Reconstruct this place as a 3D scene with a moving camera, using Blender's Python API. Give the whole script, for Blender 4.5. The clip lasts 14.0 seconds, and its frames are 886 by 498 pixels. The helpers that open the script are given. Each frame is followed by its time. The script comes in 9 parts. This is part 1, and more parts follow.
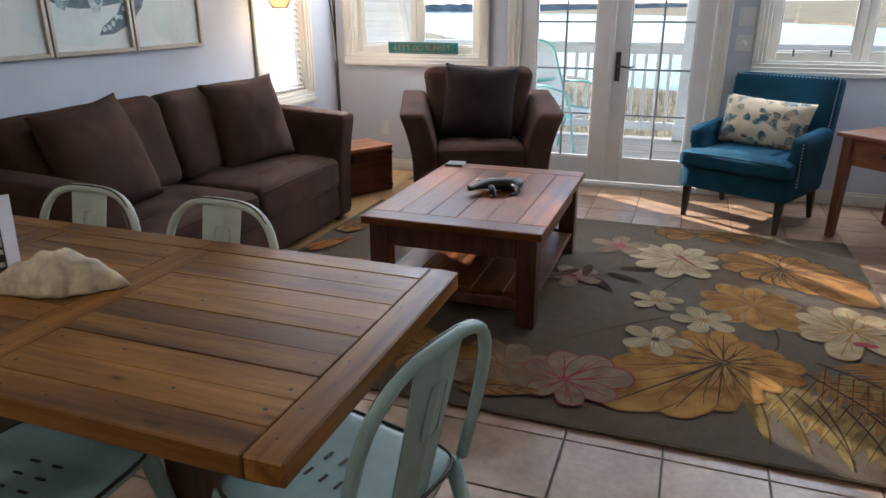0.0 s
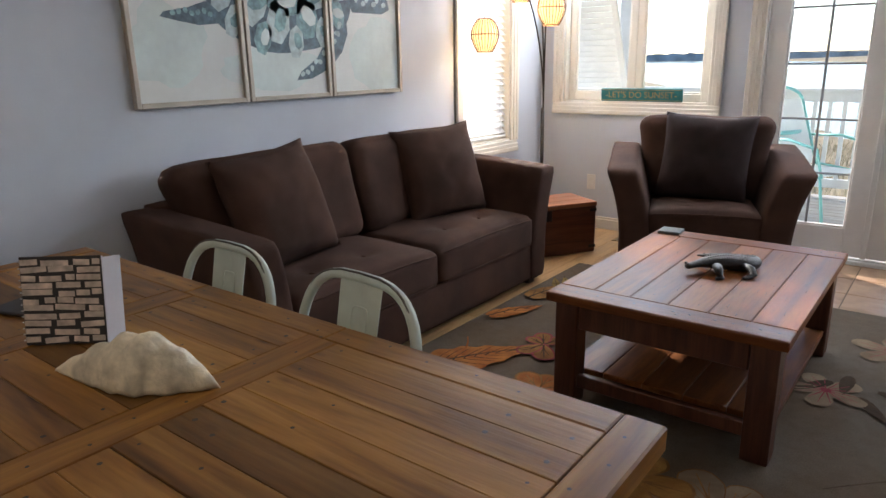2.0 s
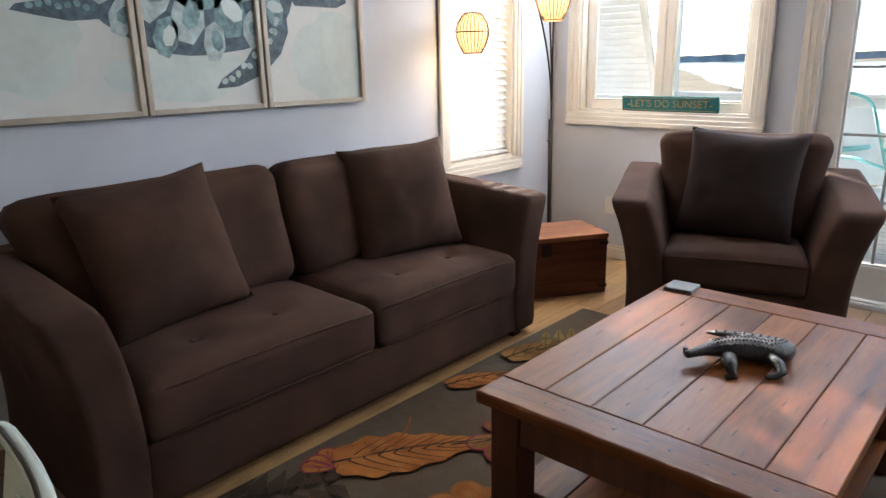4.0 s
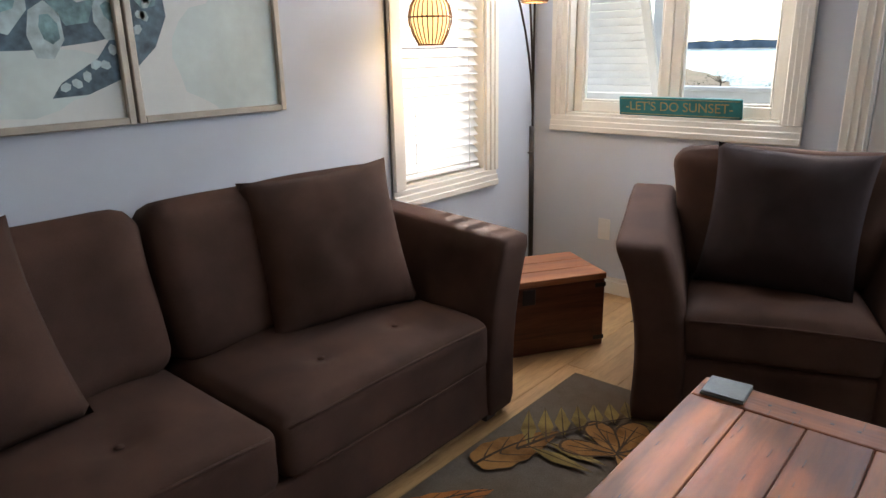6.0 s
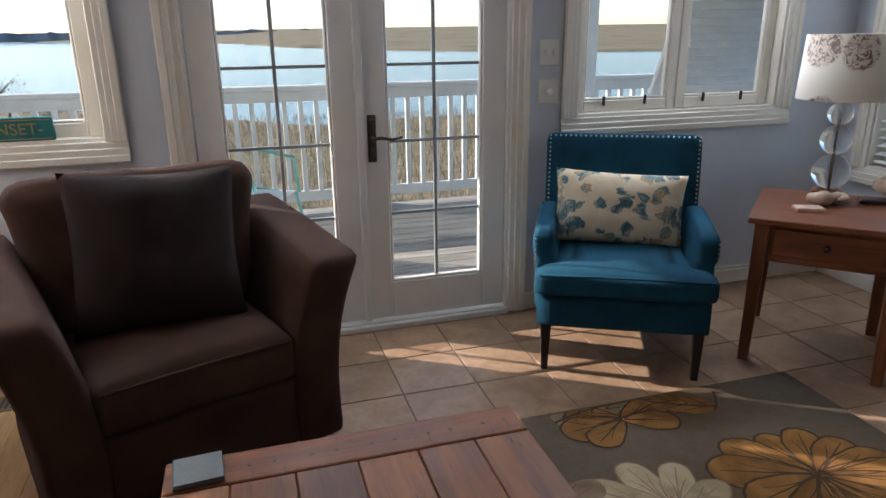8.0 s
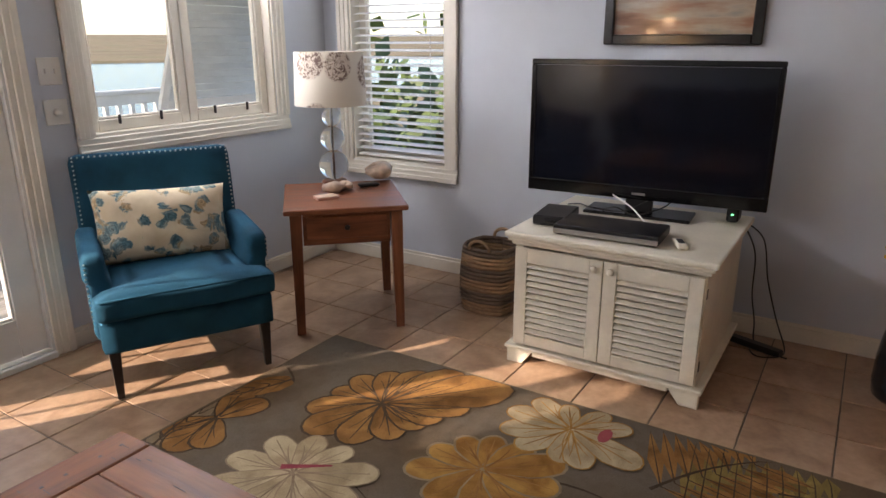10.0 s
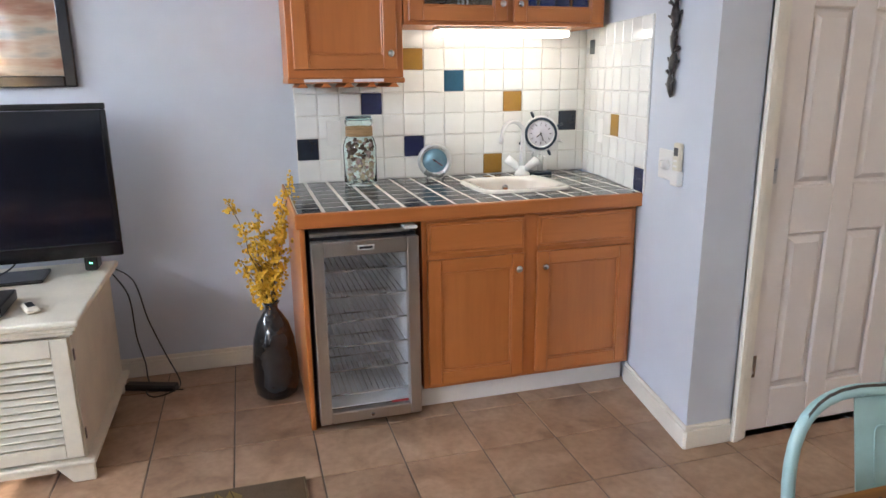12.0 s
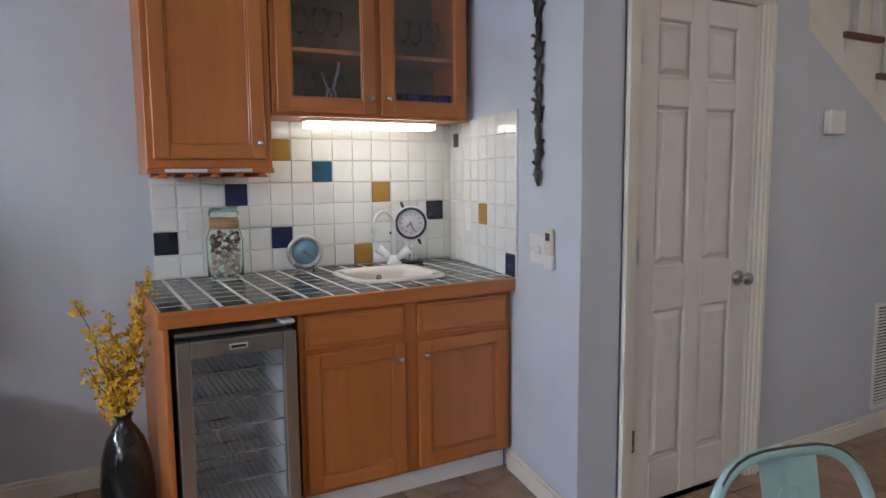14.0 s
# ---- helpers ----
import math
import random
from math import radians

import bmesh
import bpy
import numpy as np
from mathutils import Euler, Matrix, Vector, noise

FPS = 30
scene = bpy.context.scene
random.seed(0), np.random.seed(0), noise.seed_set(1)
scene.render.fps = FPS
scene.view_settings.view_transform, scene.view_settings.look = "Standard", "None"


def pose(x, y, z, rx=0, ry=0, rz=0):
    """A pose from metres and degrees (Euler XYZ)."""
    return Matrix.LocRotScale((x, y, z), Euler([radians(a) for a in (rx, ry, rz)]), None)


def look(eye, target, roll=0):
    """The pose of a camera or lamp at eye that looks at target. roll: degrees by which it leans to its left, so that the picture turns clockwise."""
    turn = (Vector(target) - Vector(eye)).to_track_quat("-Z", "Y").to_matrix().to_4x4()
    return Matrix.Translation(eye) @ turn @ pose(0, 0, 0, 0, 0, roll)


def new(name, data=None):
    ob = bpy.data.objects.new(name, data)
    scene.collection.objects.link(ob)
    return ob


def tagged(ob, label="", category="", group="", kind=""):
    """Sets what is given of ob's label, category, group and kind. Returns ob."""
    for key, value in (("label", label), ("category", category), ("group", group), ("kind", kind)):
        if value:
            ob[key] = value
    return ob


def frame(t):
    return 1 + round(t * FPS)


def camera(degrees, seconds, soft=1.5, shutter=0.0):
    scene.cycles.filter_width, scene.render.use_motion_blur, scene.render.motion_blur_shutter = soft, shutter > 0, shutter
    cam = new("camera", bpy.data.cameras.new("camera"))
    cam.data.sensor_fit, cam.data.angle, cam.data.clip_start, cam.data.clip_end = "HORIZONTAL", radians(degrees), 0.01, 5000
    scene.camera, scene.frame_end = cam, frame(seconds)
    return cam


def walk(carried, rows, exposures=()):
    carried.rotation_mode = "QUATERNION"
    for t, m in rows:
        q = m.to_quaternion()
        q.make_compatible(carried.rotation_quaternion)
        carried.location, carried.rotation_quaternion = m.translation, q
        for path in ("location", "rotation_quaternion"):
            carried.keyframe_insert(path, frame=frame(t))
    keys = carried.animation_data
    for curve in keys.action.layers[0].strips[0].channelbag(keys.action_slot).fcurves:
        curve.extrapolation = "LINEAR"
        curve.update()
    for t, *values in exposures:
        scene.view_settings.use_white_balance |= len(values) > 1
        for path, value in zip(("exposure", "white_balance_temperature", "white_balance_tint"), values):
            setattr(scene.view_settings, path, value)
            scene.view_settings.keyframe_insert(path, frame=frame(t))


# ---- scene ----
cam = camera(66.7, 14.0)
PATH = [
    (0, (0.657, 0.352, 1.325), (0.021, 2.123, 0.649), -0.2),
    (0.5, (0.6, 0.413, 1.323), (-0.07, 2.173, 0.65), -0.2),
    (1, (0.56, 0.505, 1.29), (-0.139, 2.256, 0.623), -0.6),
    (1.5, (0.481, 0.624, 1.308), (-0.356, 2.329, 0.684), -0.5),
    (2, (0.476, 0.842, 1.275), (-0.701, 2.366, 0.737), -1.0),
    (2.5, (0.425, 1.069, 1.282), (-0.851, 2.515, 0.753), -1.2),
    (3, (0.447, 1.297, 1.282), (-0.853, 2.722, 0.754), -1.3),
    (3.5, (0.438, 1.506, 1.277), (-0.868, 2.924, 0.747), -1.1),
    (6, (-0.112, 2.39, 1.305), (-1.368, 3.839, 0.737), -1.2),
    (6.5, (-0.126, 2.582, 1.315), (-1.112, 4.21, 0.701), -1.2),
    (7, (-0.176, 2.651, 1.33), (-0.656, 4.487, 0.698), -0.5),
    (7.5, (-0.3, 2.709, 1.338), (-0.184, 4.604, 0.709), -0.5),
    (7.7, (-0.349, 2.698, 1.345), (-0.047, 4.574, 0.722), -0.6),
    (9.8, (-0.653, 2.63, 1.378), (0.878, 3.768, 0.778), 0.1),
    (10, (-0.65, 2.609, 1.384), (0.968, 3.625, 0.79), -0.1),
    (10.5, (-0.614, 2.519, 1.406), (1.19, 3.151, 0.816), -0.3),
    (11, (-0.574, 2.442, 1.411), (1.325, 2.68, 0.832), -0.4),
    (11.5, (-0.56, 2.431, 1.391), (1.353, 2.233, 0.844), -0.3),
    (12, (-0.559, 2.405, 1.377), (1.302, 1.862, 0.887), -0.6),
    (12.5, (-0.574, 2.379, 1.369), (1.221, 1.601, 0.952), -0.7),
    (13, (-0.571, 2.373, 1.363), (1.164, 1.448, 0.997), -0.6),
    (13.5, (-0.56, 2.414, 1.364), (1.168, 1.453, 1.064), -0.6),
    (14, (-0.464, 2.491, 1.357), (1.27, 1.521, 1.132), -0.5),
]
walk(cam, [(t, look(eye, target, roll)) for t, eye, target, roll in PATH],
     [(0.0, 1.4, 5980, 15), (1.5, 1.6, 6100, 15), (2.0, 1.48, 6250, 16), (2.5, 1.76, 6250, 16), (3.0, 1.75, 6250, 15), (3.5, 1.64, 6250, 15), (6.0, 1.2, 6250, 15), (7.0, 0.9, 6100, 16), (7.5, 0.7, 6050, 15),
      (9.8, 1.1, 7000, 22), (10.5, 1.68, 7000, 22), (11.5, 2.26, 6200, 17), (12.5, 2.1, 6100, 18), (14.0, 1.5, 5950, 18)])

# ---- light ----
SUN_EL, SUN_AZ = 24.0, -56.5      # the sun stands beyond the deck, to the west of the doors
world = bpy.data.worlds.new("world")
scene.world = world
world.use_nodes = True
wn = world.node_tree
sky = wn.nodes.new("ShaderNodeTexSky")
sky.sky_type, sky.sun_disc = "NISHITA", False
sky.sun_elevation, sky.sun_rotation = radians(SUN_EL), radians(SUN_AZ)
wn.links.new(sky.outputs[0], wn.nodes["Background"].inputs[0])
wn.nodes["Background"].inputs[1].default_value = 0.15
sky.dust_density, sky.ozone_density, sky.air_density = 0.25, 2.5, 1.0
sd = bpy.data.lights.new("sun", "SUN")
sd.energy, sd.angle, sd.color = 5.0, radians(0.6), (1.0, 0.9, 0.76)
sun = new("sun", sd)
sun.matrix_world = look((0, 0, 30), Vector((0, 0, 30)) - Vector((math.sin(radians(SUN_AZ)) * math.cos(radians(SUN_EL)), math.cos(radians(SUN_AZ)) * math.cos(radians(SUN_EL)), math.sin(radians(SUN_EL)))))


def area(name, m, w, h, watts, color=(0.86, 0.93, 1.0)):
    d = bpy.data.lights.new(name, "AREA")
    d.shape, d.size, d.size_y, d.energy, d.color = "RECTANGLE", w, h, watts, color
    ob = new(name, d)
    ob.matrix_world = m
    return ob


# the sky's light in the heads of the openings
area("sky_light_window_a", look((-1.47, 5.69, 1.92), (-1.2, 3.6, 0.9)), 1.0, 0.24, 10.5)
area("sky_light_door", look((0.09, 5.68, 1.92), (0.09, 3.4, 0.8)), 1.2, 0.24, 13.5)
area("sky_light_window_c", look((1.70, 5.69, 1.92), (1.4, 3.6, 0.9)), 1.0, 0.24, 10.5)
area("sky_light_window_b", look((-2.29, 4.85, 1.92), (0, 4.4, 0.9)), 0.55, 0.24, 5)
area("sky_light_window_d", look((2.82, 5.06, 1.92), (0, 4.6, 0.9)), 0.65, 0.24, 2)

# ---- materials ----


def nodes_of(name):
    m = bpy.data.materials.new(name)
    m.use_nodes = True
    t = m.node_tree
    return m, t, t.nodes["Principled BSDF"]


def nd(t, kind, **kw):
    n = t.nodes.new(kind)
    for k, v in kw.items():
        if k == "scale":
            n.inputs["Scale"].default_value = v
        elif k == "detail":
            n.inputs["Detail"].default_value = v
        elif k == "distortion":
            n.inputs["Distortion"].default_value = v
    return n


def coords(t, stretch=(1, 1, 1), rot=(0, 0, 0), by_object=True):
    c = t.nodes.new("ShaderNodeTexCoord")
    mp = t.nodes.new("ShaderNodeMapping")
    mp.inputs["Scale"].default_value = stretch
    mp.inputs["Rotation"].default_value = rot
    if by_object:
        info = t.nodes.new("ShaderNodeObjectInfo")
        mul = t.nodes.new("ShaderNodeVectorMath")
        mul.operation = "SCALE"
        mul.inputs[0].default_value = (13.1, 7.7, 5.3)
        t.links.new(info.outputs["Random"], mul.inputs["Scale"])
        t.links.new(mul.outputs[0], mp.inputs["Location"])
    t.links.new(c.outputs["Object"], mp.inputs["Vector"])
    return mp.outputs[0]


def ramp(t, fac, stops):
    r = t.nodes.new("ShaderNodeValToRGB")
    e = r.color_ramp.elements
    while len(e) < len(stops):
        e.new(0.5)
    for el, (p, c) in zip(e, stops):
        el.position, el.color = p, (*c, 1)
    t.links.new(fac, r.inputs[0])
    return r.outputs[0]


def mixc(t, fac, a, b, mode="MIX"):
    m = t.nodes.new("ShaderNodeMix")
    m.data_type, m.blend_type = "RGBA", mode
    for key, v in ((0, fac), (6, a), (7, b)):
        if isinstance(v, (int, float)):
            m.inputs[key].default_value = v
        elif isinstance(v, tuple):
            m.inputs[key].default_value = (*v, 1)
        else:
            t.links.new(v, m.inputs[key])
    return m.outputs[2]


def bumped(t, b, height, strength, dist=0.004):
    bp = t.nodes.new("ShaderNodeBump")
    bp.inputs["Strength"].default_value, bp.inputs["Distance"].default_value = strength, dist
    t.links.new(height, bp.inputs["Height"])
    t.links.new(bp.outputs[0], b.inputs["Normal"])


def vary(c, k):
    return tuple(min(1, max(0, v * k)) for v in c)


def surface(name, base, rough=0.6, metal=0.0, fine=120.0, coarse=6.0, var=0.15, bump=0.15, each=0.0, stretch=(1, 1, 1), sheen=0.0, coat=0.0):
    """A surface of one colour with grain, blotches and fine relief; each: how far single pieces differ."""
    m, t, b = nodes_of(name)
    v = coords(t, stretch)
    n1, n2 = nd(t, "ShaderNodeTexNoise", scale=fine, detail=4), nd(t, "ShaderNodeTexNoise", scale=coarse, detail=5)
    t.links.new(v, n1.inputs["Vector"]), t.links.new(v, n2.inputs["Vector"])
    c2 = ramp(t, n2.outputs[0], [(0.3, vary(base, 1 - var)), (0.7, vary(base, 1 + var))])
    c1 = ramp(t, n1.outputs[0], [(0.3, (1 - var * 0.6,) * 3), (0.7, (1.0, 1.0, 1.0))])
    col = mixc(t, 1.0, c2, c1, "MULTIPLY")
    if each:
        info = t.nodes.new("ShaderNodeObjectInfo")
        k = ramp(t, info.outputs["Random"], [(0.0, (1 - each,) * 3), (1.0, (1 + each * 0.3,) * 3)])
        col = mixc(t, 1.0, col, k, "MULTIPLY")
    t.links.new(col, b.inputs["Base Color"])
    rr = t.nodes.new("ShaderNodeMapRange")
    rr.inputs[3].default_value, rr.inputs[4].default_value = max(0.03, rough - 0.08), min(1, rough + 0.08)
    t.links.new(n2.outputs[0], rr.inputs[0]), t.links.new(rr.outputs[0], b.inputs["Roughness"])
    b.inputs["Metallic"].default_value = metal
    b.inputs["Sheen Weight"].default_value = sheen
    b.inputs["Coat Weight"].default_value = coat
    if bump:
        bumped(t, b, n1.outputs[0], bump)
    return m


def wood(name, dark, mid, light, rough=0.45, axis=0, each=0.25, coat=0.0, grain=18.0, bump=0.25, knots=False, pores=0.8):
    """Planed timber: long grain along an axis of the piece, soft bands and pores; pieces differ."""
    m, t, b = nodes_of(name)
    st = [1.0, 1.0, 1.0]
    st[axis] = 0.09
    v = coords(t, tuple(st))
    n1 = nd(t, "ShaderNodeTexNoise", scale=grain, detail=6, distortion=1.2)
    n2 = nd(t, "ShaderNodeTexNoise", scale=grain * 9, detail=3)
    n3 = nd(t, "ShaderNodeTexNoise", scale=3.0, detail=3)
    for n in (n1, n2):
        t.links.new(v, n.inputs["Vector"])
    t.links.new(coords(t), n3.inputs["Vector"])
    col = ramp(t, n1.outputs[0], [(0.28, dark), (0.5, mid), (0.72, light)])
    pore = ramp(t, n2.outputs[0], [(0.3, (0.72, 0.7, 0.68)), (0.55, (1, 1, 1))])
    col = mixc(t, pores, col, pore, "MULTIPLY")
    blot = ramp(t, n3.outputs[0], [(0.3, (0.75, 0.73, 0.7)), (0.6, (1, 1, 1))])
    col = mixc(t, pores, col, blot, "MULTIPLY")
    if knots:
        vo = nd(t, "ShaderNodeTexVoronoi", scale=7.0)
        t.links.new(coords(t, (0.6, 1.6, 1.0) if axis == 0 else (1.6, 0.6, 1.0)), vo.inputs["Vector"])
        kn = ramp(t, vo.outputs["Distance"], [(0.03, (0.10, 0.07, 0.05)), (0.07, (0.6, 0.55, 0.5)), (0.14, (1, 1, 1))])
        col = mixc(t, 0.75, col, kn, "MULTIPLY")
    info = t.nodes.new("ShaderNodeObjectInfo")
    k = ramp(t, info.outputs["Random"], [(0.0, (1 - each, 1 - each, 1 - each)), (0.5, (1, 0.98, 0.94)), (1.0, (1 + each * 0.3, 1 + each * 0.28, 1.0))])
    col = mixc(t, 1.0, col, k, "MULTIPLY")
    t.links.new(col, b.inputs["Base Color"])
    rr = t.nodes.new("ShaderNodeMapRange")
    rr.inputs[3].default_value, rr.inputs[4].default_value = rough - 0.1, rough + 0.12
    t.links.new(n1.outputs[0], rr.inputs[0]), t.links.new(rr.outputs[0], b.inputs["Roughness"])
    b.inputs["Coat Weight"].default_value = coat
    b.inputs["Coat Roughness"].default_value = 0.2
    bumped(t, b, n2.outputs[0], bump, 0.002)
    return m


def matt(m, level):
    """Lowers a material's mirror-like gloss, as on cloth and waxed wood."""
    m.node_tree.nodes["Principled BSDF"].inputs["Specular IOR Level"].default_value = level
    return m


def glassy(name, tint=(1, 1, 1), rough=0.0, ior=1.45):
    m, t, b = nodes_of(name)
    b.inputs["Base Color"].default_value = (*tint, 1)
    b.inputs["Transmission Weight"].default_value, b.inputs["Roughness"].default_value, b.inputs["IOR"].default_value = 1.0, rough, ior
    return m


def glowing(name, color, strength):
    m, t, b = nodes_of(name)
    b.inputs["Base Color"].default_value = (*color, 1)
    b.inputs["Emission Color"].default_value, b.inputs["Emission Strength"].default_value = (*color, 1), strength
    return m


M = {}
M["wall"] = surface("wall_paint", (0.56, 0.60, 0.66), 0.75, fine=260, coarse=2.5, var=0.035, bump=0.12)
M["ceiling"] = surface("ceiling_paint", (0.80, 0.80, 0.78), 0.85, fine=90, coarse=3, var=0.03, bump=0.3)
M["trim"] = surface("cream_trim_paint", (0.76, 0.72, 0.63), 0.42, fine=80, coarse=5, var=0.05, bump=0.06)
M["white"] = surface("white_paint", (0.80, 0.79, 0.76), 0.4, fine=90, coarse=6, var=0.04, bump=0.06)
M["doorpaint"] = surface("door_paint", (0.72, 0.67, 0.63), 0.42, fine=70, coarse=4, var=0.04, bump=0.1)
M["grout"] = surface("floor_grout", (0.17, 0.14, 0.115), 0.9, fine=150, var=0.2, bump=0.4)
M["pane"] = glassy("window_glass", (0.97, 1.0, 0.99), 0.0, 1.02)
M["muntin"] = surface("pewter_muntin", (0.36, 0.38, 0.39), 0.45, metal=0.2, var=0.08)
M["vinyl"] = surface("white_vinyl_blind", (0.86, 0.86, 0.84), 0.45, var=0.03, bump=0.03)
M["steel"] = surface("brushed_steel", (0.56, 0.53, 0.50), 0.3, metal=1.0, fine=300, coarse=3, var=0.12, bump=0.1, stretch=(1, 1, 0.03))
M["nickel"] = surface("satin_nickel", (0.55, 0.54, 0.52), 0.28, metal=1.0, var=0.08, bump=0.03)
M["black"] = surface("black_plastic", (0.012, 0.012, 0.014), 0.35, var=0.2, bump=0.05)
M["plate"] = surface("switch_plate_plastic", (0.72, 0.71, 0.68), 0.4, var=0.03, bump=0.02)

# floor tile: mottled stone-look ceramic
m, t, b = nodes_of("floor_tile_ceramic")
v = coords(t)
n1, n2, n3 = nd(t, "ShaderNodeTexNoise", scale=5, detail=6, distortion=1.0), nd(t, "ShaderNodeTexNoise", scale=38, detail=4), nd(t, "ShaderNodeTexNoise", scale=160, detail=2)
for n in (n1, n2, n3):
    t.links.new(v, n.inputs["Vector"])
c = ramp(t, n1.outputs[0], [(0.3, (0.29, 0.175, 0.105)), (0.5, (0.40, 0.26, 0.165)), (0.7, (0.47, 0.32, 0.21))])
c = mixc(t, 0.5, c, ramp(t, n2.outputs[0], [(0.35, (0.7, 0.66, 0.62)), (0.6, (1, 1, 1))]), "MULTIPLY")
info = t.nodes.new("ShaderNodeObjectInfo")
c = mixc(t, 1.0, c, ramp(t, info.outputs["Random"], [(0, (0.86, 0.85, 0.84)), (1, (1.0, 1.0, 1.0))]), "MULTIPLY")
t.links.new(c, b.inputs["Base Color"])
rr = t.nodes.new("ShaderNodeMapRange")
rr.inputs[3].default_value, rr.inputs[4].default_value = 0.22, 0.5
t.links.new(n2.outputs[0], rr.inputs[0]), t.links.new(rr.outputs[0], b.inputs["Roughness"])
bumped(t, b, n2.outputs[0], 0.25, 0.003)
M["tile"] = m

# ---- mesh helpers ----


def bm_box(x0, x1, y0, y1, z0, z1, bevel=0.0, seg=1, bm=None):
    own = bmesh.new()
    bmesh.ops.create_cube(own, size=1.0)
    for vv in own.verts:
        vv.co = Vector((x0 if vv.co.x < 0 else x1, y0 if vv.co.y < 0 else y1, z0 if vv.co.z < 0 else z1))
    if bevel > 0:
        bmesh.ops.bevel(own, geom=own.edges[:], offset=bevel, segments=seg, profile=0.5, affect="EDGES")
    return join(bm, own) if bm else own


def join(bm, other, m=None):
    """Adds another bmesh to bm, moved by m."""
    if m is not None:
        bmesh.ops.transform(other, matrix=m, verts=other.verts)
    me = bpy.data.meshes.new("tmp")
    other.to_mesh(me)
    other.free()
    bm.from_mesh(me)
    bpy.data.meshes.remove(me)
    return bm


def moved(bm, m):
    bmesh.ops.transform(bm, matrix=m, verts=bm.verts)
    return bm


def bm_tube(pts, r, n=8, cap=True):
    """A round bar along points; r: one radius, or one for each point."""
    bm = bmesh.new()
    pts = [Vector(p) for p in pts]
    rs = r if isinstance(r, (list, tuple)) else [r] * len(pts)
    rings, side = [], None
    for i, p in enumerate(pts):
        d = (pts[min(i + 1, len(pts) - 1)] - pts[max(i - 1, 0)]).normalized()
        if side is None:
            side = d.orthogonal().normalized()
        side = (side - d * side.dot(d)).normalized()
        up = d.cross(side)
        rings.append([bm.verts.new(p + (side * math.cos(a) + up * math.sin(a)) * rs[i]) for a in (2 * math.pi * k / n for k in range(n))])
    for a, b2 in zip(rings, rings[1:]):
        for k in range(n):
            bm.faces.new((a[k], a[(k + 1) % n], b2[(k + 1) % n], b2[k]))
    if cap:
        bm.faces.new(rings[0][::-1]), bm.faces.new(rings[-1])
    for f in bm.faces:
        f.smooth = True
    return bm


def bm_lathe(profile, n=24):
    """A turned body from (radius, height) pairs."""
    bm = bmesh.new()
    rings = []
    for r, z in profile:
        if r < 1e-5:
            rings.append([bm.verts.new((0, 0, z))])
        else:
            rings.append([bm.verts.new((r * math.cos(2 * math.pi * k / n), r * math.sin(2 * math.pi * k / n), z)) for k in range(n)])
    for a, b2 in zip(rings, rings[1:]):
        for k in range(n):
            k2 = (k + 1) % n
            if len(a) == 1 and len(b2) == 1:
                continue
            if len(a) == 1:
                bm.faces.new((a[0], b2[k2], b2[k]))
            elif len(b2) == 1:
                bm.faces.new((a[k], a[k2], b2[0]))
            else:
                bm.faces.new((a[k], a[k2], b2[k2], b2[k]))
    bmesh.ops.recalc_face_normals(bm, faces=bm.faces[:])
    for f in bm.faces:
        f.smooth = True
    return bm


def bm_pillow(w, h, thick, n=14, corner=0.10, sag=0.0, seed=1):
    """A stuffed cushion standing in the xz plane: pinched edges, pulled-out corners, soft creases."""
    bm = bmesh.new()
    for s in (-1, 1):
        grid = []
        for i in range(n + 1):
            row = []
            for j in range(n + 1):
                u, q = 2 * i / n - 1, 2 * j / n - 1
                fx = (1 - abs(u) ** 2.6) ** 0.55 if abs(u) < 1 else 0
                fz = (1 - abs(q) ** 2.6) ** 0.55 if abs(q) < 1 else 0
                pin = 1 - corner * (abs(u) * (1 - q * q)) * 0.35
                pinz = 1 - corner * (abs(q) * (1 - u * u)) * 0.35
                x, z = u * w / 2 * pin, q * h / 2 * pinz
                k = noise.noise(Vector((u * 2.1 + seed, q * 2.1, s * 3.0))) * 0.10 + noise.noise(Vector((u * 5 + seed, q * 5, s))) * 0.04
                y = s * thick / 2 * fx * fz * (1 + k) + sag * (1 - q) * 0.0
                row.append(bm.verts.new((x, y, z)))
            grid.append(row)
        for i in range(n):
            for j in range(n):
                f = bm.faces.new((grid[i][j], grid[i + 1][j], grid[i + 1][j + 1], grid[i][j + 1]))
                if s > 0:
                    f.normal_flip()
                f.smooth = True
    bmesh.ops.remove_doubles(bm, verts=bm.verts, dist=0.0005)
    return bm


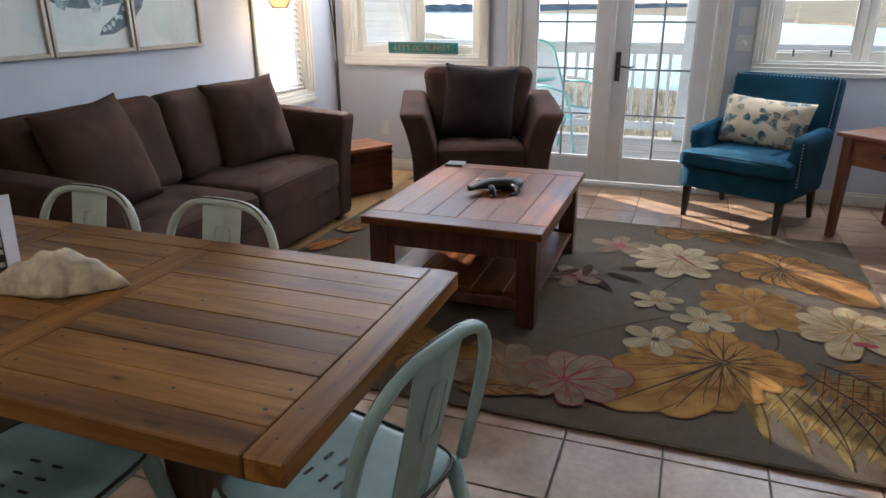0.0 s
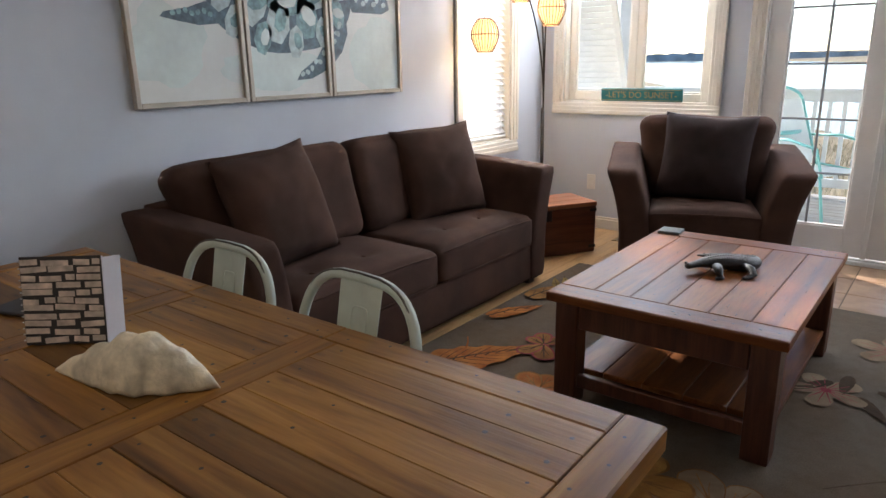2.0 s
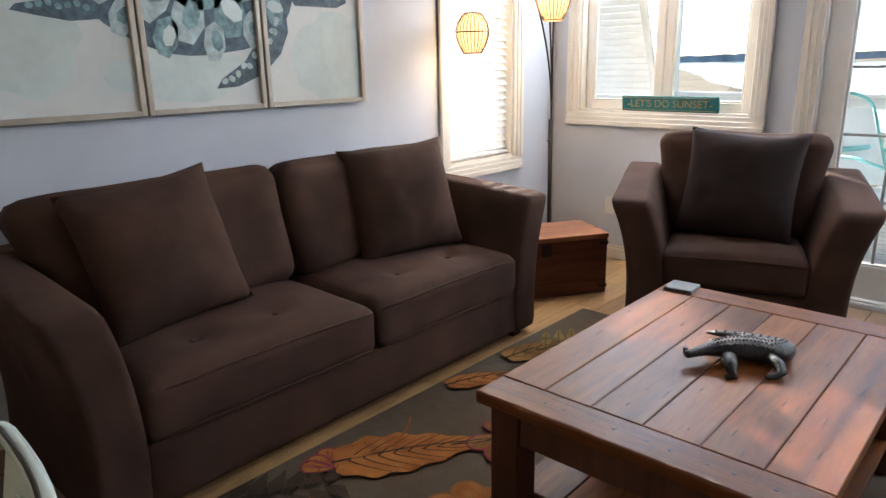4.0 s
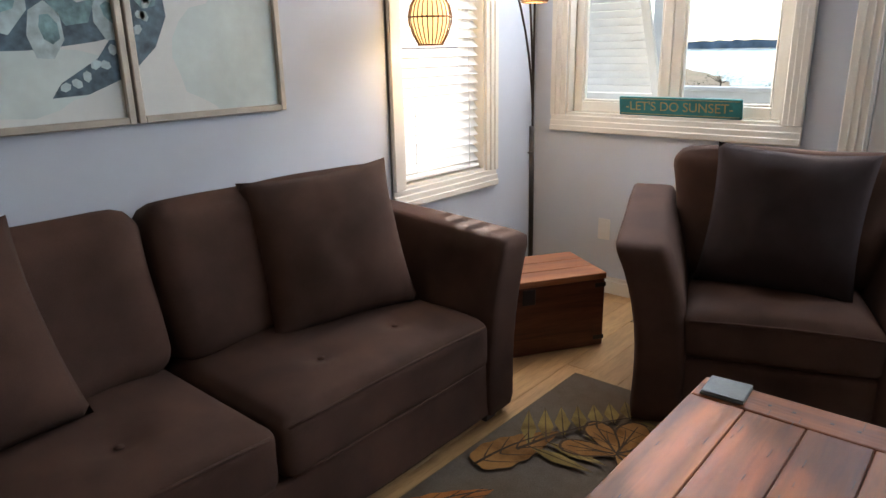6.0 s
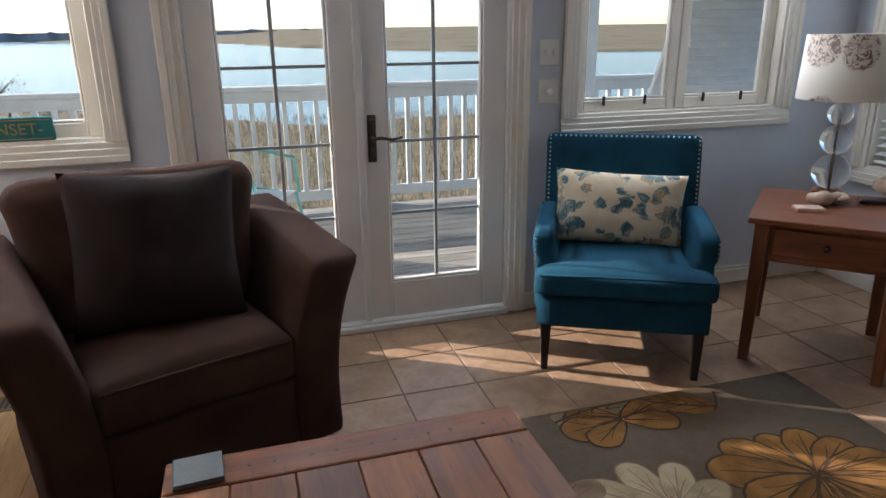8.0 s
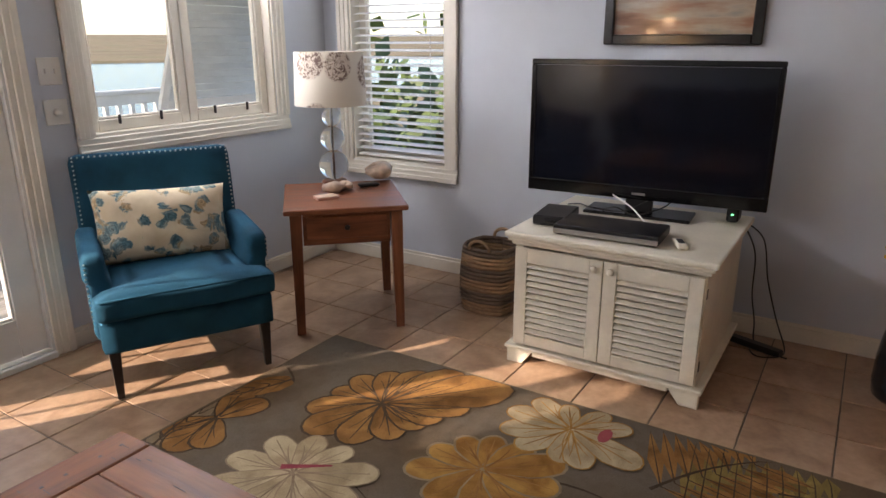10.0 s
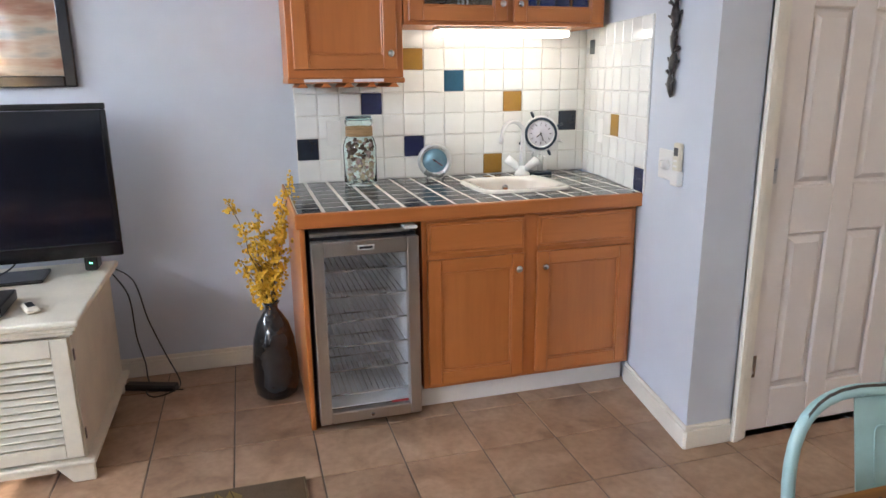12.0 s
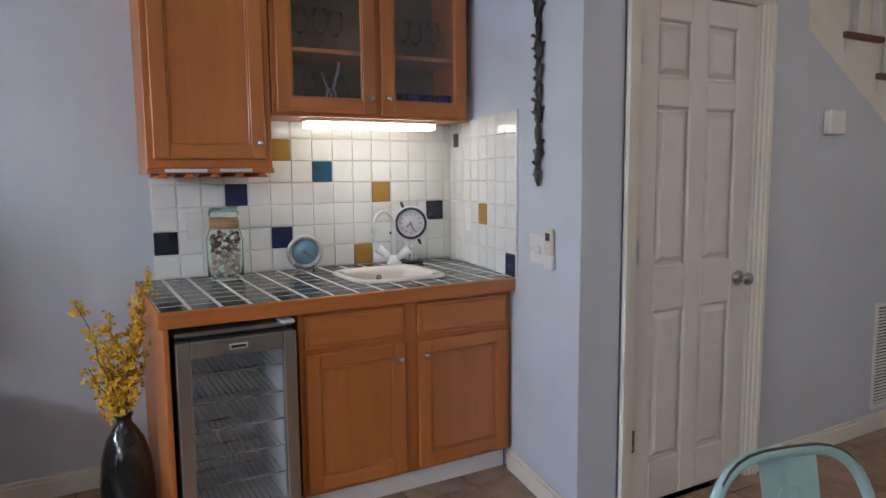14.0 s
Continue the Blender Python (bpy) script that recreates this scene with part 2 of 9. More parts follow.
def bm_soft(x0, x1, y0, y1, z0, z1, r=0.04, crown=0.0, cuts=8, rough=0.004, seed=0.0, dimples=()):
    """An upholstered block: rounded edges, a crowned top and slight unevenness; dimples: (x, y, depth)."""
    bm = bmesh.new()
    bmesh.ops.create_cube(bm, size=1.0)
    bmesh.ops.subdivide_edges(bm, edges=bm.edges[:], cuts=cuts, use_grid_fill=True)
    c = Vector(((x0 + x1) / 2, (y0 + y1) / 2, (z0 + z1) / 2))
    hx, hy, hz = (x1 - x0) / 2, (y1 - y0) / 2, (z1 - z0) / 2
    r = min(r, hx, hy, hz)
    half = Vector((hx, hy, hz))
    for vv in bm.verts:
        u = Vector(vv.co) * 2
        p = Vector([math.copysign(half[i] * (abs(u[i]) ** 0.8), u[i]) for i in range(3)])
        inner = Vector([max(-(half[i] - r), min(half[i] - r, p[i])) for i in range(3)])
        d = p - inner
        if d.length > r:
            p = inner + d.normalized() * r
        if u.z > 0.9:
            p.z += crown * max(0, 1 - u.x ** 4) * max(0, 1 - u.y ** 4)
        p += Vector((noise.noise(p * 5 + Vector((seed, 0, 0))), noise.noise(p * 5 + Vector((0, seed, 9))), noise.noise(p * 4 + Vector((5, 0, seed))))) * rough
        w = p + c
        if u.z > 0.9:
            for dx, dy, dd in dimples:
                w.z -= dd * math.exp(-((w.x - dx) ** 2 + (w.y - dy) ** 2) / 0.0035)
        vv.co = w
    for f in bm.faces:
        f.smooth = True
    return bm


def part(name, bm, material, parent, label="", m=None, kind=""):
    me = bpy.data.meshes.new(name)
    bm.to_mesh(me)
    bm.free()
    me.materials.append(material)
    ob = new(name, me)
    if parent is not None:
        ob.parent = parent
    if m is not None:
        ob.matrix_local = m
    return tagged(ob, label, kind=kind)


def thing(name, label, category, m=None, group="", kind=""):
    ob = new(name)
    ob.empty_display_size = 0.1
    if m is not None:
        ob.matrix_world = m
    return tagged(ob, label, category, group, kind)


def solid(name, bm, material, label, category="", kind="", m=None, group=""):
    ob = part(name, bm, material, None, "", m)
    return tagged(ob, label, category, group, kind)


def instance(name, mesh_ob, parent, m):
    """One more piece on the mesh of a first one."""
    ob = new(name, mesh_ob.data)
    ob.parent = parent
    ob.matrix_local = m
    return ob


# ---- the large structure ----
XS, XT, YN, YS, ZC = -2.21, 2.74, 5.62, -2.60, 2.55   # sofa wall, screen wall, deck wall, back wall, ceiling
XD, YK = 1.40, 0.84                                   # closet wall, side of the wet bar
TH = 0.16


def wall(name, axis, face, out, a0, a1, z0, z1, holes, label):
    """A wall whose inner face lies at axis = face, thick towards out, with openings (a0, a1, z0, z1)."""
    bm = bmesh.new()
    av = sorted({a0, a1, *[h[0] for h in holes], *[h[1] for h in holes]})
    zv = sorted({z0, z1, *[h[2] for h in holes], *[h[3] for h in holes]})
    lo, hi = sorted((face, face + out * TH))
    for p, q in zip(av, av[1:]):
        for r, s in zip(zv, zv[1:]):
            if any(h[0] <= p and q <= h[1] and h[2] <= r and s <= h[3] for h in holes):
                continue
            if axis == "x":
                bm_box(lo, hi, p, q, r, s, bm=bm)
            else:
                bm_box(p, q, lo, hi, r, s, bm=bm)
    bmesh.ops.remove_doubles(bm, verts=bm.verts, dist=0.0002)
    seen = {}
    for f in bm.faces:
        seen.setdefault(tuple(round(x, 3) for x in f.calc_center_median()), []).append(f)
    bmesh.ops.delete(bm, geom=[f for fs in seen.values() if len(fs) > 1 for f in fs], context="FACES")
    return solid(name, bm, M["wall"], label, "wall", "structure")


HEAD = 2.06
WIN_A, WIN_C, DOOR = (-2.015, -0.930, 0.955, HEAD), (1.130, 2.285, 0.955, HEAD), (-0.610, 0.790, 0.0, HEAD)
WIN_B, WIN_D = (4.555, 5.155, 0.700, HEAD), (4.715, 5.415, 0.645, HEAD)
wall("wall_north", "y", YN, 1, XS - TH, XT + TH, -0.2, ZC, [WIN_A, DOOR, WIN_C], "pale blue-grey painted wall with french doors to the deck")
wall("wall_west", "x", XS, -1, YS, YN, -0.2, ZC, [WIN_B], "pale blue-grey painted wall behind the sofa")
wall("wall_east", "x", XT, 1, 0.66, YN, -0.2, ZC, [WIN_D], "pale blue-grey painted wall behind the television")
SLANT = 0.1735                                         # the wet bar's side wall runs slightly askew


def y_side(x):
    return 0.880 - (x - XD) * SLANT


bm = bmesh.new()
ring = [(XD, y_side(XD)), (XT + TH, y_side(XT + TH)), (XT + TH, 0.40), (XD, 0.685)]
lo_ = [bm.verts.new((x_, y_, -0.2)) for x_, y_ in ring]
hi_ = [bm.verts.new((x_, y_, ZC)) for x_, y_ in ring]
bm.faces.new(lo_), bm.faces.new(hi_[::-1])
for k in range(4):
    bm.faces.new((lo_[k], hi_[k], hi_[(k + 1) % 4], lo_[(k + 1) % 4]))
bmesh.ops.recalc_face_normals(bm, faces=bm.faces[:])
solid("wall_stub", bm, M["wall"], "pale blue-grey side wall beside the wet bar", "wall", "structure")
wall("wall_closet", "x", XD, 1, -0.40, 0.6845, -0.2, ZC, [(-0.075, 0.615, 0.0, 2.04)], "pale blue-grey painted wall with a closet door")


def stair_line(y):
    """Height of the wall's raked top beside the stairs."""
    return 1.97 + (y + 0.40) * 0.60


bm = bmesh.new()
ring = [(-0.40, -0.2), (-0.40, stair_line(-0.40)), (YS, stair_line(YS)), (YS, -0.2)]
lo_ = [bm.verts.new((XD, y_, z_)) for y_, z_ in ring]
hi_ = [bm.verts.new((XD + 0.05, y_, z_)) for y_, z_ in ring]
bm.faces.new(lo_), bm.faces.new(hi_[::-1])
for k in range(4):
    bm.faces.new((lo_[k], hi_[k], hi_[(k + 1) % 4], lo_[(k + 1) % 4]))
bmesh.ops.recalc_face_normals(bm, faces=bm.faces[:])
solid("wall_stairs", bm, M["wall"], "pale blue-grey wall with a raked top below the stairs", "wall", "structure")
wall("wall_stairwell", "x", 2.45, 1, YS, 0.40, -0.2, ZC, [], "plain painted wall of the stairwell")
wall("wall_stairwell_end", "y", YS, -1, XD + TH, 2.45 + TH, -0.2, ZC, [], "plain painted wall of the stairwell")
wall("wall_south", "y", YS, -1, XS - TH, XD + TH, -0.2, ZC, [], "plain pale blue-grey painted back wall")
solid("ceiling", bm_box(XS - TH, XT + TH, YS - TH, YN + TH, ZC, ZC + 0.12), M["ceiling"], "white painted ceiling", "ceiling", "structure")
floor = solid("floor", bm_box(XS - TH, XT + TH, YS - TH, YN + 0.05, -0.2, -0.004), M["grout"], "tan stone-look ceramic tile floor with dark grout", "floor", "structure")


def casing(name, axis, face, side, hole, w=0.085, sill=True, base=None):
    """Moulded cream casing round an opening; side: into the room."""
    a0, a1, z0, z1 = hole
    ob = thing(name, "cream painted moulded casing round the opening", "trim", kind="structure")

    def board(nm, p0, p1, r0, r1, inner):
        bm = bmesh.new()
        for k, (d, i0, i1) in enumerate(((0.014, 0.0, 1.0), (0.022, 0.30, 1.0), (0.028, 0.62, 0.97))):
            q0, q1, s0, s1 = p0, p1, r0, r1
            span_a, span_z = p1 - p0, r1 - r0
            if inner == "+a":      # inner edge lies at p1: thicker towards p0
                q0, q1 = p1 - span_a * i1, p1 - span_a * i0
            elif inner == "-a":
                q0, q1 = p0 + span_a * i0, p0 + span_a * i1
            elif inner == "+z":
                s0, s1 = r1 - span_z * i1, r1 - span_z * i0
            else:
                s0, s1 = r0 + span_z * i0, r0 + span_z * i1
            lo, hi = sorted((face, face + side * d))
            if axis == "x":
                bm_box(lo, hi, q0, q1, s0, s1, 0.003, bm=bm)
            else:
                bm_box(q0, q1, lo, hi, s0, s1, 0.003, bm=bm)
        part(nm, bm, M["trim"], ob)
    board("casing_side", a0 - w, a0, z0, z1, "+a")
    board("casing_side", a1, a1 + w, z0, z1, "-a")
    board("casing_head", a0 - w, a1 + w, z1, z1 + w, "-z")
    if sill:
        board("casing_apron", a0 - w, a1 + w, z0 - w, z0, "+z")
    return ob


casing("trim_window_a", "y", YN, -1, WIN_A)
casing("trim_window_c", "y", YN, -1, WIN_C)
casing("trim_door_north", "y", YN, -1, DOOR, 0.09, sill=False)
casing("trim_window_b", "x", XS, 1, WIN_B)
casing("trim_window_d", "x", XT, -1, WIN_D)
casing("trim_closet_door", "x", XD, -1, (-0.075, 0.615, 0.0, 2.04), 0.07, sill=False)


def baseboard(name, axis, face, side, a0, a1, h=0.095):
    lo, hi = sorted((face, face + side * 0.015))
    l2, h2 = sorted((face, face + side * 0.009))
    if axis == "x":
        bm = bm_box(lo, hi, a0, a1, 0.0, h * 0.8, 0.003)
        bm_box(l2, h2, a0, a1, h * 0.8, h, 0.003, bm=bm)
    else:
        bm = bm_box(a0, a1, lo, hi, 0.0, h * 0.8, 0.003)
        bm_box(a0, a1, l2, h2, h * 0.8, h, 0.003, bm=bm)
    solid(name, bm, M["trim"], "cream painted wooden baseboard", "baseboard", "structure")


baseboard("baseboard_1", "y", YN, -1, XS, -0.70)
baseboard("baseboard_2", "y", YN, -1, 0.88, XT)
baseboard("baseboard_3", "x", XS, 1, YS, YN)
baseboard("baseboard_4", "x", XT, -1, 2.24, YN)
bm = bm_box(-0.012, 0.60, 0.0, 0.015, 0.0, 0.076, 0.003)
bm_box(-0.009, 0.60, 0.0, 0.009, 0.076, 0.095, 0.003, bm=bm)
solid("baseboard_5", bm, M["trim"], "cream painted wooden baseboard", "baseboard", "structure", pose(XD, y_side(XD), 0, 0, 0, -math.degrees(math.atan(SLANT))))
baseboard("baseboard_6", "x", XD, -1, 0.685, y_side(XD) + 0.010)
baseboard("baseboard_7", "x", XD, -1, YS, -0.145)

# ---- doors and windows ----


def sash(parent, axis, c, a0, a1, z0, z1, stile, rail, depth=0.04, mat="trim", grid=None, pane_name="pane"):
    """A glazed leaf in the plane axis = c: stiles, rails, pane and, where grid is given, thin muntins."""
    h = depth / 2

    def bx(p0, p1, r0, r1, d=h, bev=0.004, bm=None):
        return bm_box(c - d, c + d, p0, p1, r0, r1, bev, bm=bm) if axis == "x" else bm_box(p0, p1, c - d, c + d, r0, r1, bev, bm=bm)
    part("stile", bx(a0, a0 + stile, z0, z1), M[mat], parent)
    part("stile", bx(a1 - stile, a1, z0, z1), M[mat], parent)
    part("rail", bx(a0 + stile, a1 - stile, z0, z0 + rail[0]), M[mat], parent)
    part("rail", bx(a0 + stile, a1 - stile, z1 - rail[1], z1), M[mat], parent)
    g0, g1, k0, k1 = a0 + stile, a1 - stile, z0 + rail[0], z1 - rail[1]
    bead = bx(g0, g0 + 0.012, k0, k1, h * 0.7)
    bx(g1 - 0.012, g1, k0, k1, h * 0.7, bm=bead)
    bx(g0 + 0.012, g1 - 0.012, k0, k0 + 0.012, h * 0.7, bm=bead)
    bx(g0 + 0.012, g1 - 0.012, k1 - 0.012, k1, h * 0.7, bm=bead)
    part("glazing_bead", bead, M[mat], parent)
    p = part(pane_name, bx(g0 + 0.002, g1 - 0.002, k0 + 0.002, k1 - 0.002, 0.002, 0), M["pane"], parent, "clear glass")
    p.visible_shadow = False
    if grid:
        cols, rows = grid
        for i in range(1, cols):
            x = g0 + (g1 - g0) * i / cols
            part("muntin", bx(x - 0.008, x + 0.008, k0, k1, 0.006, 0.002), M["muntin"], parent, "thin pewter-grey glazing bar")
        for j in range(1, rows):
            z = k0 + (k1 - k0) * j / rows
            part("muntin", bx(g0, g1, z - 0.007, z + 0.007, 0.007, 0.002), M["muntin"], parent)


def french_door(name, a0, a1, lever, label):
    ob = thing(name, label, "door", kind="structure")
    sash(ob, "y", YN + 0.045, a0, a1, 0.035, HEAD - 0.02, 0.115, (0.18, 0.15), 0.044, "white", (2, 5))
    if lever:
        x = a0 + 0.045
        pl = bm_box(x - 0.019, x + 0.019, YN + 0.014, YN + 0.023, 0.80, 1.01, 0.006, 2)
        h = part("escutcheon", pl, M["bronze"], ob, "aged bronze handle plate")
        bm = bm_tube([(x, YN + 0.02, 0.91), (x, YN - 0.035, 0.91), (x + 0.03, YN - 0.045, 0.915), (x + 0.08, YN - 0.04, 0.905), (x + 0.125, YN - 0.038, 0.915)], [0.009, 0.008, 0.008, 0.007, 0.005])
        part("lever", bm, M["bronze"], h)
        part("thumb_turn", bm_box(x - 0.006, x + 0.006, YN - 0.006, YN + 0.014, 0.835, 0.865, 0.003), M["bronze"], h)
        part("lock_barrel", moved(bm_lathe([(0, 0), (0.011, 0), (0.011, 0.008), (0, 0.008)], 14), Matrix.Translation((x, YN + 0.015, 0.985)) @ pose(0, 0, 0, 90)), M["bronze"], h)
    return ob


M["bronze"] = surface("aged_bronze", (0.11, 0.085, 0.065), 0.38, metal=0.9, var=0.2)
french_door("door_1", -0.597, 0.083, False, "white french door leaf with ten panes, closed")
french_door("door_2", 0.095, 0.777, True, "white french door leaf with ten panes and bronze lever, closed")
jam = bm_box(-0.610, -0.599, YN, YN + TH, 0.0, HEAD, 0.0)
bm_box(0.779, 0.790, YN, YN + TH, 0.0, HEAD, 0.0, bm=jam)
bm_box(-0.598, 0.778, YN, YN + TH, HEAD - 0.018, HEAD, 0.0, bm=jam)
bm_box(0.072, 0.106, YN + 0.005, YN + 0.021, 0.035, HEAD - 0.02, 0.004, bm=jam)
solid("door_jamb", jam, M["white"], "white painted jamb of the french doors", "door frame", "structure")
sill = bm_box(-0.61, 0.79, YN - 0.03, YN + 0.2, -0.02, 0.026, 0.008, 2)
bm_box(-0.598, 0.778, YN - 0.012, YN + 0.022, 0.026, 0.034, 0.003, bm=sill)
solid("door_sill", sill, M["white"], "white painted threshold of the french doors", "threshold", "structure")


def window(name, axis, c, hole, parts_, label, stile=0.05, stool=None):
    """Frame lining, sashes side by side, and a sill in an opening."""
    a0, a1, z0, z1 = hole
    ob = thing(name, label, "window", kind="structure")
    lin = bmesh.new()
    face, deep = c[0], c[1]
    lo, hi = sorted((face, deep))
    for p0, p1, r0, r1 in ((a0, a0 + 0.012, z0, z1), (a1 - 0.012, a1, z0, z1), (a0 + 0.012, a1 - 0.012, z1 - 0.012, z1), (a0 + 0.012, a1 - 0.012, z0, z0 + 0.014)):
        if axis == "x":
            bm_box(lo, hi, p0, p1, r0, r1, bm=lin)
        else:
            bm_box(p0, p1, lo, hi, r0, r1, bm=lin)
    part("window_frame", lin, M["trim"], ob)
    for p0, p1 in parts_:
        sash(ob, axis, c[2], p0, p1, z0 + 0.016, z1 - 0.014, stile, (0.055, 0.05), 0.04)
    return ob


window("window_1", "y", (YN + 0.001, YN + TH - 0.001, YN + 0.075), WIN_A, ((-2.0, -1.475), (-1.472, -0.945)), "pair of cream casement windows over the armchair")
window("window_2", "y", (YN + 0.001, YN + TH - 0.001, YN + 0.075), WIN_C, ((1.145, 1.706), (1.709, 2.27)), "pair of cream casement windows behind the blue chair")
window("window_3", "x", (XS - 0.001, XS - TH + 0.001, XS - 0.10), WIN_B, ((4.568, 5.142),), "tall cream window beside the sofa, blind lowered")
window("window_4", "x", (XT + 0.001, XT + TH - 0.001, XT + 0.10), WIN_D, ((4.728, 5.402),), "tall cream window behind the side table, blind lowered")
for x in (1.30, 1.53, 1.87, 2.1):
    solid("window_latch", bm_box(x - 0.006, x + 0.006, YN + 0.04, YN + 0.054, 1.0, 1.045, 0.003), M["black"], "small dark latch on the window sash", "latch", group="window latches")


def blind(name, axis, c, a0, a1, z0, z1, tilt, label, turn=1):
    """A horizontal slat blind: headrail, slats, bottom rail, cords."""
    ob = thing(name, label, "blind")

    def put(nm, bm, **kw):
        return part(nm, bm, M["vinyl"], ob, **kw)
    def bx(p0, p1, r0, r1, d0, d1, bev=0.002):
        return bm_box(c + d0, c + d1, p0, p1, r0, r1, bev) if axis == "x" else bm_box(p0, p1, c + d0, c + d1, r0, r1, bev)
    put("headrail", bx(a0, a1, z1 - 0.045, z1, -0.028, 0.028))
    put("bottom_rail", bx(a0, a1, z0, z0 + 0.016, -0.025, 0.025, 0.004))
    n = int((z1 - z0 - 0.07) / 0.043)
    first = None
    for i in range(n):
        z = z0 + 0.05 + i * 0.043
        m_ = Matrix.Translation((c, 0, z) if axis == "x" else (0, c, z)) @ (pose(0, 0, 0, 0, tilt, 0) if axis == "x" else pose(0, 0, 0, tilt, 0, 0))
        if first is None:
            bm = bm_box(-0.025, 0.025, a0, a1, -0.0014, 0.0014) if axis == "x" else bm_box(a0, a1, -0.025, 0.025, -0.0014, 0.0014)
            first = part("slat", bm, M["vinyl"], ob, m=m_)
        else:
            instance("slat", first, ob, m_)
    for f in (0.15, 0.85):
        a = a0 + (a1 - a0) * f
        p = ((c + 0.027 * turn, a, z0 + 0.01), (c + 0.027 * turn, a, z1 - 0.04))
        part("ladder_cord", bm_tube(p, 0.0014, 5), M["vinyl"], ob)
    return ob


blind("window_blind", "x", XS - 0.045, 4.575, 5.135, 0.725, HEAD - 0.015, 47, "white slatted blind lowered in the window by the sofa")
blind("window_blind", "x", XT + 0.045, 4.735, 5.395, 0.672, HEAD - 0.015, -12, "white slatted blind lowered, slats half open", -1)

# the closet door: six raised panels
cd = thing("door_3", "beige six-panel closet door, closed", "door", kind="structure")
D0, D1 = -0.068, 0.608
body = bmesh.new()
fx = XD + 0.012
cols = ((D0, D0 + 0.115), (D0 + 0.288, D0 + 0.388), (D1 - 0.115, D1))
pan_z = ((0.185, 0.80), (0.985, 1.60), (1.715, 1.925))
bm_box(fx + 0.0185, fx + 0.038, D0, D1, 0.012, 2.03, bm=body)
for c0, c1 in cols:
    bm_box(fx, fx + 0.019, c0, c1, 0.012, 2.03, 0.007, bm=body)
for r0, r1 in ((0.012, 0.185), (0.80, 0.985), (1.60, 1.715), (1.925, 2.03)):
    for c0, c1 in ((cols[0][1], cols[1][0]), (cols[1][1], cols[2][0])):
        bm_box(fx, fx + 0.019, c0 - 0.007, c1 + 0.007, r0, r1, 0.007, bm=body)
part("door_leaf", body, M["doorpaint"], cd)
for r0, r1 in pan_z:
    for c0, c1 in ((cols[0][1], cols[1][0]), (cols[1][1], cols[2][0])):
        bm = bm_box(fx + 0.002, fx + 0.0195, c0 + 0.010, c1 - 0.010, r0 + 0.010, r1 - 0.010, 0.0)
        for v_ in bm.verts:
            if v_.co.x < fx + 0.005:
                v_.co.y += 0.022 if v_.co.y < (c0 + c1) / 2 else -0.022
                v_.co.z += 0.022 if v_.co.z < (r0 + r1) / 2 else -0.022
        part("panel", bm, M["doorpaint"], cd)
knob = moved(bm_lathe([(0, 0), (0.032, 0), (0.032, 0.006), (0.013, 0.012), (0.012, 0.03), (0.022, 0.036), (0.028, 0.05), (0.024, 0.062), (0, 0.066)], 20), Matrix.Translation((fx, D0 + 0.065, 0.90)) @ pose(0, 0, 0, 0, -90, 0))
part("door_knob", knob, M["nickel"], cd, "round satin nickel knob")
for z in (0.29, 1.045, 1.80):
    hb = bm_tube([(fx - 0.006, D1 + 0.003, z - 0.05), (fx - 0.006, D1 + 0.003, z + 0.05)], 0.007, 10)
    bm_box(fx - 0.002, fx + 0.004, D1 - 0.028, D1 + 0.004, z - 0.045, z + 0.045, bm=hb)
    part("hinge", hb, M["nickel"], cd, "satin nickel hinge")
jb = bm_box(XD, XD + TH, -0.075, -0.070, 0.0, 2.04)
bm_box(XD, XD + TH, 0.610, 0.615, 0.0, 2.04, bm=jb)
bm_box(XD, XD + TH, -0.070, 0.610, 2.034, 2.04, bm=jb)
solid("closet_door_jamb", jb, M["trim"], "cream painted door jamb", "door frame", "structure")

# ---- beyond the glass ----
M["deckwood"] = wood("weathered_deck_board", (0.26, 0.24, 0.215), (0.38, 0.355, 0.325), (0.48, 0.45, 0.41), 0.7, 0, 0.2)
M["railpaint"] = surface("white_rail_paint", (0.72, 0.72, 0.70), 0.5, var=0.08)
M["siding"] = surface("pale_siding", (0.55, 0.56, 0.55), 0.6, var=0.06)

gm, t, b = nodes_of("marsh_ground")
v = coords(t, by_object=False)
n1, n2 = nd(t, "ShaderNodeTexNoise", scale=0.05, detail=7), nd(t, "ShaderNodeTexNoise", scale=1.2, detail=6)
t.links.new(v, n1.inputs[0]), t.links.new(v, n2.inputs[0])
c = ramp(t, n1.outputs[0], [(0.3, (0.13, 0.105, 0.05)), (0.5, (0.24, 0.18, 0.095)), (0.7, (0.17, 0.16, 0.07))])
c = mixc(t, 0.7, c, ramp(t, n2.outputs[0], [(0.3, (0.55, 0.5, 0.45)), (0.65, (1, 1, 1))]), "MULTIPLY")
t.links.new(c, b.inputs["Base Color"])
b.inputs["Roughness"].default_value = 0.95
bumped(t, b, n2.outputs[0], 0.8, 0.3)
M["marsh"] = gm
wm, t, b = nodes_of("creek_water")
v = coords(t, (1, 2.5, 1), by_object=False)
n1 = nd(t, "ShaderNodeTexNoise", scale=0.9, detail=6)
t.links.new(v, n1.inputs[0])
b.inputs["Base Color"].default_value, b.inputs["Roughness"].default_value = (0.035, 0.10, 0.14, 1), 0.12
bumped(t, b, n1.outputs[0], 0.6, 0.12)
M["water"] = wm
GZ = -4.2
bm = bmesh.new()
bmesh.ops.create_grid(bm, x_segments=1, y_segments=1, size=3000)
solid("water", moved(bm, Matrix.Translation((0, 0, GZ - 0.25))), M["water"], "blue tidal creek water with small ripples", "water", "structure")


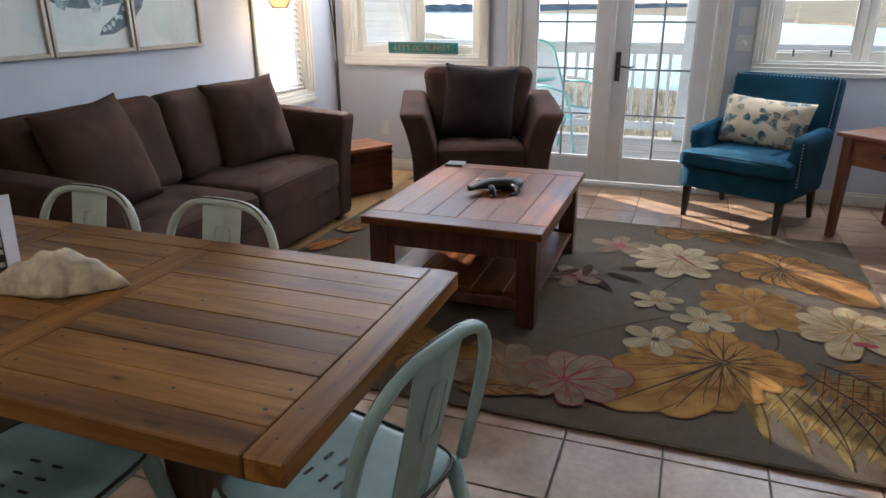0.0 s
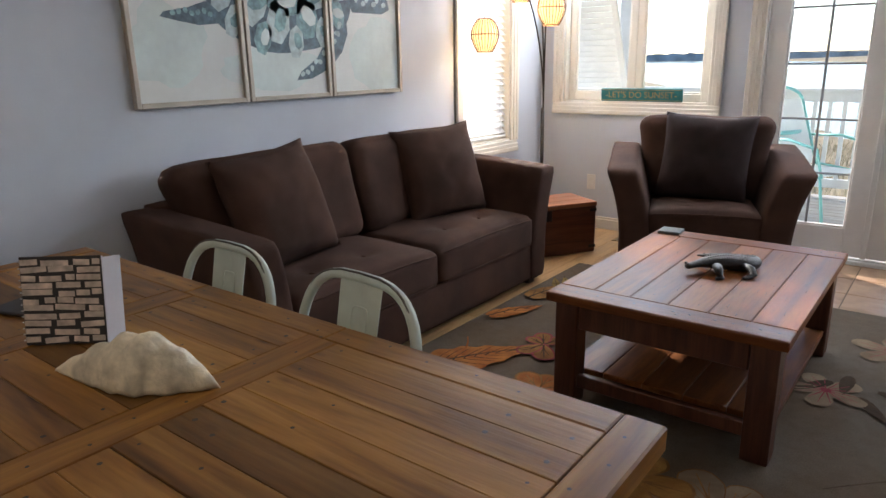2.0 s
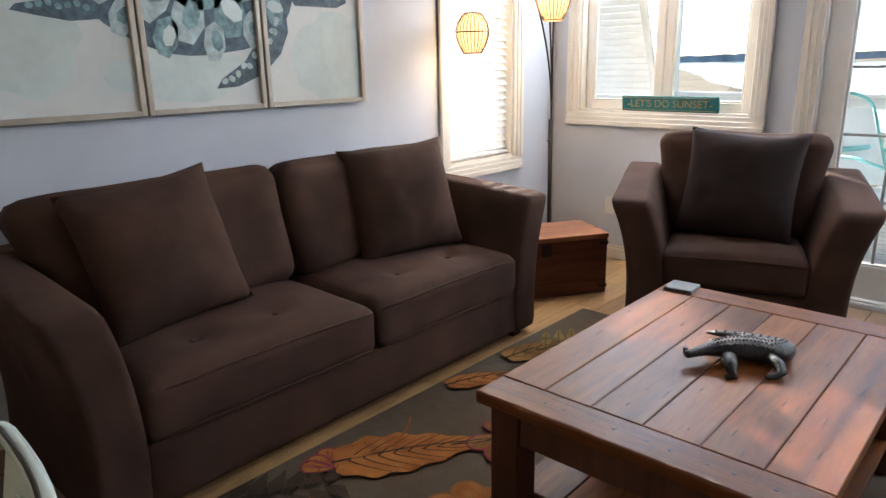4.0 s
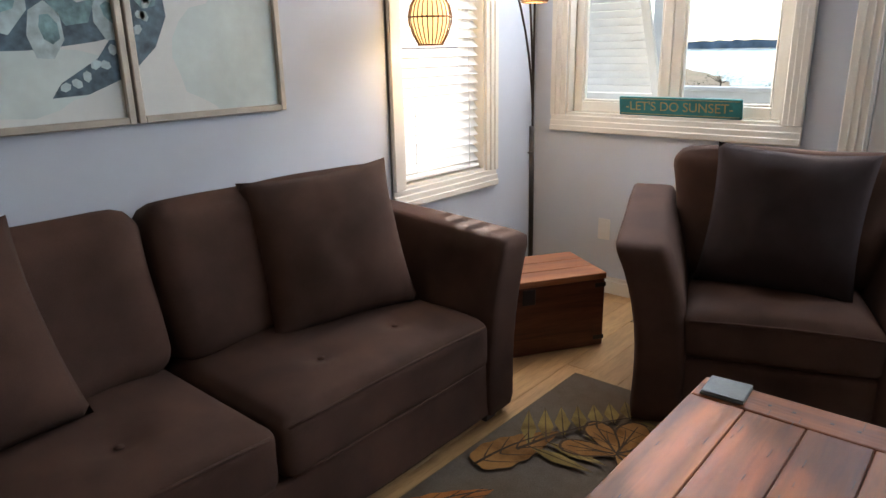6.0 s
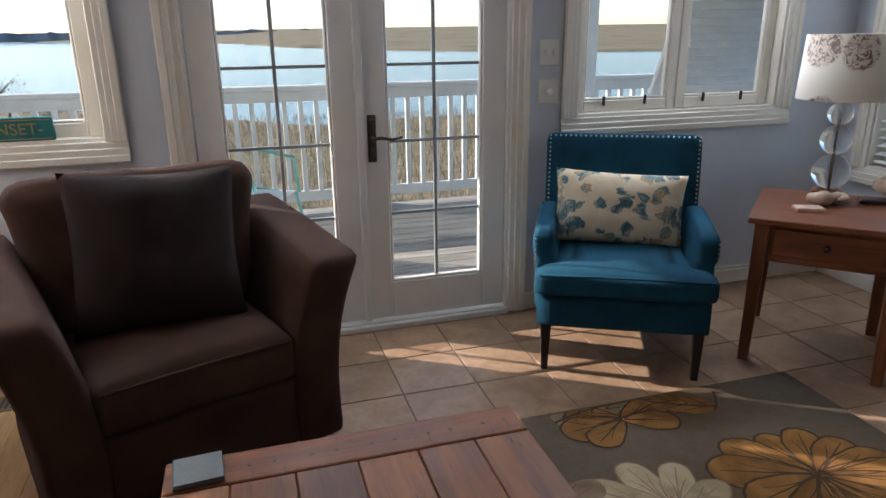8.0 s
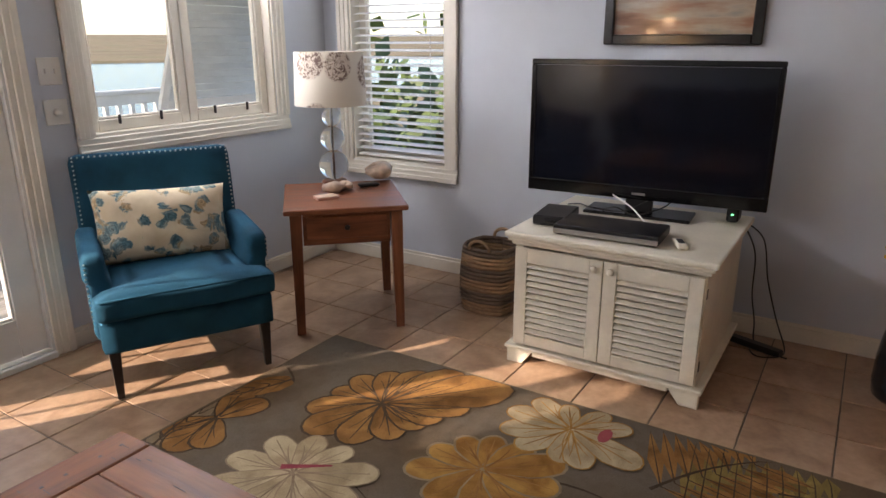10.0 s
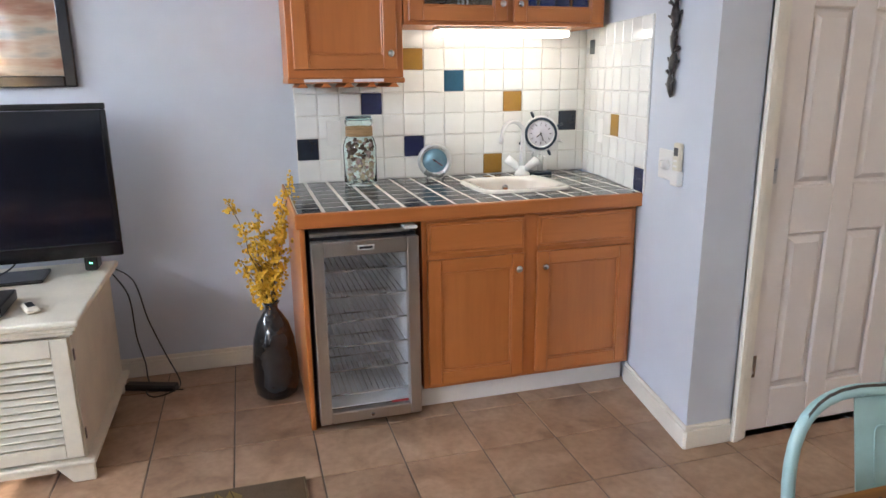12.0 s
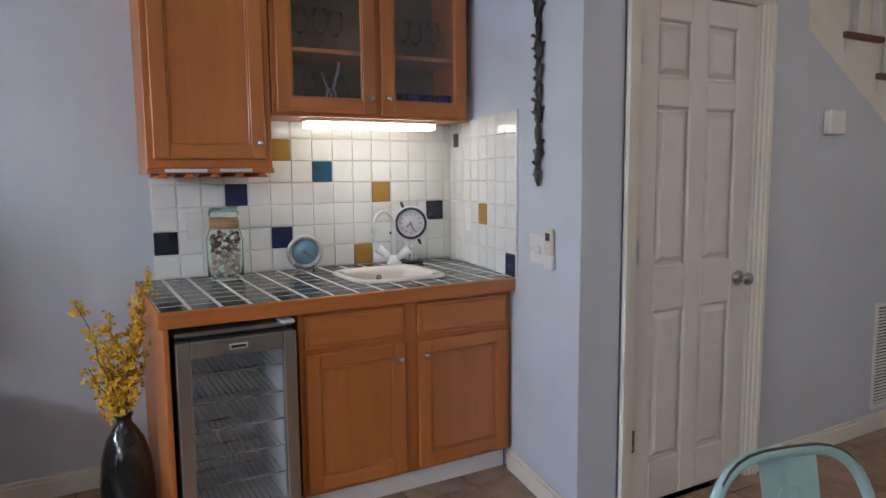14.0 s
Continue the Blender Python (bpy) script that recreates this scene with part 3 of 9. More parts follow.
def land(name, outline, z, label, rough=1.0):
    """A low sheet of ground within an outline given as a function of the angle."""
    bm = bmesh.new()
    vs = [bm.verts.new((x, y, z)) for x, y in outline]
    lo = [bm.verts.new((x, y, z - 0.8)) for x, y in outline]
    bm.faces.new(vs)
    for i in range(len(vs)):
        j = (i + 1) % len(vs)
        bm.faces.new((vs[i], lo[i], lo[j], vs[j]))
    bmesh.ops.recalc_face_normals(bm, faces=bm.faces[:])
    return solid(name, bm, M["marsh"], label, "marsh", "structure")


def wavy(pts, steps, amp):
    """A shoreline through a few points, broken up by small bays."""
    o = []
    for (xa, ya), (xb, yb) in zip(pts, pts[1:]):
        for i in range(steps):
            q = i / steps
            x, y = xa + (xb - xa) * q, ya + (yb - ya) * q
            o.append((x + amp * noise.noise(Vector((x * 0.11, y * 0.11, 2))), y + amp * noise.noise(Vector((x * 0.13, y * 0.13, 8)))))
    return o + [pts[-1]]


near = [(-500, -400), (500, -400)] + wavy([(500, 62), (60, 49), (10, 47), (-2.6, 50), (-14, 65), (-24, 84), (-49, 139), (-139, 324), (-268, 585)], 9, 4.0) + [(-900, 600)]
land("ground", near, GZ, "tan marsh ground below the house")
bm = bmesh.new()
shore = wavy([(-200, 800), (-2, 474), (20, 330), (48, 235), (88, 183), (200, 140), (500, 110), (1500, 90)], 9, 6.0)
prev = None
for x, y in shore:
    d = Vector((x, y)).normalized()
    row = [bm.verts.new((x + d.x * k, y + d.y * k, GZ - 0.6 + h)) for k, h in ((0, 0.0), (3, 0.9), (90, 2.6), (500, 11.0))]
    if prev:
        for k in range(3):
            bm.faces.new((prev[k], row[k], row[k + 1], prev[k + 1]))
    prev = row
bmesh.ops.recalc_face_normals(bm, faces=bm.faces[:])
solid("far_marsh", bm, M["marsh"], "tan marsh grass across the creek", "marsh", "structure")
# distance haze is put into the woods' grey-blue base colour
M["treeline"] = surface("hazed_woods", (0.22, 0.24, 0.25), 0.95, fine=0.5, coarse=0.06, var=0.35, bump=0.0)
bm = bmesh.new()
tops = []
for i in range(420):
    x = -1500 + i * 7.2
    y = 760 + 60 * math.sin(i * 0.05)
    h = 8.0 + 4.0 * abs(noise.noise(Vector((i * 0.31, 1, 0)))) + 2.5 * noise.noise(Vector((i * 1.7, 5, 0)))
    tops.append((bm.verts.new((x, y, GZ)), bm.verts.new((x, y + 2, GZ + h)), bm.verts.new((x, y + 40, GZ + h * 0.9))))
for p, q in zip(tops, tops[1:]):
    bm.faces.new((p[0], q[0], q[1], p[1])), bm.faces.new((p[1], q[1], q[2], p[2]))
solid("backdrop_woods", bm, M["treeline"], "line of far woods on the horizon, greyed by haze in its colour", "woods", "structure")

# deck
DK0, DK1, DKY0, DKY1, DZ = -3.0, 3.4, YN + TH, 8.35, -0.06
deck = thing("deck", "weathered grey plank deck outside the doors", "deck", kind="structure")
y = DKY0 + 0.07
first = None
while y < DKY1:
    if first is None:
        first = part("deck_board", bm_box(DK0, DK1, -0.067, 0.067, -0.035, 0.0, 0.003), M["deckwood"], deck, m=pose(0, y, DZ))
    else:
        instance("deck_board", first, deck, pose(0, y, DZ))
    y += 0.14
part("deck_frame", bm_box(DK0, DK1, DKY0, DKY1, DZ - 0.25, DZ - 0.036), M["deckwood"], deck)
rail = thing("deck_railing", "white painted deck railing with square balusters", "railing")
RY = 8.22
part("top_rail", bm_box(DK0, DK1, RY - 0.07, RY + 0.07, 0.93, 0.965, 0.006), M["railpaint"], rail)
part("upper_rail", bm_box(DK0, DK1, RY - 0.02, RY + 0.02, 0.84, 0.929, 0.004), M["railpaint"], rail)
part("lower_rail", bm_box(DK0, DK1, RY - 0.02, RY + 0.02, 0.03, 0.115, 0.004), M["railpaint"], rail)
first, x = None, DK0 + 0.06
while x < DK1:
    mm = pose(x, RY, 0)
    if first is None:
        first = part("baluster", bm_box(-0.018, 0.018, -0.018, 0.018, 0.115, 0.84), M["railpaint"], rail, m=mm)
    else:
        instance("baluster", first, rail, mm)
    x += 0.125
for x in (0.62, 2.55, -2.6):
    post = thing("porch_post", "white square porch post on the deck", "post", pose(x, RY, 0), "porch posts")
    part("shaft", bm_box(-0.075, 0.075, -0.09, 0.09, DZ, 2.56, 0.006), M["railpaint"], post)
    part("base_block", bm_box(-0.09, 0.09, -0.105, 0.105, DZ, 0.10, 0.006), M["railpaint"], post)
# unseen roof, inferred from the posts; its extent is set to block sun
solid("porch_roof", bm_box(-2.7, DK1, YN + TH, 8.5, 2.46, 2.62), M["railpaint"], "white boarded porch roof, out of view, sized to shade the doors", "roof", "structure")

# louvred storm shutters propped open outside the casements


def shutter(name, x0, x1, lean, label):
    ob = thing(name, label, "shutter", pose(0, YN + TH + 0.03, 2.12, lean, 0, 0), "storm shutters")
    h = 1.25
    part("stile", bm_box(x0, x0 + 0.05, -0.015, 0.015, -h, 0, 0.003), M["railpaint"], ob)
    part("stile", bm_box(x1 - 0.05, x1, -0.015, 0.015, -h, 0, 0.003), M["railpaint"], ob)
    part("rail", bm_box(x0 + 0.05, x1 - 0.05, -0.015, 0.015, -0.06, 0, 0.003), M["railpaint"], ob)
    part("rail", bm_box(x0 + 0.05, x1 - 0.05, -0.015, 0.015, -h, -h + 0.06, 0.003), M["railpaint"], ob)
    fs = None
    for i in range(24):
        mm = pose((x0 + x1) / 2, 0, -h + 0.085 + i * 0.046, 40, 0, 0)
        if fs is None:
            fs = part("louvre", bm_box(-(x1 - x0) / 2 + 0.05, (x1 - x0) / 2 - 0.05, -0.022, 0.022, -0.004, 0.004), M["railpaint"], ob, m=mm)
        else:
            instance("louvre", fs, ob, mm)
    return ob


shutter("storm_shutter", -2.62, -1.78, 24, "white louvred storm shutter propped open outside the window")
shutter("storm_shutter", 1.98, 2.85, 24, "white louvred storm shutter propped open outside the window")

# marsh shrubs and a palmetto on the bank
M["palm"] = surface("palmetto_green", (0.075, 0.12, 0.03), 0.6, fine=5, coarse=2, var=0.3, each=0.2)
M["shrub"] = surface("marsh_elder_leaf", (0.10, 0.10, 0.045), 0.7, fine=4, coarse=1.2, var=0.4, each=0.2)
M["trunkbark"] = surface("rough_bark", (0.10, 0.075, 0.05), 0.9, fine=20, coarse=4, var=0.3)


def leafy(name, x, y, z, h, r, mat, label, seed, count=420, fan=False):
    """A shrub or small tree: short limbs and many separate leaves with gaps."""
    rnd_ = random.Random(seed)
    ob = thing(name, label, "tree" if fan else "shrub", pose(x, y, z))
    tips = []
    wood_ = bm_tube([(0, 0, 0), (0.05 * h, 0.02 * h, h * 0.35), (0.02 * h, 0.06 * h, h * 0.62)], [0.05 * h, 0.035 * h, 0.02 * h], 7)
    for k in range(9):
        a, e = k * 2.4, rnd_.uniform(0.3, 0.9)
        tip = (math.cos(a) * r * 0.7 * e, math.sin(a) * r * 0.7 * e, h * rnd_.uniform(0.55, 0.9))
        join(wood_, bm_tube([(0.03 * h, 0.03 * h, h * 0.35), (tip[0] * 0.5, tip[1] * 0.5, tip[2] * 0.75), tip], [0.022 * h, 0.014 * h, 0.006 * h], 5))
        tips.append(tip)
    part("trunk", wood_, M["trunkbark"], ob)
    vs, fs = [], []
    for k in range(count):
        t_ = tips[k % len(tips)]
        c = Vector(t_) + Vector((rnd_.gauss(0, r * 0.26), rnd_.gauss(0, r * 0.26), rnd_.gauss(0, h * 0.13)))
        d = Vector((rnd_.gauss(0, 1), rnd_.gauss(0, 1), rnd_.gauss(0.2, 0.7))).normalized()
        s = d.cross(Vector((rnd_.gauss(0, 1), rnd_.gauss(0, 1), rnd_.gauss(0, 1)))).normalized()
        L, W = (h * 0.16, h * 0.022) if fan else (h * rnd_.uniform(0.05, 0.085), h * 0.022)
        i = len(vs)
        vs += [tuple(c), tuple(c + d * L * 0.5 + s * W), tuple(c + d * L), tuple(c + d * L * 0.5 - s * W)]
        fs.append((i, i + 1, i + 2, i + 3))
    me_ = bpy.data.meshes.new("crown")
    me_.from_pydata(vs, [], fs)
    me_.materials.append(M[mat])
    cr = new("crown", me_)
    cr.parent = ob
    return ob


leafy("palmetto", -11.5, 27, GZ, 2.3, 1.9, "palm", "green palmetto on the marsh bank", 4, 500, True)
for k, (x, y, h) in enumerate(((-12, 52, 1.6), (-16, 58, 1.9), (-9, 46, 1.4), (-20, 70, 2.2), (-24, 66, 2.0), (-14, 44, 1.6), (-30, 90, 2.4))):
    leafy("marsh_shrub", x, y, GZ, h, h * 1.2, "shrub", "brown marsh shrub on the bank", 20 + k, 300)
leafy("garden_tree", 6.2, 7.6, -4.2, 5.0, 1.5, "palm", "yellow-green leafy tree close to the east window", 51, 900)
gb = bmesh.new()
rnd = random.Random(77)
vs, fs = [], []
for k in range(15000):
    x, y = rnd.uniform(-22, 22), rnd.uniform(14, 50)
    h, a = rnd.uniform(0.3, 0.75), rnd.uniform(0, 6.28)
    i = len(vs)
    dx, dy, lx, ly = 0.022 * math.cos(a), 0.022 * math.sin(a), rnd.gauss(0, 0.15), rnd.gauss(0, 0.15)
    vs += [(x - dx, y - dy, GZ), (x + dx, y + dy, GZ), (x + lx, y + ly, GZ + h)]
    fs.append((i, i + 1, i + 2))
gb.free()
me = bpy.data.meshes.new("marsh_grass")
me.from_pydata(vs, [], fs)
M["grass"] = surface("dry_marsh_grass", (0.36, 0.29, 0.17), 0.85, fine=2, coarse=0.3, var=0.35)
me.materials.append(M["grass"])
tagged(new("marsh_grass", me), "dry tan marsh grass below the deck", "grass", kind="stuff")

# aqua metal chair and table on the deck
M["aqua"] = surface("aqua_enamel", (0.20, 0.50, 0.48), 0.4, var=0.1)
M["sling"] = surface("white_sling", (0.75, 0.77, 0.74), 0.6, var=0.05)
pcx = thing("patio_chair", "aqua metal patio chair with a white sling on the deck", "patio chair", pose(-0.42, 6.98, DZ, 0, 0, 62))
for s in (-1, 1):
    part("side_frame", bm_tube([(s * 0.26, 0.42, 0.97), (s * 0.26, 0.22, 0.45), (s * 0.26, -0.22, 0.42), (s * 0.27, -0.30, 0.0125)], 0.0125, 8), M["aqua"], pcx)
    part("rear_leg", bm_tube([(s * 0.26, 0.20, 0.45), (s * 0.28, 0.34, 0.0125)], 0.0125, 8), M["aqua"], pcx)
    part("arm_rest", bm_tube([(s * 0.27, 0.30, 0.68), (s * 0.31, 0.05, 0.69), (s * 0.31, -0.2, 0.64), (s * 0.27, -0.24, 0.42)], 0.012, 8), M["aqua"], pcx)
part("top_bow", bm_tube([(0.26 * math.cos(a), 0.42 + 0.045 * math.sin(a), 0.97 + 0.11 * math.sin(a)) for a in (math.pi * k / 12 for k in range(13))], 0.0125, 8), M["aqua"], pcx)
part("seat_sling", bm_box(-0.245, 0.245, -0.22, 0.22, 0.425, 0.435), M["sling"], pcx, "white woven sling")
part("back_sling", moved(bm_box(-0.245, 0.245, -0.005, 0.005, 0.0, 0.56), pose(0, 0.225, 0.45, -21, 0, 0)), M["sling"], pcx)
pt = thing("patio_table", "round aqua metal patio table on the deck", "patio table", pose(-0.98, 7.2, DZ))
part("tabletop", moved(bm_lathe([(0, 0.0), (0.36, 0.0), (0.37, 0.012), (0.36, 0.024), (0, 0.024)], 32), Matrix.Translation((0, 0, 0.70))), M["aqua"], pt)
for k in range(3):
    a = k * 2.09
    part("leg", bm_tube([(0.1 * math.cos(a), 0.1 * math.sin(a), 0.70), (0.30 * math.cos(a), 0.30 * math.sin(a), 0.0135)], 0.0125, 8), M["aqua"], pt)

# ---- stairs beyond the raked wall ----
M["tread"] = wood("stained_oak_tread", (0.10, 0.035, 0.015), (0.20, 0.07, 0.03), (0.27, 0.10, 0.045), 0.35, 0)
st = thing("staircase", "white stairs with stained wooden treads", "stairs", kind="structure")
bm = bmesh.new()
top = [(-0.42, ZC), (-0.42, stair_line(-0.42) - 0.03), (YS, stair_line(YS) - 0.03), (YS, stair_line(YS) + 0.32), (-1.05, ZC)]
lo_ = [bm.verts.new((XD + 0.052, y_, z_)) for y_, z_ in ((-0.40, stair_line(-0.40) - 0.05), (YS, stair_line(YS) - 0.05), (YS, stair_line(YS) + 0.16), (-0.40, stair_line(-0.40) + 0.16))]
hi_ = [bm.verts.new((XD + 0.085, v_.co.y, v_.co.z)) for v_ in lo_]
bm.faces.new(lo_), bm.faces.new(hi_[::-1])
for k in range(4):
    bm.faces.new((lo_[k], hi_[k], hi_[(k + 1) % 4], lo_[(k + 1) % 4]))
bmesh.ops.recalc_face_normals(bm, faces=bm.faces[:])
part("stringer", bm, M["trim"], st, "white painted raked skirting")
part("stair_lining", bm_box(XD + 0.136, XD + 0.15, YS, -0.40, 0.3, ZC), M["trim"], st)
yy = -0.475
for k in range(7):
    zz = stair_line(yy) + 0.25
    part("tread", bm_box(XD + 0.03, XD + 0.135, yy - 0.30, yy + 0.02, zz - 0.03, zz, 0.008, 2), M["tread"], st, "stained wooden tread")
    part("riser", bm_box(XD + 0.09, XD + 0.135, yy + 0.0, yy + 0.012, zz, zz + 0.155), M["white"], st)
    part("riser_block", bm_box(XD + 0.0535, XD + 0.09, yy - 0.285, yy + 0.0, zz - 0.30, zz - 0.031), M["trim"], st)
    for q in (-0.08, -0.2):
        part("baluster", bm_box(XD + 0.10, XD + 0.132, yy + q - 0.016, yy + q + 0.016, zz, ZC), M["white"], st)
    yy -= 0.29

# return-air grille, chime box, thermostat
gr = thing("return_air_grille", "white slatted metal return-air grille low on the wall", "vent")
G0, G1 = -1.60, -1.065
part("frame", bm_box(XD - 0.008, XD, G0, G0 + 0.025, 0.12, 0.68, 0.002), M["white"], gr)
part("frame", bm_box(XD - 0.008, XD, G1 - 0.025, G1, 0.12, 0.68, 0.002), M["white"], gr)
part("frame", bm_box(XD - 0.008, XD, G0 + 0.025, G1 - 0.025, 0.12, 0.145, 0.002), M["white"], gr)
part("frame", bm_box(XD - 0.008, XD, G0 + 0.025, G1 - 0.025, 0.655, 0.68, 0.002), M["white"], gr)
part("backing", bm_box(XD - 0.002, XD - 0.0005, G0 + 0.025, G1 - 0.025, 0.145, 0.655), M["black"], gr)
for k in range(30):
    part("slat", moved(bm_box(-0.005, 0.005, G0 + 0.025, G1 - 0.025, -0.0012, 0.0012), pose(XD - 0.006, 0, 0.155 + k * 0.0168, 0, -35, 0)), M["white"], gr)
ch = thing("door_chime", "white plastic chime box on the wall", "chime")
part("back_plate", bm_box(XD - 0.006, XD, -0.655, -0.485, 1.47, 1.65, 0.003), M["wall"], ch)
part("cover", bm_box(XD - 0.045, XD - 0.006, -0.645, -0.525, 1.515, 1.625, 0.01, 2), M["white"], ch)

# ---- wooden floor under the sofa end ----
M["plank"] = wood("pale_maple_plank", (0.36, 0.21, 0.09), (0.46, 0.28, 0.125), (0.54, 0.34, 0.16), 0.34, 1, 0.14)
wf = thing("floor_wood", "pale golden wooden plank floor by the sofa", "floor", kind="structure")
first, k, x = None, 0, XS + 0.015
while x < -0.85:
    y = 2.31 - (k % 3) * 0.4
    while y < YN - 0.02:
        y0, y1 = max(y, 2.31), min(y + 1.2, YN - 0.016)
        if y1 - y0 > 0.05:
            part("plank", bm_box(x + 0.0006, x + 0.1264, y0 + 0.0006, y1 - 0.0006, 0.0002, 0.004, 0.0008), M["plank"], wf)
        y += 1.2
    x += 0.127
    k += 1

# ---- rug ----
rm, t, b = nodes_of("tufted_wool_rug")
v = coords(t, by_object=False)
n1, n2, n3 = nd(t, "ShaderNodeTexNoise", scale=1.6, detail=4), nd(t, "ShaderNodeTexNoise", scale=350, detail=3), nd(t, "ShaderNodeTexNoise", scale=22, detail=4)
for n in (n1, n2, n3):
    t.links.new(v, n.inputs[0])
c = ramp(t, n1.outputs[0], [(0.3, (0.12, 0.078, 0.043)), (0.5, (0.135, 0.105, 0.076)), (0.72, (0.14, 0.122, 0.10))])
c = mixc(t, 0.7, c, ramp(t, n2.outputs[0], [(0.3, (0.6, 0.6, 0.6)), (0.6, (1, 1, 1))]), "MULTIPLY")
c = mixc(t, 0.6, c, ramp(t, n3.outputs[0], [(0.3, (0.8, 0.78, 0.74)), (0.6, (1, 1, 1))]), "MULTIPLY")
t.links.new(c, b.inputs["Base Color"])
b.inputs["Roughness"].default_value, b.inputs["Specular IOR Level"].default_value = 0.97, 0.15
bumped(t, b, n2.outputs[0], 0.8, 0.004)
RX0, RX1, RY0, RY1 = -1.355, 1.615, 2.295, 4.645
rug = thing("area_rug", "grey-brown wool rug tufted with golden leaves and tropical flowers", "rug", pose(0, 0, 0.0045))
part("rug_body", bm_box(RX0, RX1, RY0, RY1, 0.0, 0.010, 0.003, 2), rm, rug)
bm = bm_box(RX0 - 0.007, RX0 + 0.002, RY0 - 0.007, RY1 + 0.007, 0.0, 0.0085, 0.003)
bm_box(RX1 - 0.002, RX1 + 0.007, RY0 - 0.007, RY1 + 0.007, 0.0, 0.0085, 0.003, bm=bm)
bm_box(RX0 + 0.003, RX1 - 0.003, RY0 - 0.007, RY0 + 0.002, 0.0, 0.0085, 0.003, bm=bm)
bm_box(RX0 + 0.003, RX1 - 0.003, RY1 - 0.002, RY1 + 0.007, 0.0, 0.0085, 0.003, bm=bm)
part("binding", bm, surface("rug_binding", (0.16, 0.115, 0.06), 0.9, fine=300, var=0.25, bump=0.5), rug, "stitched brown edge binding")


def wool(name, dark, light, across=7.0):
    """Tufted wool shaded in streaks."""
    m, t, b = nodes_of(name)
    v = coords(t, (1, 1, 1))
    n1, n2 = nd(t, "ShaderNodeTexNoise", scale=across, detail=5, distortion=0.8), nd(t, "ShaderNodeTexNoise", scale=330, detail=3)
    t.links.new(v, n1.inputs[0]), t.links.new(v, n2.inputs[0])
    c = ramp(t, n1.outputs[0], [(0.32, dark), (0.66, light)])
    c = mixc(t, 0.6, c, ramp(t, n2.outputs[0], [(0.3, (0.6, 0.6, 0.6)), (0.6, (1, 1, 1))]), "MULTIPLY")
    t.links.new(c, b.inputs["Base Color"])
    b.inputs["Roughness"].default_value, b.inputs["Specular IOR Level"].default_value = 0.97, 0.15
    bumped(t, b, n2.outputs[0], 0.8, 0.004)
    return m


WO = {"gold": wool("wool_gold", (0.20, 0.088, 0.018), (0.42, 0.225, 0.06)), "amber": wool("wool_amber", (0.15, 0.065, 0.018), (0.33, 0.165, 0.05)),
      "cream": wool("wool_cream", (0.27, 0.20, 0.115), (0.47, 0.37, 0.23)), "line": wool("wool_dark_brown", (0.045, 0.03, 0.018), (0.08, 0.05, 0.03)),
      "pink": wool("wool_crimson", (0.20, 0.03, 0.045), (0.33, 0.07, 0.08)), "orange": wool("wool_orange", (0.28, 0.085, 0.02), (0.50, 0.19, 0.045)),
      "olive": wool("wool_olive", (0.13, 0.085, 0.025), (0.28, 0.20, 0.065)), "taupe": wool("wool_taupe", (0.17, 0.115, 0.07), (0.29, 0.215, 0.14))}
ZR = 0.0106
LAYER = [0]


def flat(name, outline, mat, lift=0.0):
    """A tufted shape on the rug, clipped at its edges."""
    LAYER[0] += 1
    z = ZR + lift + LAYER[0] * 0.000012
    bm = bmesh.new()
    vs = [bm.verts.new((min(max(x, RX0 + 0.012), RX1 - 0.012), min(max(y, RY0 + 0.012), RY1 - 0.012), z)) for x, y in outline]
    f = bm.faces.new(vs)
    if f.calc_area() < 1e-6:
        bm.free()
        return
    f.normal_update()
    if f.normal.z < 0:
        f.normal_flip()
    bmesh.ops.triangulate(bm, faces=bm.faces[:])
    part(name, bm, WO[mat], rug)


def stroke(name, pts, w, mat, lift=0.0009):
    """A tapering line of dark wool."""
    left, right = [], []
    for i, p in enumerate(pts):
        a, q = pts[max(i - 1, 0)], pts[min(i + 1, len(pts) - 1)]
        d = Vector((q[0] - a[0], q[1] - a[1])).normalized()
        k = w * (0.35 + 0.65 * (1 - i / (len(pts) - 1)))
        left.append((p[0] - d.y * k, p[1] + d.x * k)), right.append((p[0] + d.y * k, p[1] - d.x * k))
    flat(name, left + right[::-1], mat, lift)


def leaf(x, y, ang, length, width, mat, veins=6, wave=0.05, tip=1.0):
    """A broad tropical leaf from its stalk at (x, y), with midrib and side veins."""
    ca, sa = math.cos(radians(ang)), math.sin(radians(ang))
    P = lambda u, w: (x + ca * u - sa * w, y + sa * u + ca * w)
    half = lambda q: width / 2 * (math.sin(math.pi * min(1, q ** 0.62)) ** 0.8) * (1 + wave * math.sin(q * 30))
    n = 26
    up = [P(length * i / n, half(i / n)) for i in range(n + 1)]
    dn = [P(length * i / n, -half(i / n) * 0.92) for i in range(n, -1, -1)]
    flat("leaf_motif", up[1:] + dn[1:-1], mat)
    stroke("leaf_vein", [P(length * (0.02 + 0.96 * i / 10), 0.02 * math.sin(i * 0.3)) for i in range(11)], 0.006, "line")
    for k in range(veins):
        q = 0.12 + 0.74 * k / veins
        for s in (1, -1):
            h = half(min(0.98, q + 0.2)) * s * 0.85
            stroke("leaf_vein", [P(length * (q + 0.24 * j / 5), h * (j / 5) ** 0.8) for j in range(6)], 0.0032, "line")


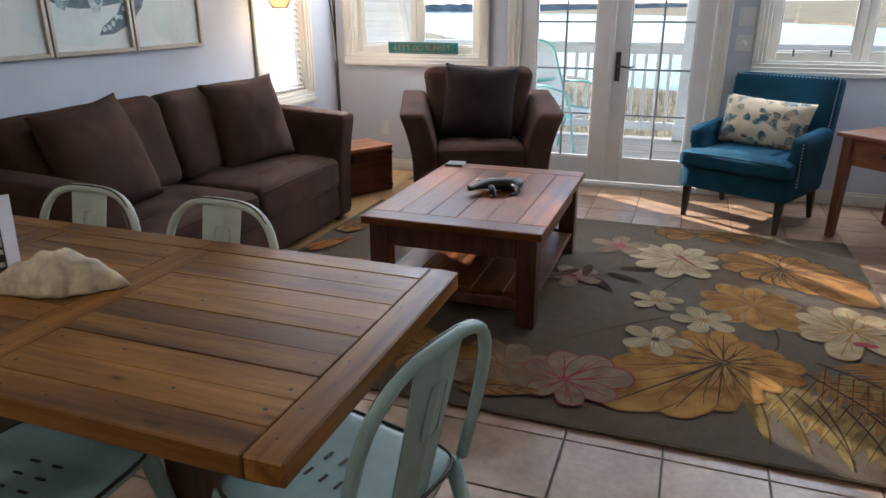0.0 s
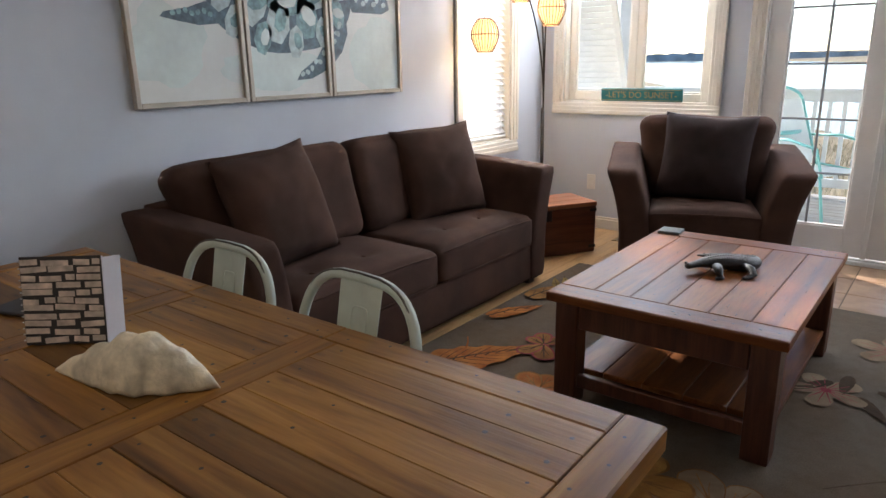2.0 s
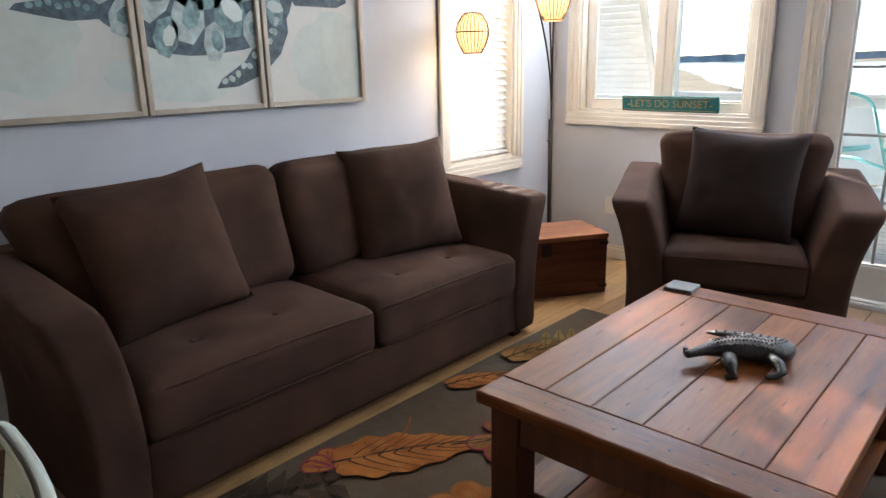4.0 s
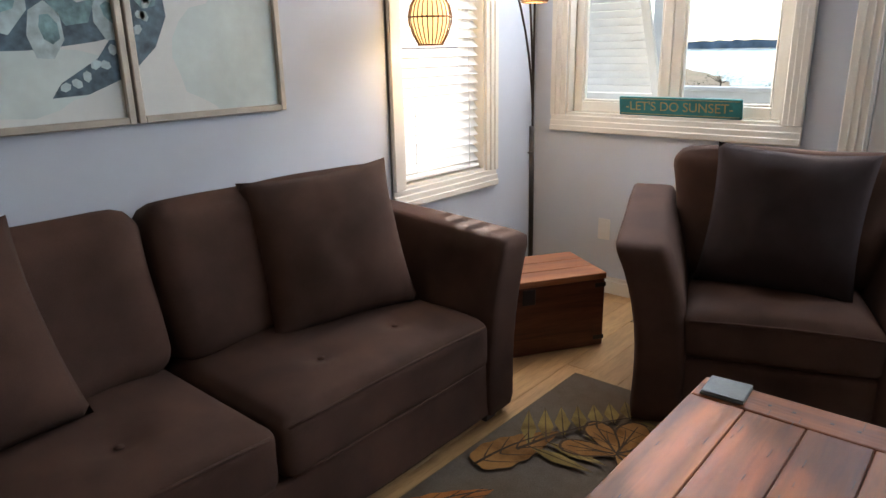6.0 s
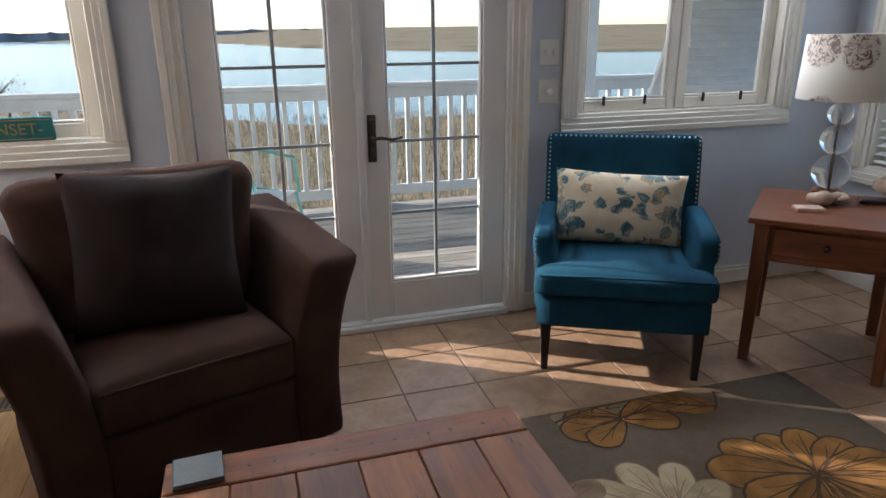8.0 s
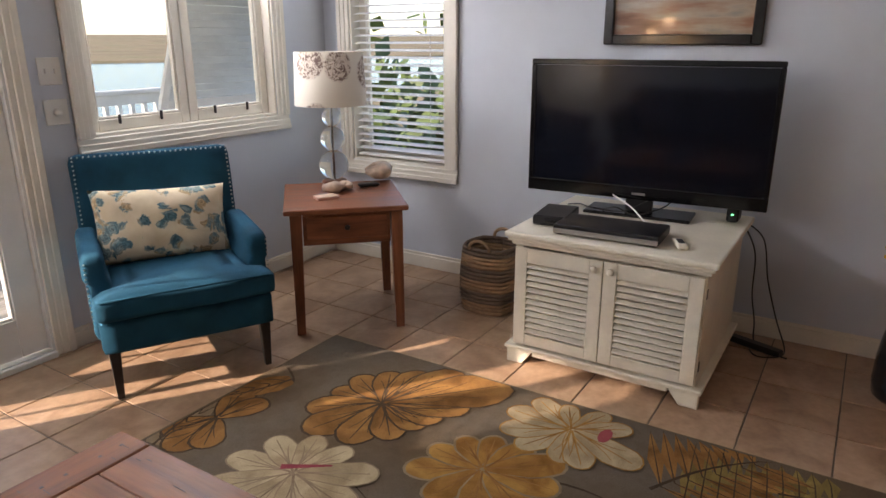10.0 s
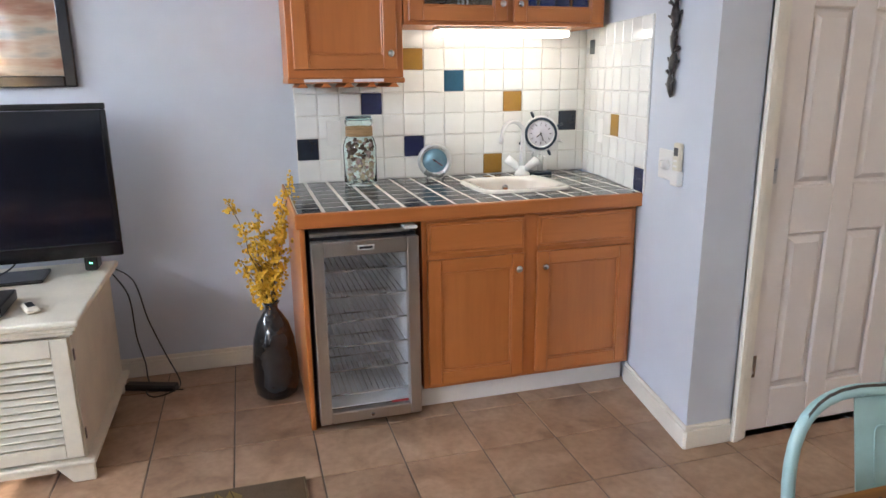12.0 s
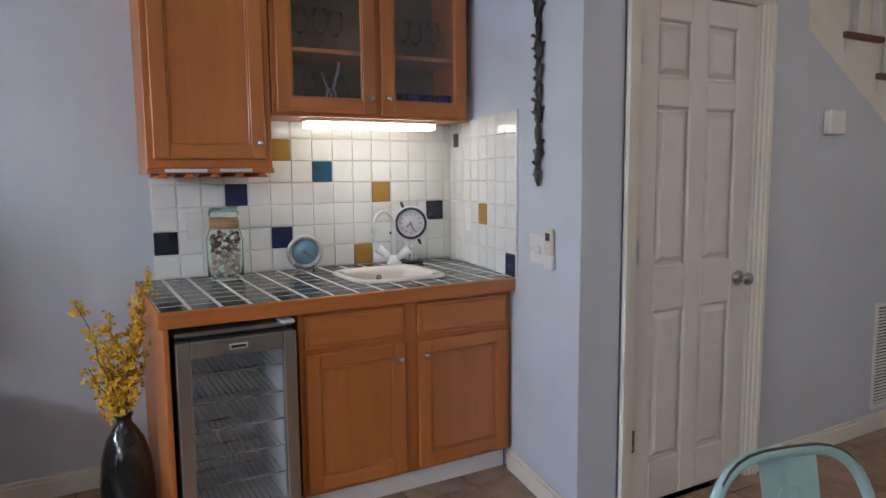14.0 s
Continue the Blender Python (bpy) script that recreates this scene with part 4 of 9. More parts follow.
def bloom(x, y, r, mat, petals=5, turn=0.0, heart="gold", lined=None, round_=0.55):
    """A flower of overlapping rounded petals."""
    for k in range(petals):
        a = 2 * math.pi * k / petals + radians(turn)
        ca, sa = math.cos(a), math.sin(a)
        pts = []
        for i in range(18):
            th = 2 * math.pi * i / 18
            u, w = r * 0.52 + r * 0.5 * math.cos(th), r * round_ * 0.72 * math.sin(th) * (0.72 + 0.28 * math.cos(th)) * (1 + 0.06 * math.sin(th * 5))
            pts.append((x + ca * u - sa * w, y + sa * u + ca * w))
        flat("petal_motif", pts, mat, 0.0001 * k)
        for s in (-0.5, 0.0, 0.5):
            stroke("petal_vein", [(x + math.cos(a + s * 0.75) * r * q, y + math.sin(a + s * 0.75) * r * q) for q in (0.1, 0.3, 0.5, 0.7 if s else 0.8)], 0.003, lined or "taupe", 0.0008)
    flat("flower_heart", [(x + r * 0.13 * math.cos(q * math.pi / 5), y + r * 0.13 * math.sin(q * math.pi / 5)) for q in range(10)], heart, 0.001)


def frond(x, y, ang, length, spread, mat, n=9):
    """A palm frond: a dark rib with narrow blades on both sides."""
    ca, sa = math.cos(radians(ang)), math.sin(radians(ang))
    P = lambda u, w: (x + ca * u - sa * w, y + sa * u + ca * w)
    for k in range(n):
        q = 0.08 + 0.85 * k / n
        for s in (1, -1):
            L = spread * (1 - 0.55 * q)
            b0, e = P(length * q, 0), P(length * q + L * 0.55, s * L)
            d = Vector((e[0] - b0[0], e[1] - b0[1]))
            nn = Vector((-d.y, d.x)).normalized() * 0.028
            mid = (b0[0] + d.x * 0.45, b0[1] + d.y * 0.45)
            flat("frond_blade", [b0, (mid[0] + nn.x, mid[1] + nn.y), e, (mid[0] - nn.x, mid[1] - nn.y)], mat)
            stroke("blade_line", [b0, mid, e], 0.0028, "line")
    stroke("frond_rib", [P(length * i / 8, 0.03 * math.sin(i * 0.4)) for i in range(9)], 0.007, "line")


def fan(x, y, lobes, mat, edge="line", vein="line", wide=0.36, rim=0.010):
    """A leaf or flower of overlapping rounded lobes (angle, length) round a point, each edged and ribbed."""
    for ang, length in lobes:
        ca, sa = math.cos(radians(ang)), math.sin(radians(ang))
        for grow, m_ in ((rim, edge), (0.0, mat)):
            pts = []
            for i in range(20):
                th = 2 * math.pi * i / 20
                u = (length * 0.5 + grow) * (1 + math.cos(th)) - grow
                w = (length * wide + grow) * math.sin(th) * (0.74 + 0.36 * math.cos(th)) * (1 + 0.05 * math.sin(th * 6 + ang))
                pts.append((x + ca * u - sa * w, y + sa * u + ca * w))
            flat("lobe_motif", pts, m_)
        for k, s_ in enumerate((-0.34, 0.0, 0.34)):
            far = length * (0.72 if s_ else 0.9)
            bend = s_ * 0.55
            stroke("lobe_vein", [(x + math.cos(radians(ang) + bend * q ** 1.5) * far * q, y + math.sin(radians(ang) + bend * q ** 1.5) * far * q) for q in (0.06, 0.3, 0.55, 0.8, 1.0)], 0.0030 if s_ else 0.0045, vein, 0.0003)


def ring_of(count, start, lengths):
    """Lobe angles round the full circle."""
    return [(start + 360.0 * k / count, lengths[k % len(lengths)]) for k in range(count)]


stroke("stem", [(1.24 - 0.03 * i, 4.60 - 0.02 * i - 0.06 * math.sin(i * 0.6)) for i in range(9)], 0.006, "line")
stroke("stem", [(0.74 - 0.055 * i, 3.30 - 0.035 * i - 0.0016 * i * i) for i in range(9)], 0.006, "line")
stroke("stem", [(0.62 + 0.02 * i, 3.52 + 0.045 * i) for i in range(8)], 0.005, "line")
stroke("stem", [(1.06 - 0.004 * i * (i - 8), 3.42 - 0.055 * i) for i in range(9)], 0.007, "line")
# grasses and palm at the corner beside the cooler
for k in range(7):
    leaf(0.98 + 0.075 * k, 2.80 - 0.02 * k, -84 + 6 * (k % 3), 0.42, 0.085, ("olive", "olive", "amber")[k % 3], 0)
frond(1.16, 2.95, -55, 0.62, 0.36, "olive", 10)
frond(1.24, 3.02, -40, 0.50, 0.30, "amber", 8)
leaf(0.55, 4.58, 8, 0.34, 0.16, "taupe", 4)
fan(0.80, 4.53, [(150, 0.20), (185, 0.24), (215, 0.20), (20, 0.22), (-20, 0.20)], "amber")
leaf(1.18, 4.50, 150, 0.34, 0.14, "amber", 4)
# the large amber leaf
fan(1.22, 4.06, [(95, 0.24), (62, 0.26), (128, 0.30), (158, 0.34), (190, 0.30), (222, 0.26), (252, 0.24), (30, 0.26), (-88, 0.26), (2, 0.30), (-64, 0.34), (-20, 0.40), (-42, 0.54)], "amber", "line", "line", 0.30)
# brown leaf between the flowers
fan(1.05, 3.52, [(120, 0.26), (160, 0.24), (85, 0.22), (200, 0.24), (50, 0.20), (240, 0.24), (15, 0.20), (-20, 0.22), (-85, 0.26), (-52, 0.28)], "gold", "taupe", "amber", 0.28)
# the big golden leaf at the near edge
fan(0.90, 2.90, [(88, 0.29), (60, 0.24), (118, 0.28), (35, 0.26), (150, 0.32), (12, 0.30), (-12, 0.28), (-40, 0.24), (178, 0.36), (-70, 0.28), (202, 0.44), (-95, 0.36), (-113, 0.48), (228, 0.60)], "gold", "amber", "line", 0.24)
stroke("leaf_rib", [(0.90 - 0.052 * i, 2.90 - 0.058 * i) for i in range(8)], 0.008, "line", 0.0006)
# cream blossoms
fan(0.70, 4.04, [(100, 0.26), (140, 0.30), (60, 0.24), (180, 0.26), (20, 0.22), (220, 0.26), (-20, 0.22), (-100, 0.30), (-60, 0.28)], "cream", "taupe", "taupe", 0.27, 0.006)
stroke("spadix", [(0.70 + 0.016 * i, 4.10 - 0.024 * i) for i in range(7)], 0.014, "pink", 0.0008)
fan(1.43, 3.36, [(150, 0.24), (120, 0.26), (88, 0.26), (55, 0.24), (25, 0.17), (190, 0.22), (-25, 0.19), (-150, 0.24), (-60, 0.22), (-110, 0.30)], "cream", "gold", "gold", 0.27, 0.006)
flat("flower_heart", [(1.45 + 0.05 * math.cos(q * 0.7), 3.24 + 0.024 * math.sin(q * 0.7)) for q in range(9)], "pink", 0.001)
bloom(0.38, 4.17, 0.17, "taupe", 5, 20, "pink", "pink")
bloom(0.20, 3.61, 0.15, "taupe", 5, 50, "pink", "pink")
for k in range(6):
    leaf(0.16 + 0.05 * k, 3.62 + 0.09 * (k % 3), 200 + k * 34, 0.20, 0.055, "line", 0)
bloom(0.62, 3.43, 0.125, "cream", 5, 15, "gold")
bloom(0.83, 3.27, 0.14, "cream", 5, 40, "gold")
bloom(0.64, 3.01, 0.145, "cream", 5, 0, "line")
# veined hibiscus at the near edge
fan(0.08, 2.60, ring_of(7, 20, (0.22, 0.19)), "taupe", "amber", "amber", 0.36, 0.005)
fan(0.34, 2.56, [(150, 0.18), (100, 0.22), (60, 0.25), (25, 0.26), (-20, 0.20), (-70, 0.17), (-130, 0.16)], "taupe", "pink", "pink", 0.36, 0.007)
fan(-0.20, 2.62, ring_of(6, 10, (0.20, 0.17)), "gold", "amber", "amber", 0.34)
leaf(-0.02, 2.40, 10, 0.30, 0.12, "amber", 4)
# beside the sofa
frond(-1.33, 2.42, 62, 0.50, 0.17, "line", 7)
fan(-1.20, 2.84, [(150, 0.12), (185, 0.10), (215, 0.10)], "orange", "pink", "pink")
leaf(-1.23, 2.85, 56, 0.54, 0.25, "orange", 8, 0.10)
stroke("stem", [(-1.20 + 0.010 * i * (6 - i) * 0.5, 2.92 + 0.045 * i) for i in range(8)], 0.009, "orange")
fan(-0.90, 3.36, [(70, 0.12), (120, 0.13), (-60, 0.16), (-110, 0.14), (160, 0.10)], "amber", "pink", "line", 0.34)
fan(-1.02, 2.58, [(30, 0.26), (60, 0.22), (0, 0.24), (90, 0.18), (-30, 0.20), (130, 0.15), (200, 0.14)], "orange", "amber", "line", 0.28)
fan(-0.70, 2.96, [(100, 0.14), (140, 0.16), (60, 0.13), (190, 0.15), (20, 0.12)], "orange", "amber", "amber")
fan(-0.62, 2.52, ring_of(6, 0, (0.20, 0.16)), "amber", "line", "pink")
leaf(-1.31, 3.50, 62, 0.34, 0.12, "orange", 4)
leaf(-1.28, 3.86, 72, 0.36, 0.16, "amber", 4)
frond(-1.22, 4.02, 62, 0.56, 0.22, "olive", 7)
fan(-0.95, 4.20, [(60, 0.24), (95, 0.22), (20, 0.22), (140, 0.20), (-30, 0.18), (200, 0.18)], "amber", "line", "line", 0.28)
leaf(-0.45, 4.50, 190, 0.5, 0.24, "olive", 5)

# ---- sofa ----
M["brown"] = matt(surface("dark_brown_microfibre", (0.076, 0.040, 0.028), 0.9, fine=420, coarse=5, var=0.3, bump=0.4), 0.12)
M["foot"] = wood("dark_stained_foot", (0.012, 0.008, 0.006), (0.02, 0.013, 0.01), (0.03, 0.02, 0.014), 0.4, 2)


def flared_arm(w, depth, z0, z1, side, flare, drop=0.02, bow=0.02):
    """A sofa arm along y, front at y = 0: bowed outwards at the top, its top falling towards the front."""
    bm = bm_soft(-w / 2, w / 2, 0, depth, z0, z1, 0.032, 0.004, 11, 0.003)
    for v_ in bm.verts:
        k = max(0.0, (v_.co.z - z0) / (z1 - z0))
        front = max(0.0, min(1.0, 1 - v_.co.y / depth))
        v_.co.x += side * (flare * k ** 2.0 - bow * math.sin(math.pi * min(1.0, k)))
        v_.co.z -= drop * k ** 3 * front ** 1.3
        v_.co.y += 0.02 * (1 - k)
    return bm


def piped(x0, x1, z, sag):
    """A seam along the front edge of a seat cushion."""
    return bm_tube([(x0 + (x1 - x0) * q, 0.016 - 0.012 * math.sin(math.pi * q), z + sag * math.sin(math.pi * q)) for q in (0.03, 0.15, 0.3, 0.5, 0.7, 0.85, 0.97)], 0.0045, 6)


def creased(bm, amount, freq, seed):
    """Soft wrinkles in stuffed cloth."""
    for v_ in bm.verts:
        p = v_.co
        v_.co.y += amount * noise.noise(Vector((p.x * freq + seed, p.z * freq * 0.6, seed))) + amount * 0.5 * noise.noise(Vector((p.x * freq * 3, p.z * freq * 2, seed + 4)))
    return bm


# local frame: front along -y, back to +y
sofa = thing("sofa", "dark brown microfibre two-seat sofa with flared arms", "sofa", pose(-1.37, 3.228, 0, 0, 0, 90))
SW, SD = 2.12, 0.80
part("base", bm_soft(-SW / 2 + 0.15, SW / 2 - 0.15, 0.03, SD, 0.035, 0.25, 0.02, 0, 9, 0.003), M["brown"], sofa)
for s in (-1, 1):
    bm = flared_arm(0.165, SD, 0.03, 0.72, s, 0.062, 0.035)
    part("arm", moved(bm, Matrix.Translation((s * (SW / 2 - 0.105), 0, 0))), M["brown"], sofa)
    x0, x1 = (-0.865, -0.003) if s < 0 else (0.003, 0.865)
    dm = [(s * 0.30, 0.215, 0.026), (s * 0.61, 0.215, 0.026)]
    cu = part("seat_cushion", bm_soft(x0, x1, 0.006, 0.62, 0.245, 0.425, 0.04, 0.034, 26, 0.007, 3 * s, dm), M["brown"], sofa)
    part("welt", piped(x0, x1, 0.402, 0.016), M["brown"], cu)
    part("lower_welt", piped(x0, x1, 0.262, 0.004), M["brown"], cu)
    for dx, dy, _ in dm:
        part("tuft_button", moved(bm_lathe([(0, 0.006), (0.009, 0.004), (0.012, 0), (0, -0.004)], 12), Matrix.Translation((dx, dy, 0.4345))), M["brown"], cu)
    bc = bm_soft(-0.445, 0.445, -0.10, 0.10, -0.235, 0.235, 0.075, 0.018, 18, 0.012, 7.0 + s)
    for v_ in bc.verts:
        k = max(0.0, (v_.co.z + 0.235) / 0.47)
        if v_.co.x * s > 0:
            v_.co.x *= 0.90 + 0.36 * k ** 1.4
        else:
            v_.co.x *= 0.97 + 0.03 * k
    part("back_cushion", moved(creased(bc, 0.012, 5.0, 2.0 + s), pose(s * 0.44, 0.60, 0.650, -13, 0, 0)), M["brown"], sofa)
    th = creased(bm_pillow(0.53, 0.52, 0.21, 22, 0.22, seed=11 + s), 0.008, 6.0, s)
    part("scatter_cushion", moved(th, pose(-0.575 if s < 0 else 0.555, 0.435, 0.685, -19, (-5 if s < 0 else -3), (4 if s < 0 else -16))), M["brown"], sofa, "large square cushion leaning on the back")
part("back_frame", bm_soft(-SW / 2 + 0.06, SW / 2 - 0.06, 0.66, SD, 0.10, 0.74, 0.04, 0, 8, 0.003), M["brown"], sofa)
for sx in (-1, 1):
    for yy_ in (0.08, 0.72):
        part("foot", moved(bm_box(-0.03, 0.03, -0.03, 0.03, 0.0, 0.05, 0.004), Matrix.Translation((sx * (SW / 2 - 0.14), yy_, 0.004))), M["foot"], sofa)

# ---- armchair ----
ac = thing("armchair", "dark brown microfibre armchair with flared arms and square cushion", "armchair", pose(-0.585, 4.575, 0.016, 0, 0, 20.5))
AW = 0.94
part("base", bm_soft(-AW / 2 + 0.14, AW / 2 - 0.14, 0.03, 0.74, 0.02, 0.27, 0.02, 0, 9, 0.003), M["brown"], ac)
for s in (-1, 1):
    bm = flared_arm(0.18, 0.74, 0.0, 0.735, s, 0.085, 0.085, 0.022)
    part("arm", moved(bm, Matrix.Translation((s * (AW / 2 - 0.095), 0, 0))), M["brown"], ac)
cu = part("seat_cushion", bm_soft(-0.30, 0.30, 0.012, 0.58, 0.27, 0.425, 0.035, 0.032, 20, 0.007, 2.0, ((0.0, 0.22, 0.02),)), M["brown"], ac)
part("welt", piped(-0.30, 0.30, 0.405, 0.014), M["brown"], cu)
part("back_frame", bm_soft(-0.36, 0.36, 0.58, 0.74, 0.10, 0.74, 0.05, 0, 8, 0.004), M["brown"], ac)
bc = bm_soft(-0.37, 0.37, -0.10, 0.10, -0.25, 0.25, 0.075, 0.012, 16, 0.010, 4.0)
for v_ in bc.verts:
    v_.co.x *= 0.86 + 0.42 * (v_.co.z + 0.25)
part("back_cushion", moved(creased(bc, 0.012, 5.0, 6.0), pose(0, 0.53, 0.655, -9, 0, -6)), M["brown"], ac)
M["navybrown"] = matt(surface("charcoal_brown_twill", (0.036, 0.025, 0.024), 0.92, fine=500, coarse=7, var=0.2, bump=0.4), 0.12)
part("scatter_cushion", moved(creased(bm_pillow(0.52, 0.52, 0.21, 22, 0.22, seed=33), 0.008, 6.0, 5.0), pose(0.0, 0.355, 0.685, -16, 2, -13)), M["navybrown"], ac, "large square cushion leaning on the back")

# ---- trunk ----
# same cedar hue twice: the body about 2.5 times darker than the lid
M["cedarbody"] = wood("cedar_chest_front", (0.07, 0.022, 0.012), (0.13, 0.042, 0.022), (0.19, 0.07, 0.035), 0.4, 0, 0.1)
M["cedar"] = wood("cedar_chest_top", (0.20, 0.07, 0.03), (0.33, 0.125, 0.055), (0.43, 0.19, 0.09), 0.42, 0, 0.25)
tk = thing("storage_chest", "reddish cedar wooden chest with a planked lid", "trunk", pose(-1.415, 4.985, 0.0045, 0, 0, 58))
TL, TD, TZ = 0.62, 0.34, 0.345
part("body", bm_box(-TL, 0, 0.0, TD, 0.0, TZ - 0.03, 0.004), M["cedarbody"], tk)
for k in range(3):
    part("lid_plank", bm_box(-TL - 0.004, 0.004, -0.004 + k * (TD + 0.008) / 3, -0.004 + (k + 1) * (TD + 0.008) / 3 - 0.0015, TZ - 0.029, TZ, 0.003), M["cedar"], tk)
part("hasp", bm_box(-0.40, -0.34, -0.010, -0.0045, 0.24, 0.31, 0.002), M["black"], tk, "black iron hasp")
for z in (0.03, 0.28):
    part("corner_strap", bm_box(-0.05, 0.003, -0.0035, -0.0005, z, z + 0.02, 0.001), M["black"], tk)

# floor register by the wall
fr = thing("floor_register", "brown slotted metal floor register", "vent", pose(-1.28, 5.36, 0.0048, 0, 0, 0))
part("plate", bm_box(-0.15, 0.15, -0.06, 0.06, 0, 0.004, 0.001), surface("register_bronze", (0.22, 0.16, 0.09), 0.5, 0.4, var=0.15), fr)
for k in range(12):
    part("slot", bm_box(-0.125 + k * 0.0215, -0.112 + k * 0.0215, -0.042, 0.042, 0.0042, 0.0052), M["black"], fr)

# ---- arc floor lamp ----
M["lamppole"] = surface("dark_bronze_pole", (0.035, 0.028, 0.024), 0.4, 0.7, var=0.15)
M["bamboo"] = wood("bamboo_strip", (0.10, 0.05, 0.02), (0.20, 0.10, 0.04), (0.30, 0.17, 0.07), 0.5, 2)
pm, t, b = nodes_of("lit_paper_shade")
b.inputs["Base Color"].default_value, b.inputs["Roughness"].default_value = (0.85, 0.66, 0.36, 1), 0.8
b.inputs["Emission Color"].default_value, b.inputs["Emission Strength"].default_value = (1.0, 0.62, 0.22, 1), 0.9
M["paper"] = pm
BX, BY = -1.99, 5.26
fl = thing("floor_lamp", "dark arching floor lamp with three lit bamboo lantern shades", "floor lamp")
part("base", moved(bm_lathe([(0, 0.03), (0.05, 0.03), (0.14, 0.018), (0.15, 0.0), (0, 0)], 28), Matrix.Translation((BX, BY, 0.0045))), M["lamppole"], fl)
part("pole", bm_tube([(BX, BY, 0.03), (BX, BY, 0.45), (BX - 0.005, BY, 0.93)], 0.013, 10), M["lamppole"], fl)
part("switch_knob", bm_tube([(BX, BY, 0.80), (BX + 0.0, BY - 0.035, 0.80)], 0.005, 6), M["lamppole"], fl)


def lantern(cx, cy, cz, r=0.088, h=0.20):
    prof = [(0.55, -1.0), (0.80, -0.62), (0.97, -0.2), (1.0, 0.12), (0.90, 0.5), (0.62, 0.9), (0.45, 1.0)]
    sh = part("shade", moved(bm_lathe([(r * p * 0.93, z * h / 2) for p, z in prof], 24), Matrix.Translation((cx, cy, cz))), M["paper"], fl, "glowing paper lantern lining")
    bm = bmesh.new()
    for k in range(26):
        a = 2 * math.pi * k / 26
        join(bm, bm_tube([(cx + r * p * math.cos(a), cy + r * p * math.sin(a), cz + z * h / 2) for p, z in prof], 0.0026, 5))
    part("bamboo_ribs", bm, M["bamboo"], sh, "thin upright bamboo strips")
    for p, z in ((0.57, -1.0), (1.02, 0.06), (0.47, 1.0)):
        part("hoop", bm_tube([(cx + r * p * math.cos(a), cy + r * p * math.sin(a), cz + z * h / 2) for a in (2 * math.pi * q / 24 for q in range(25))], 0.0035, 5), M["bamboo"], sh)


for cx, cy, cz, topz, bow in ((-2.01, 4.53, 1.425, 1.98, 0.0), (-1.69, 4.80, 1.58, 2.08, 0.0), (-1.83, 4.66, 1.72, 2.2, 0.0)):
    lantern(cx, cy, cz)
    pts = []
    for i in range(15):
        q = i / 14
        ax, ay = BX + (cx - BX) * (1 - math.cos(q * math.pi / 2)) ** 1.0, BY + (cy - BY) * (1 - math.cos(q * math.pi / 2))
        pts.append((ax, ay, 0.92 + (topz - 0.92) * math.sin(q * math.pi / 2)))
    part("arm", bm_tube(pts, 0.0055, 7), M["lamppole"], fl)
    part("cord", bm_tube([(cx, cy, topz), (cx, cy, cz + 0.10)], 0.0025, 5), M["black"], fl)
    ld = bpy.data.lights.new("lantern_bulb", "POINT")
    ld.energy, ld.color, ld.shadow_soft_size = 1.3, (1.0, 0.66, 0.32), 0.05
    new("lantern_bulb", ld).location = (cx, cy, cz - 0.135)

# ---- sea-turtle triptych ----
M["frame"] = surface("champagne_frame", (0.46, 0.41, 0.33), 0.4, 0.25, fine=160, coarse=9, var=0.12, bump=0.15)
M["print"] = surface("pale_art_print", (0.70, 0.73, 0.70), 0.55, fine=40, coarse=4, var=0.05, bump=0.03)
SH = {"teal": surface("print_teal", (0.22, 0.38, 0.40), 0.55, fine=60, coarse=25, var=0.5, bump=0.0), "slate": surface("print_slate", (0.09, 0.15, 0.19), 0.55, fine=60, coarse=25, var=0.5, bump=0.0),
      "pale": surface("print_pale_aqua", (0.48, 0.60, 0.60), 0.55, fine=40, coarse=20, var=0.25, bump=0.0), "wash": surface("print_wash", (0.62, 0.71, 0.68), 0.55, fine=30, coarse=6, var=0.1, bump=0.0)}
PZ0, PZ1 = 1.105, 1.90
XP = XS + 0.014
pan_edges = ((2.285, 2.838), (2.846, 3.362), (3.370, 3.920))
panels = []
for k, (p0, p1) in enumerate(pan_edges):
    pc = thing("wall_picture", "framed watercolour panel of a sea turtle, one of three", "picture", group="turtle triptych")
    part("print", bm_box(XS + 0.004, XP, p0 + 0.02, p1 - 0.02, PZ0 + 0.02, PZ1 - 0.02), M["print"], pc)
    for y0, y1, z0, z1 in ((p0, p0 + 0.022, PZ0, PZ1), (p1 - 0.022, p1, PZ0, PZ1), (p0 + 0.022, p1 - 0.022, PZ0, PZ0 + 0.022), (p0 + 0.022, p1 - 0.022, PZ1 - 0.022, PZ1)):
        part("frame", bm_box(XS + 0.002, XS + 0.032, y0, y1, z0, z1, 0.003), M["frame"], pc)
    panels.append((pc, p0 + 0.023, p1 - 0.023))


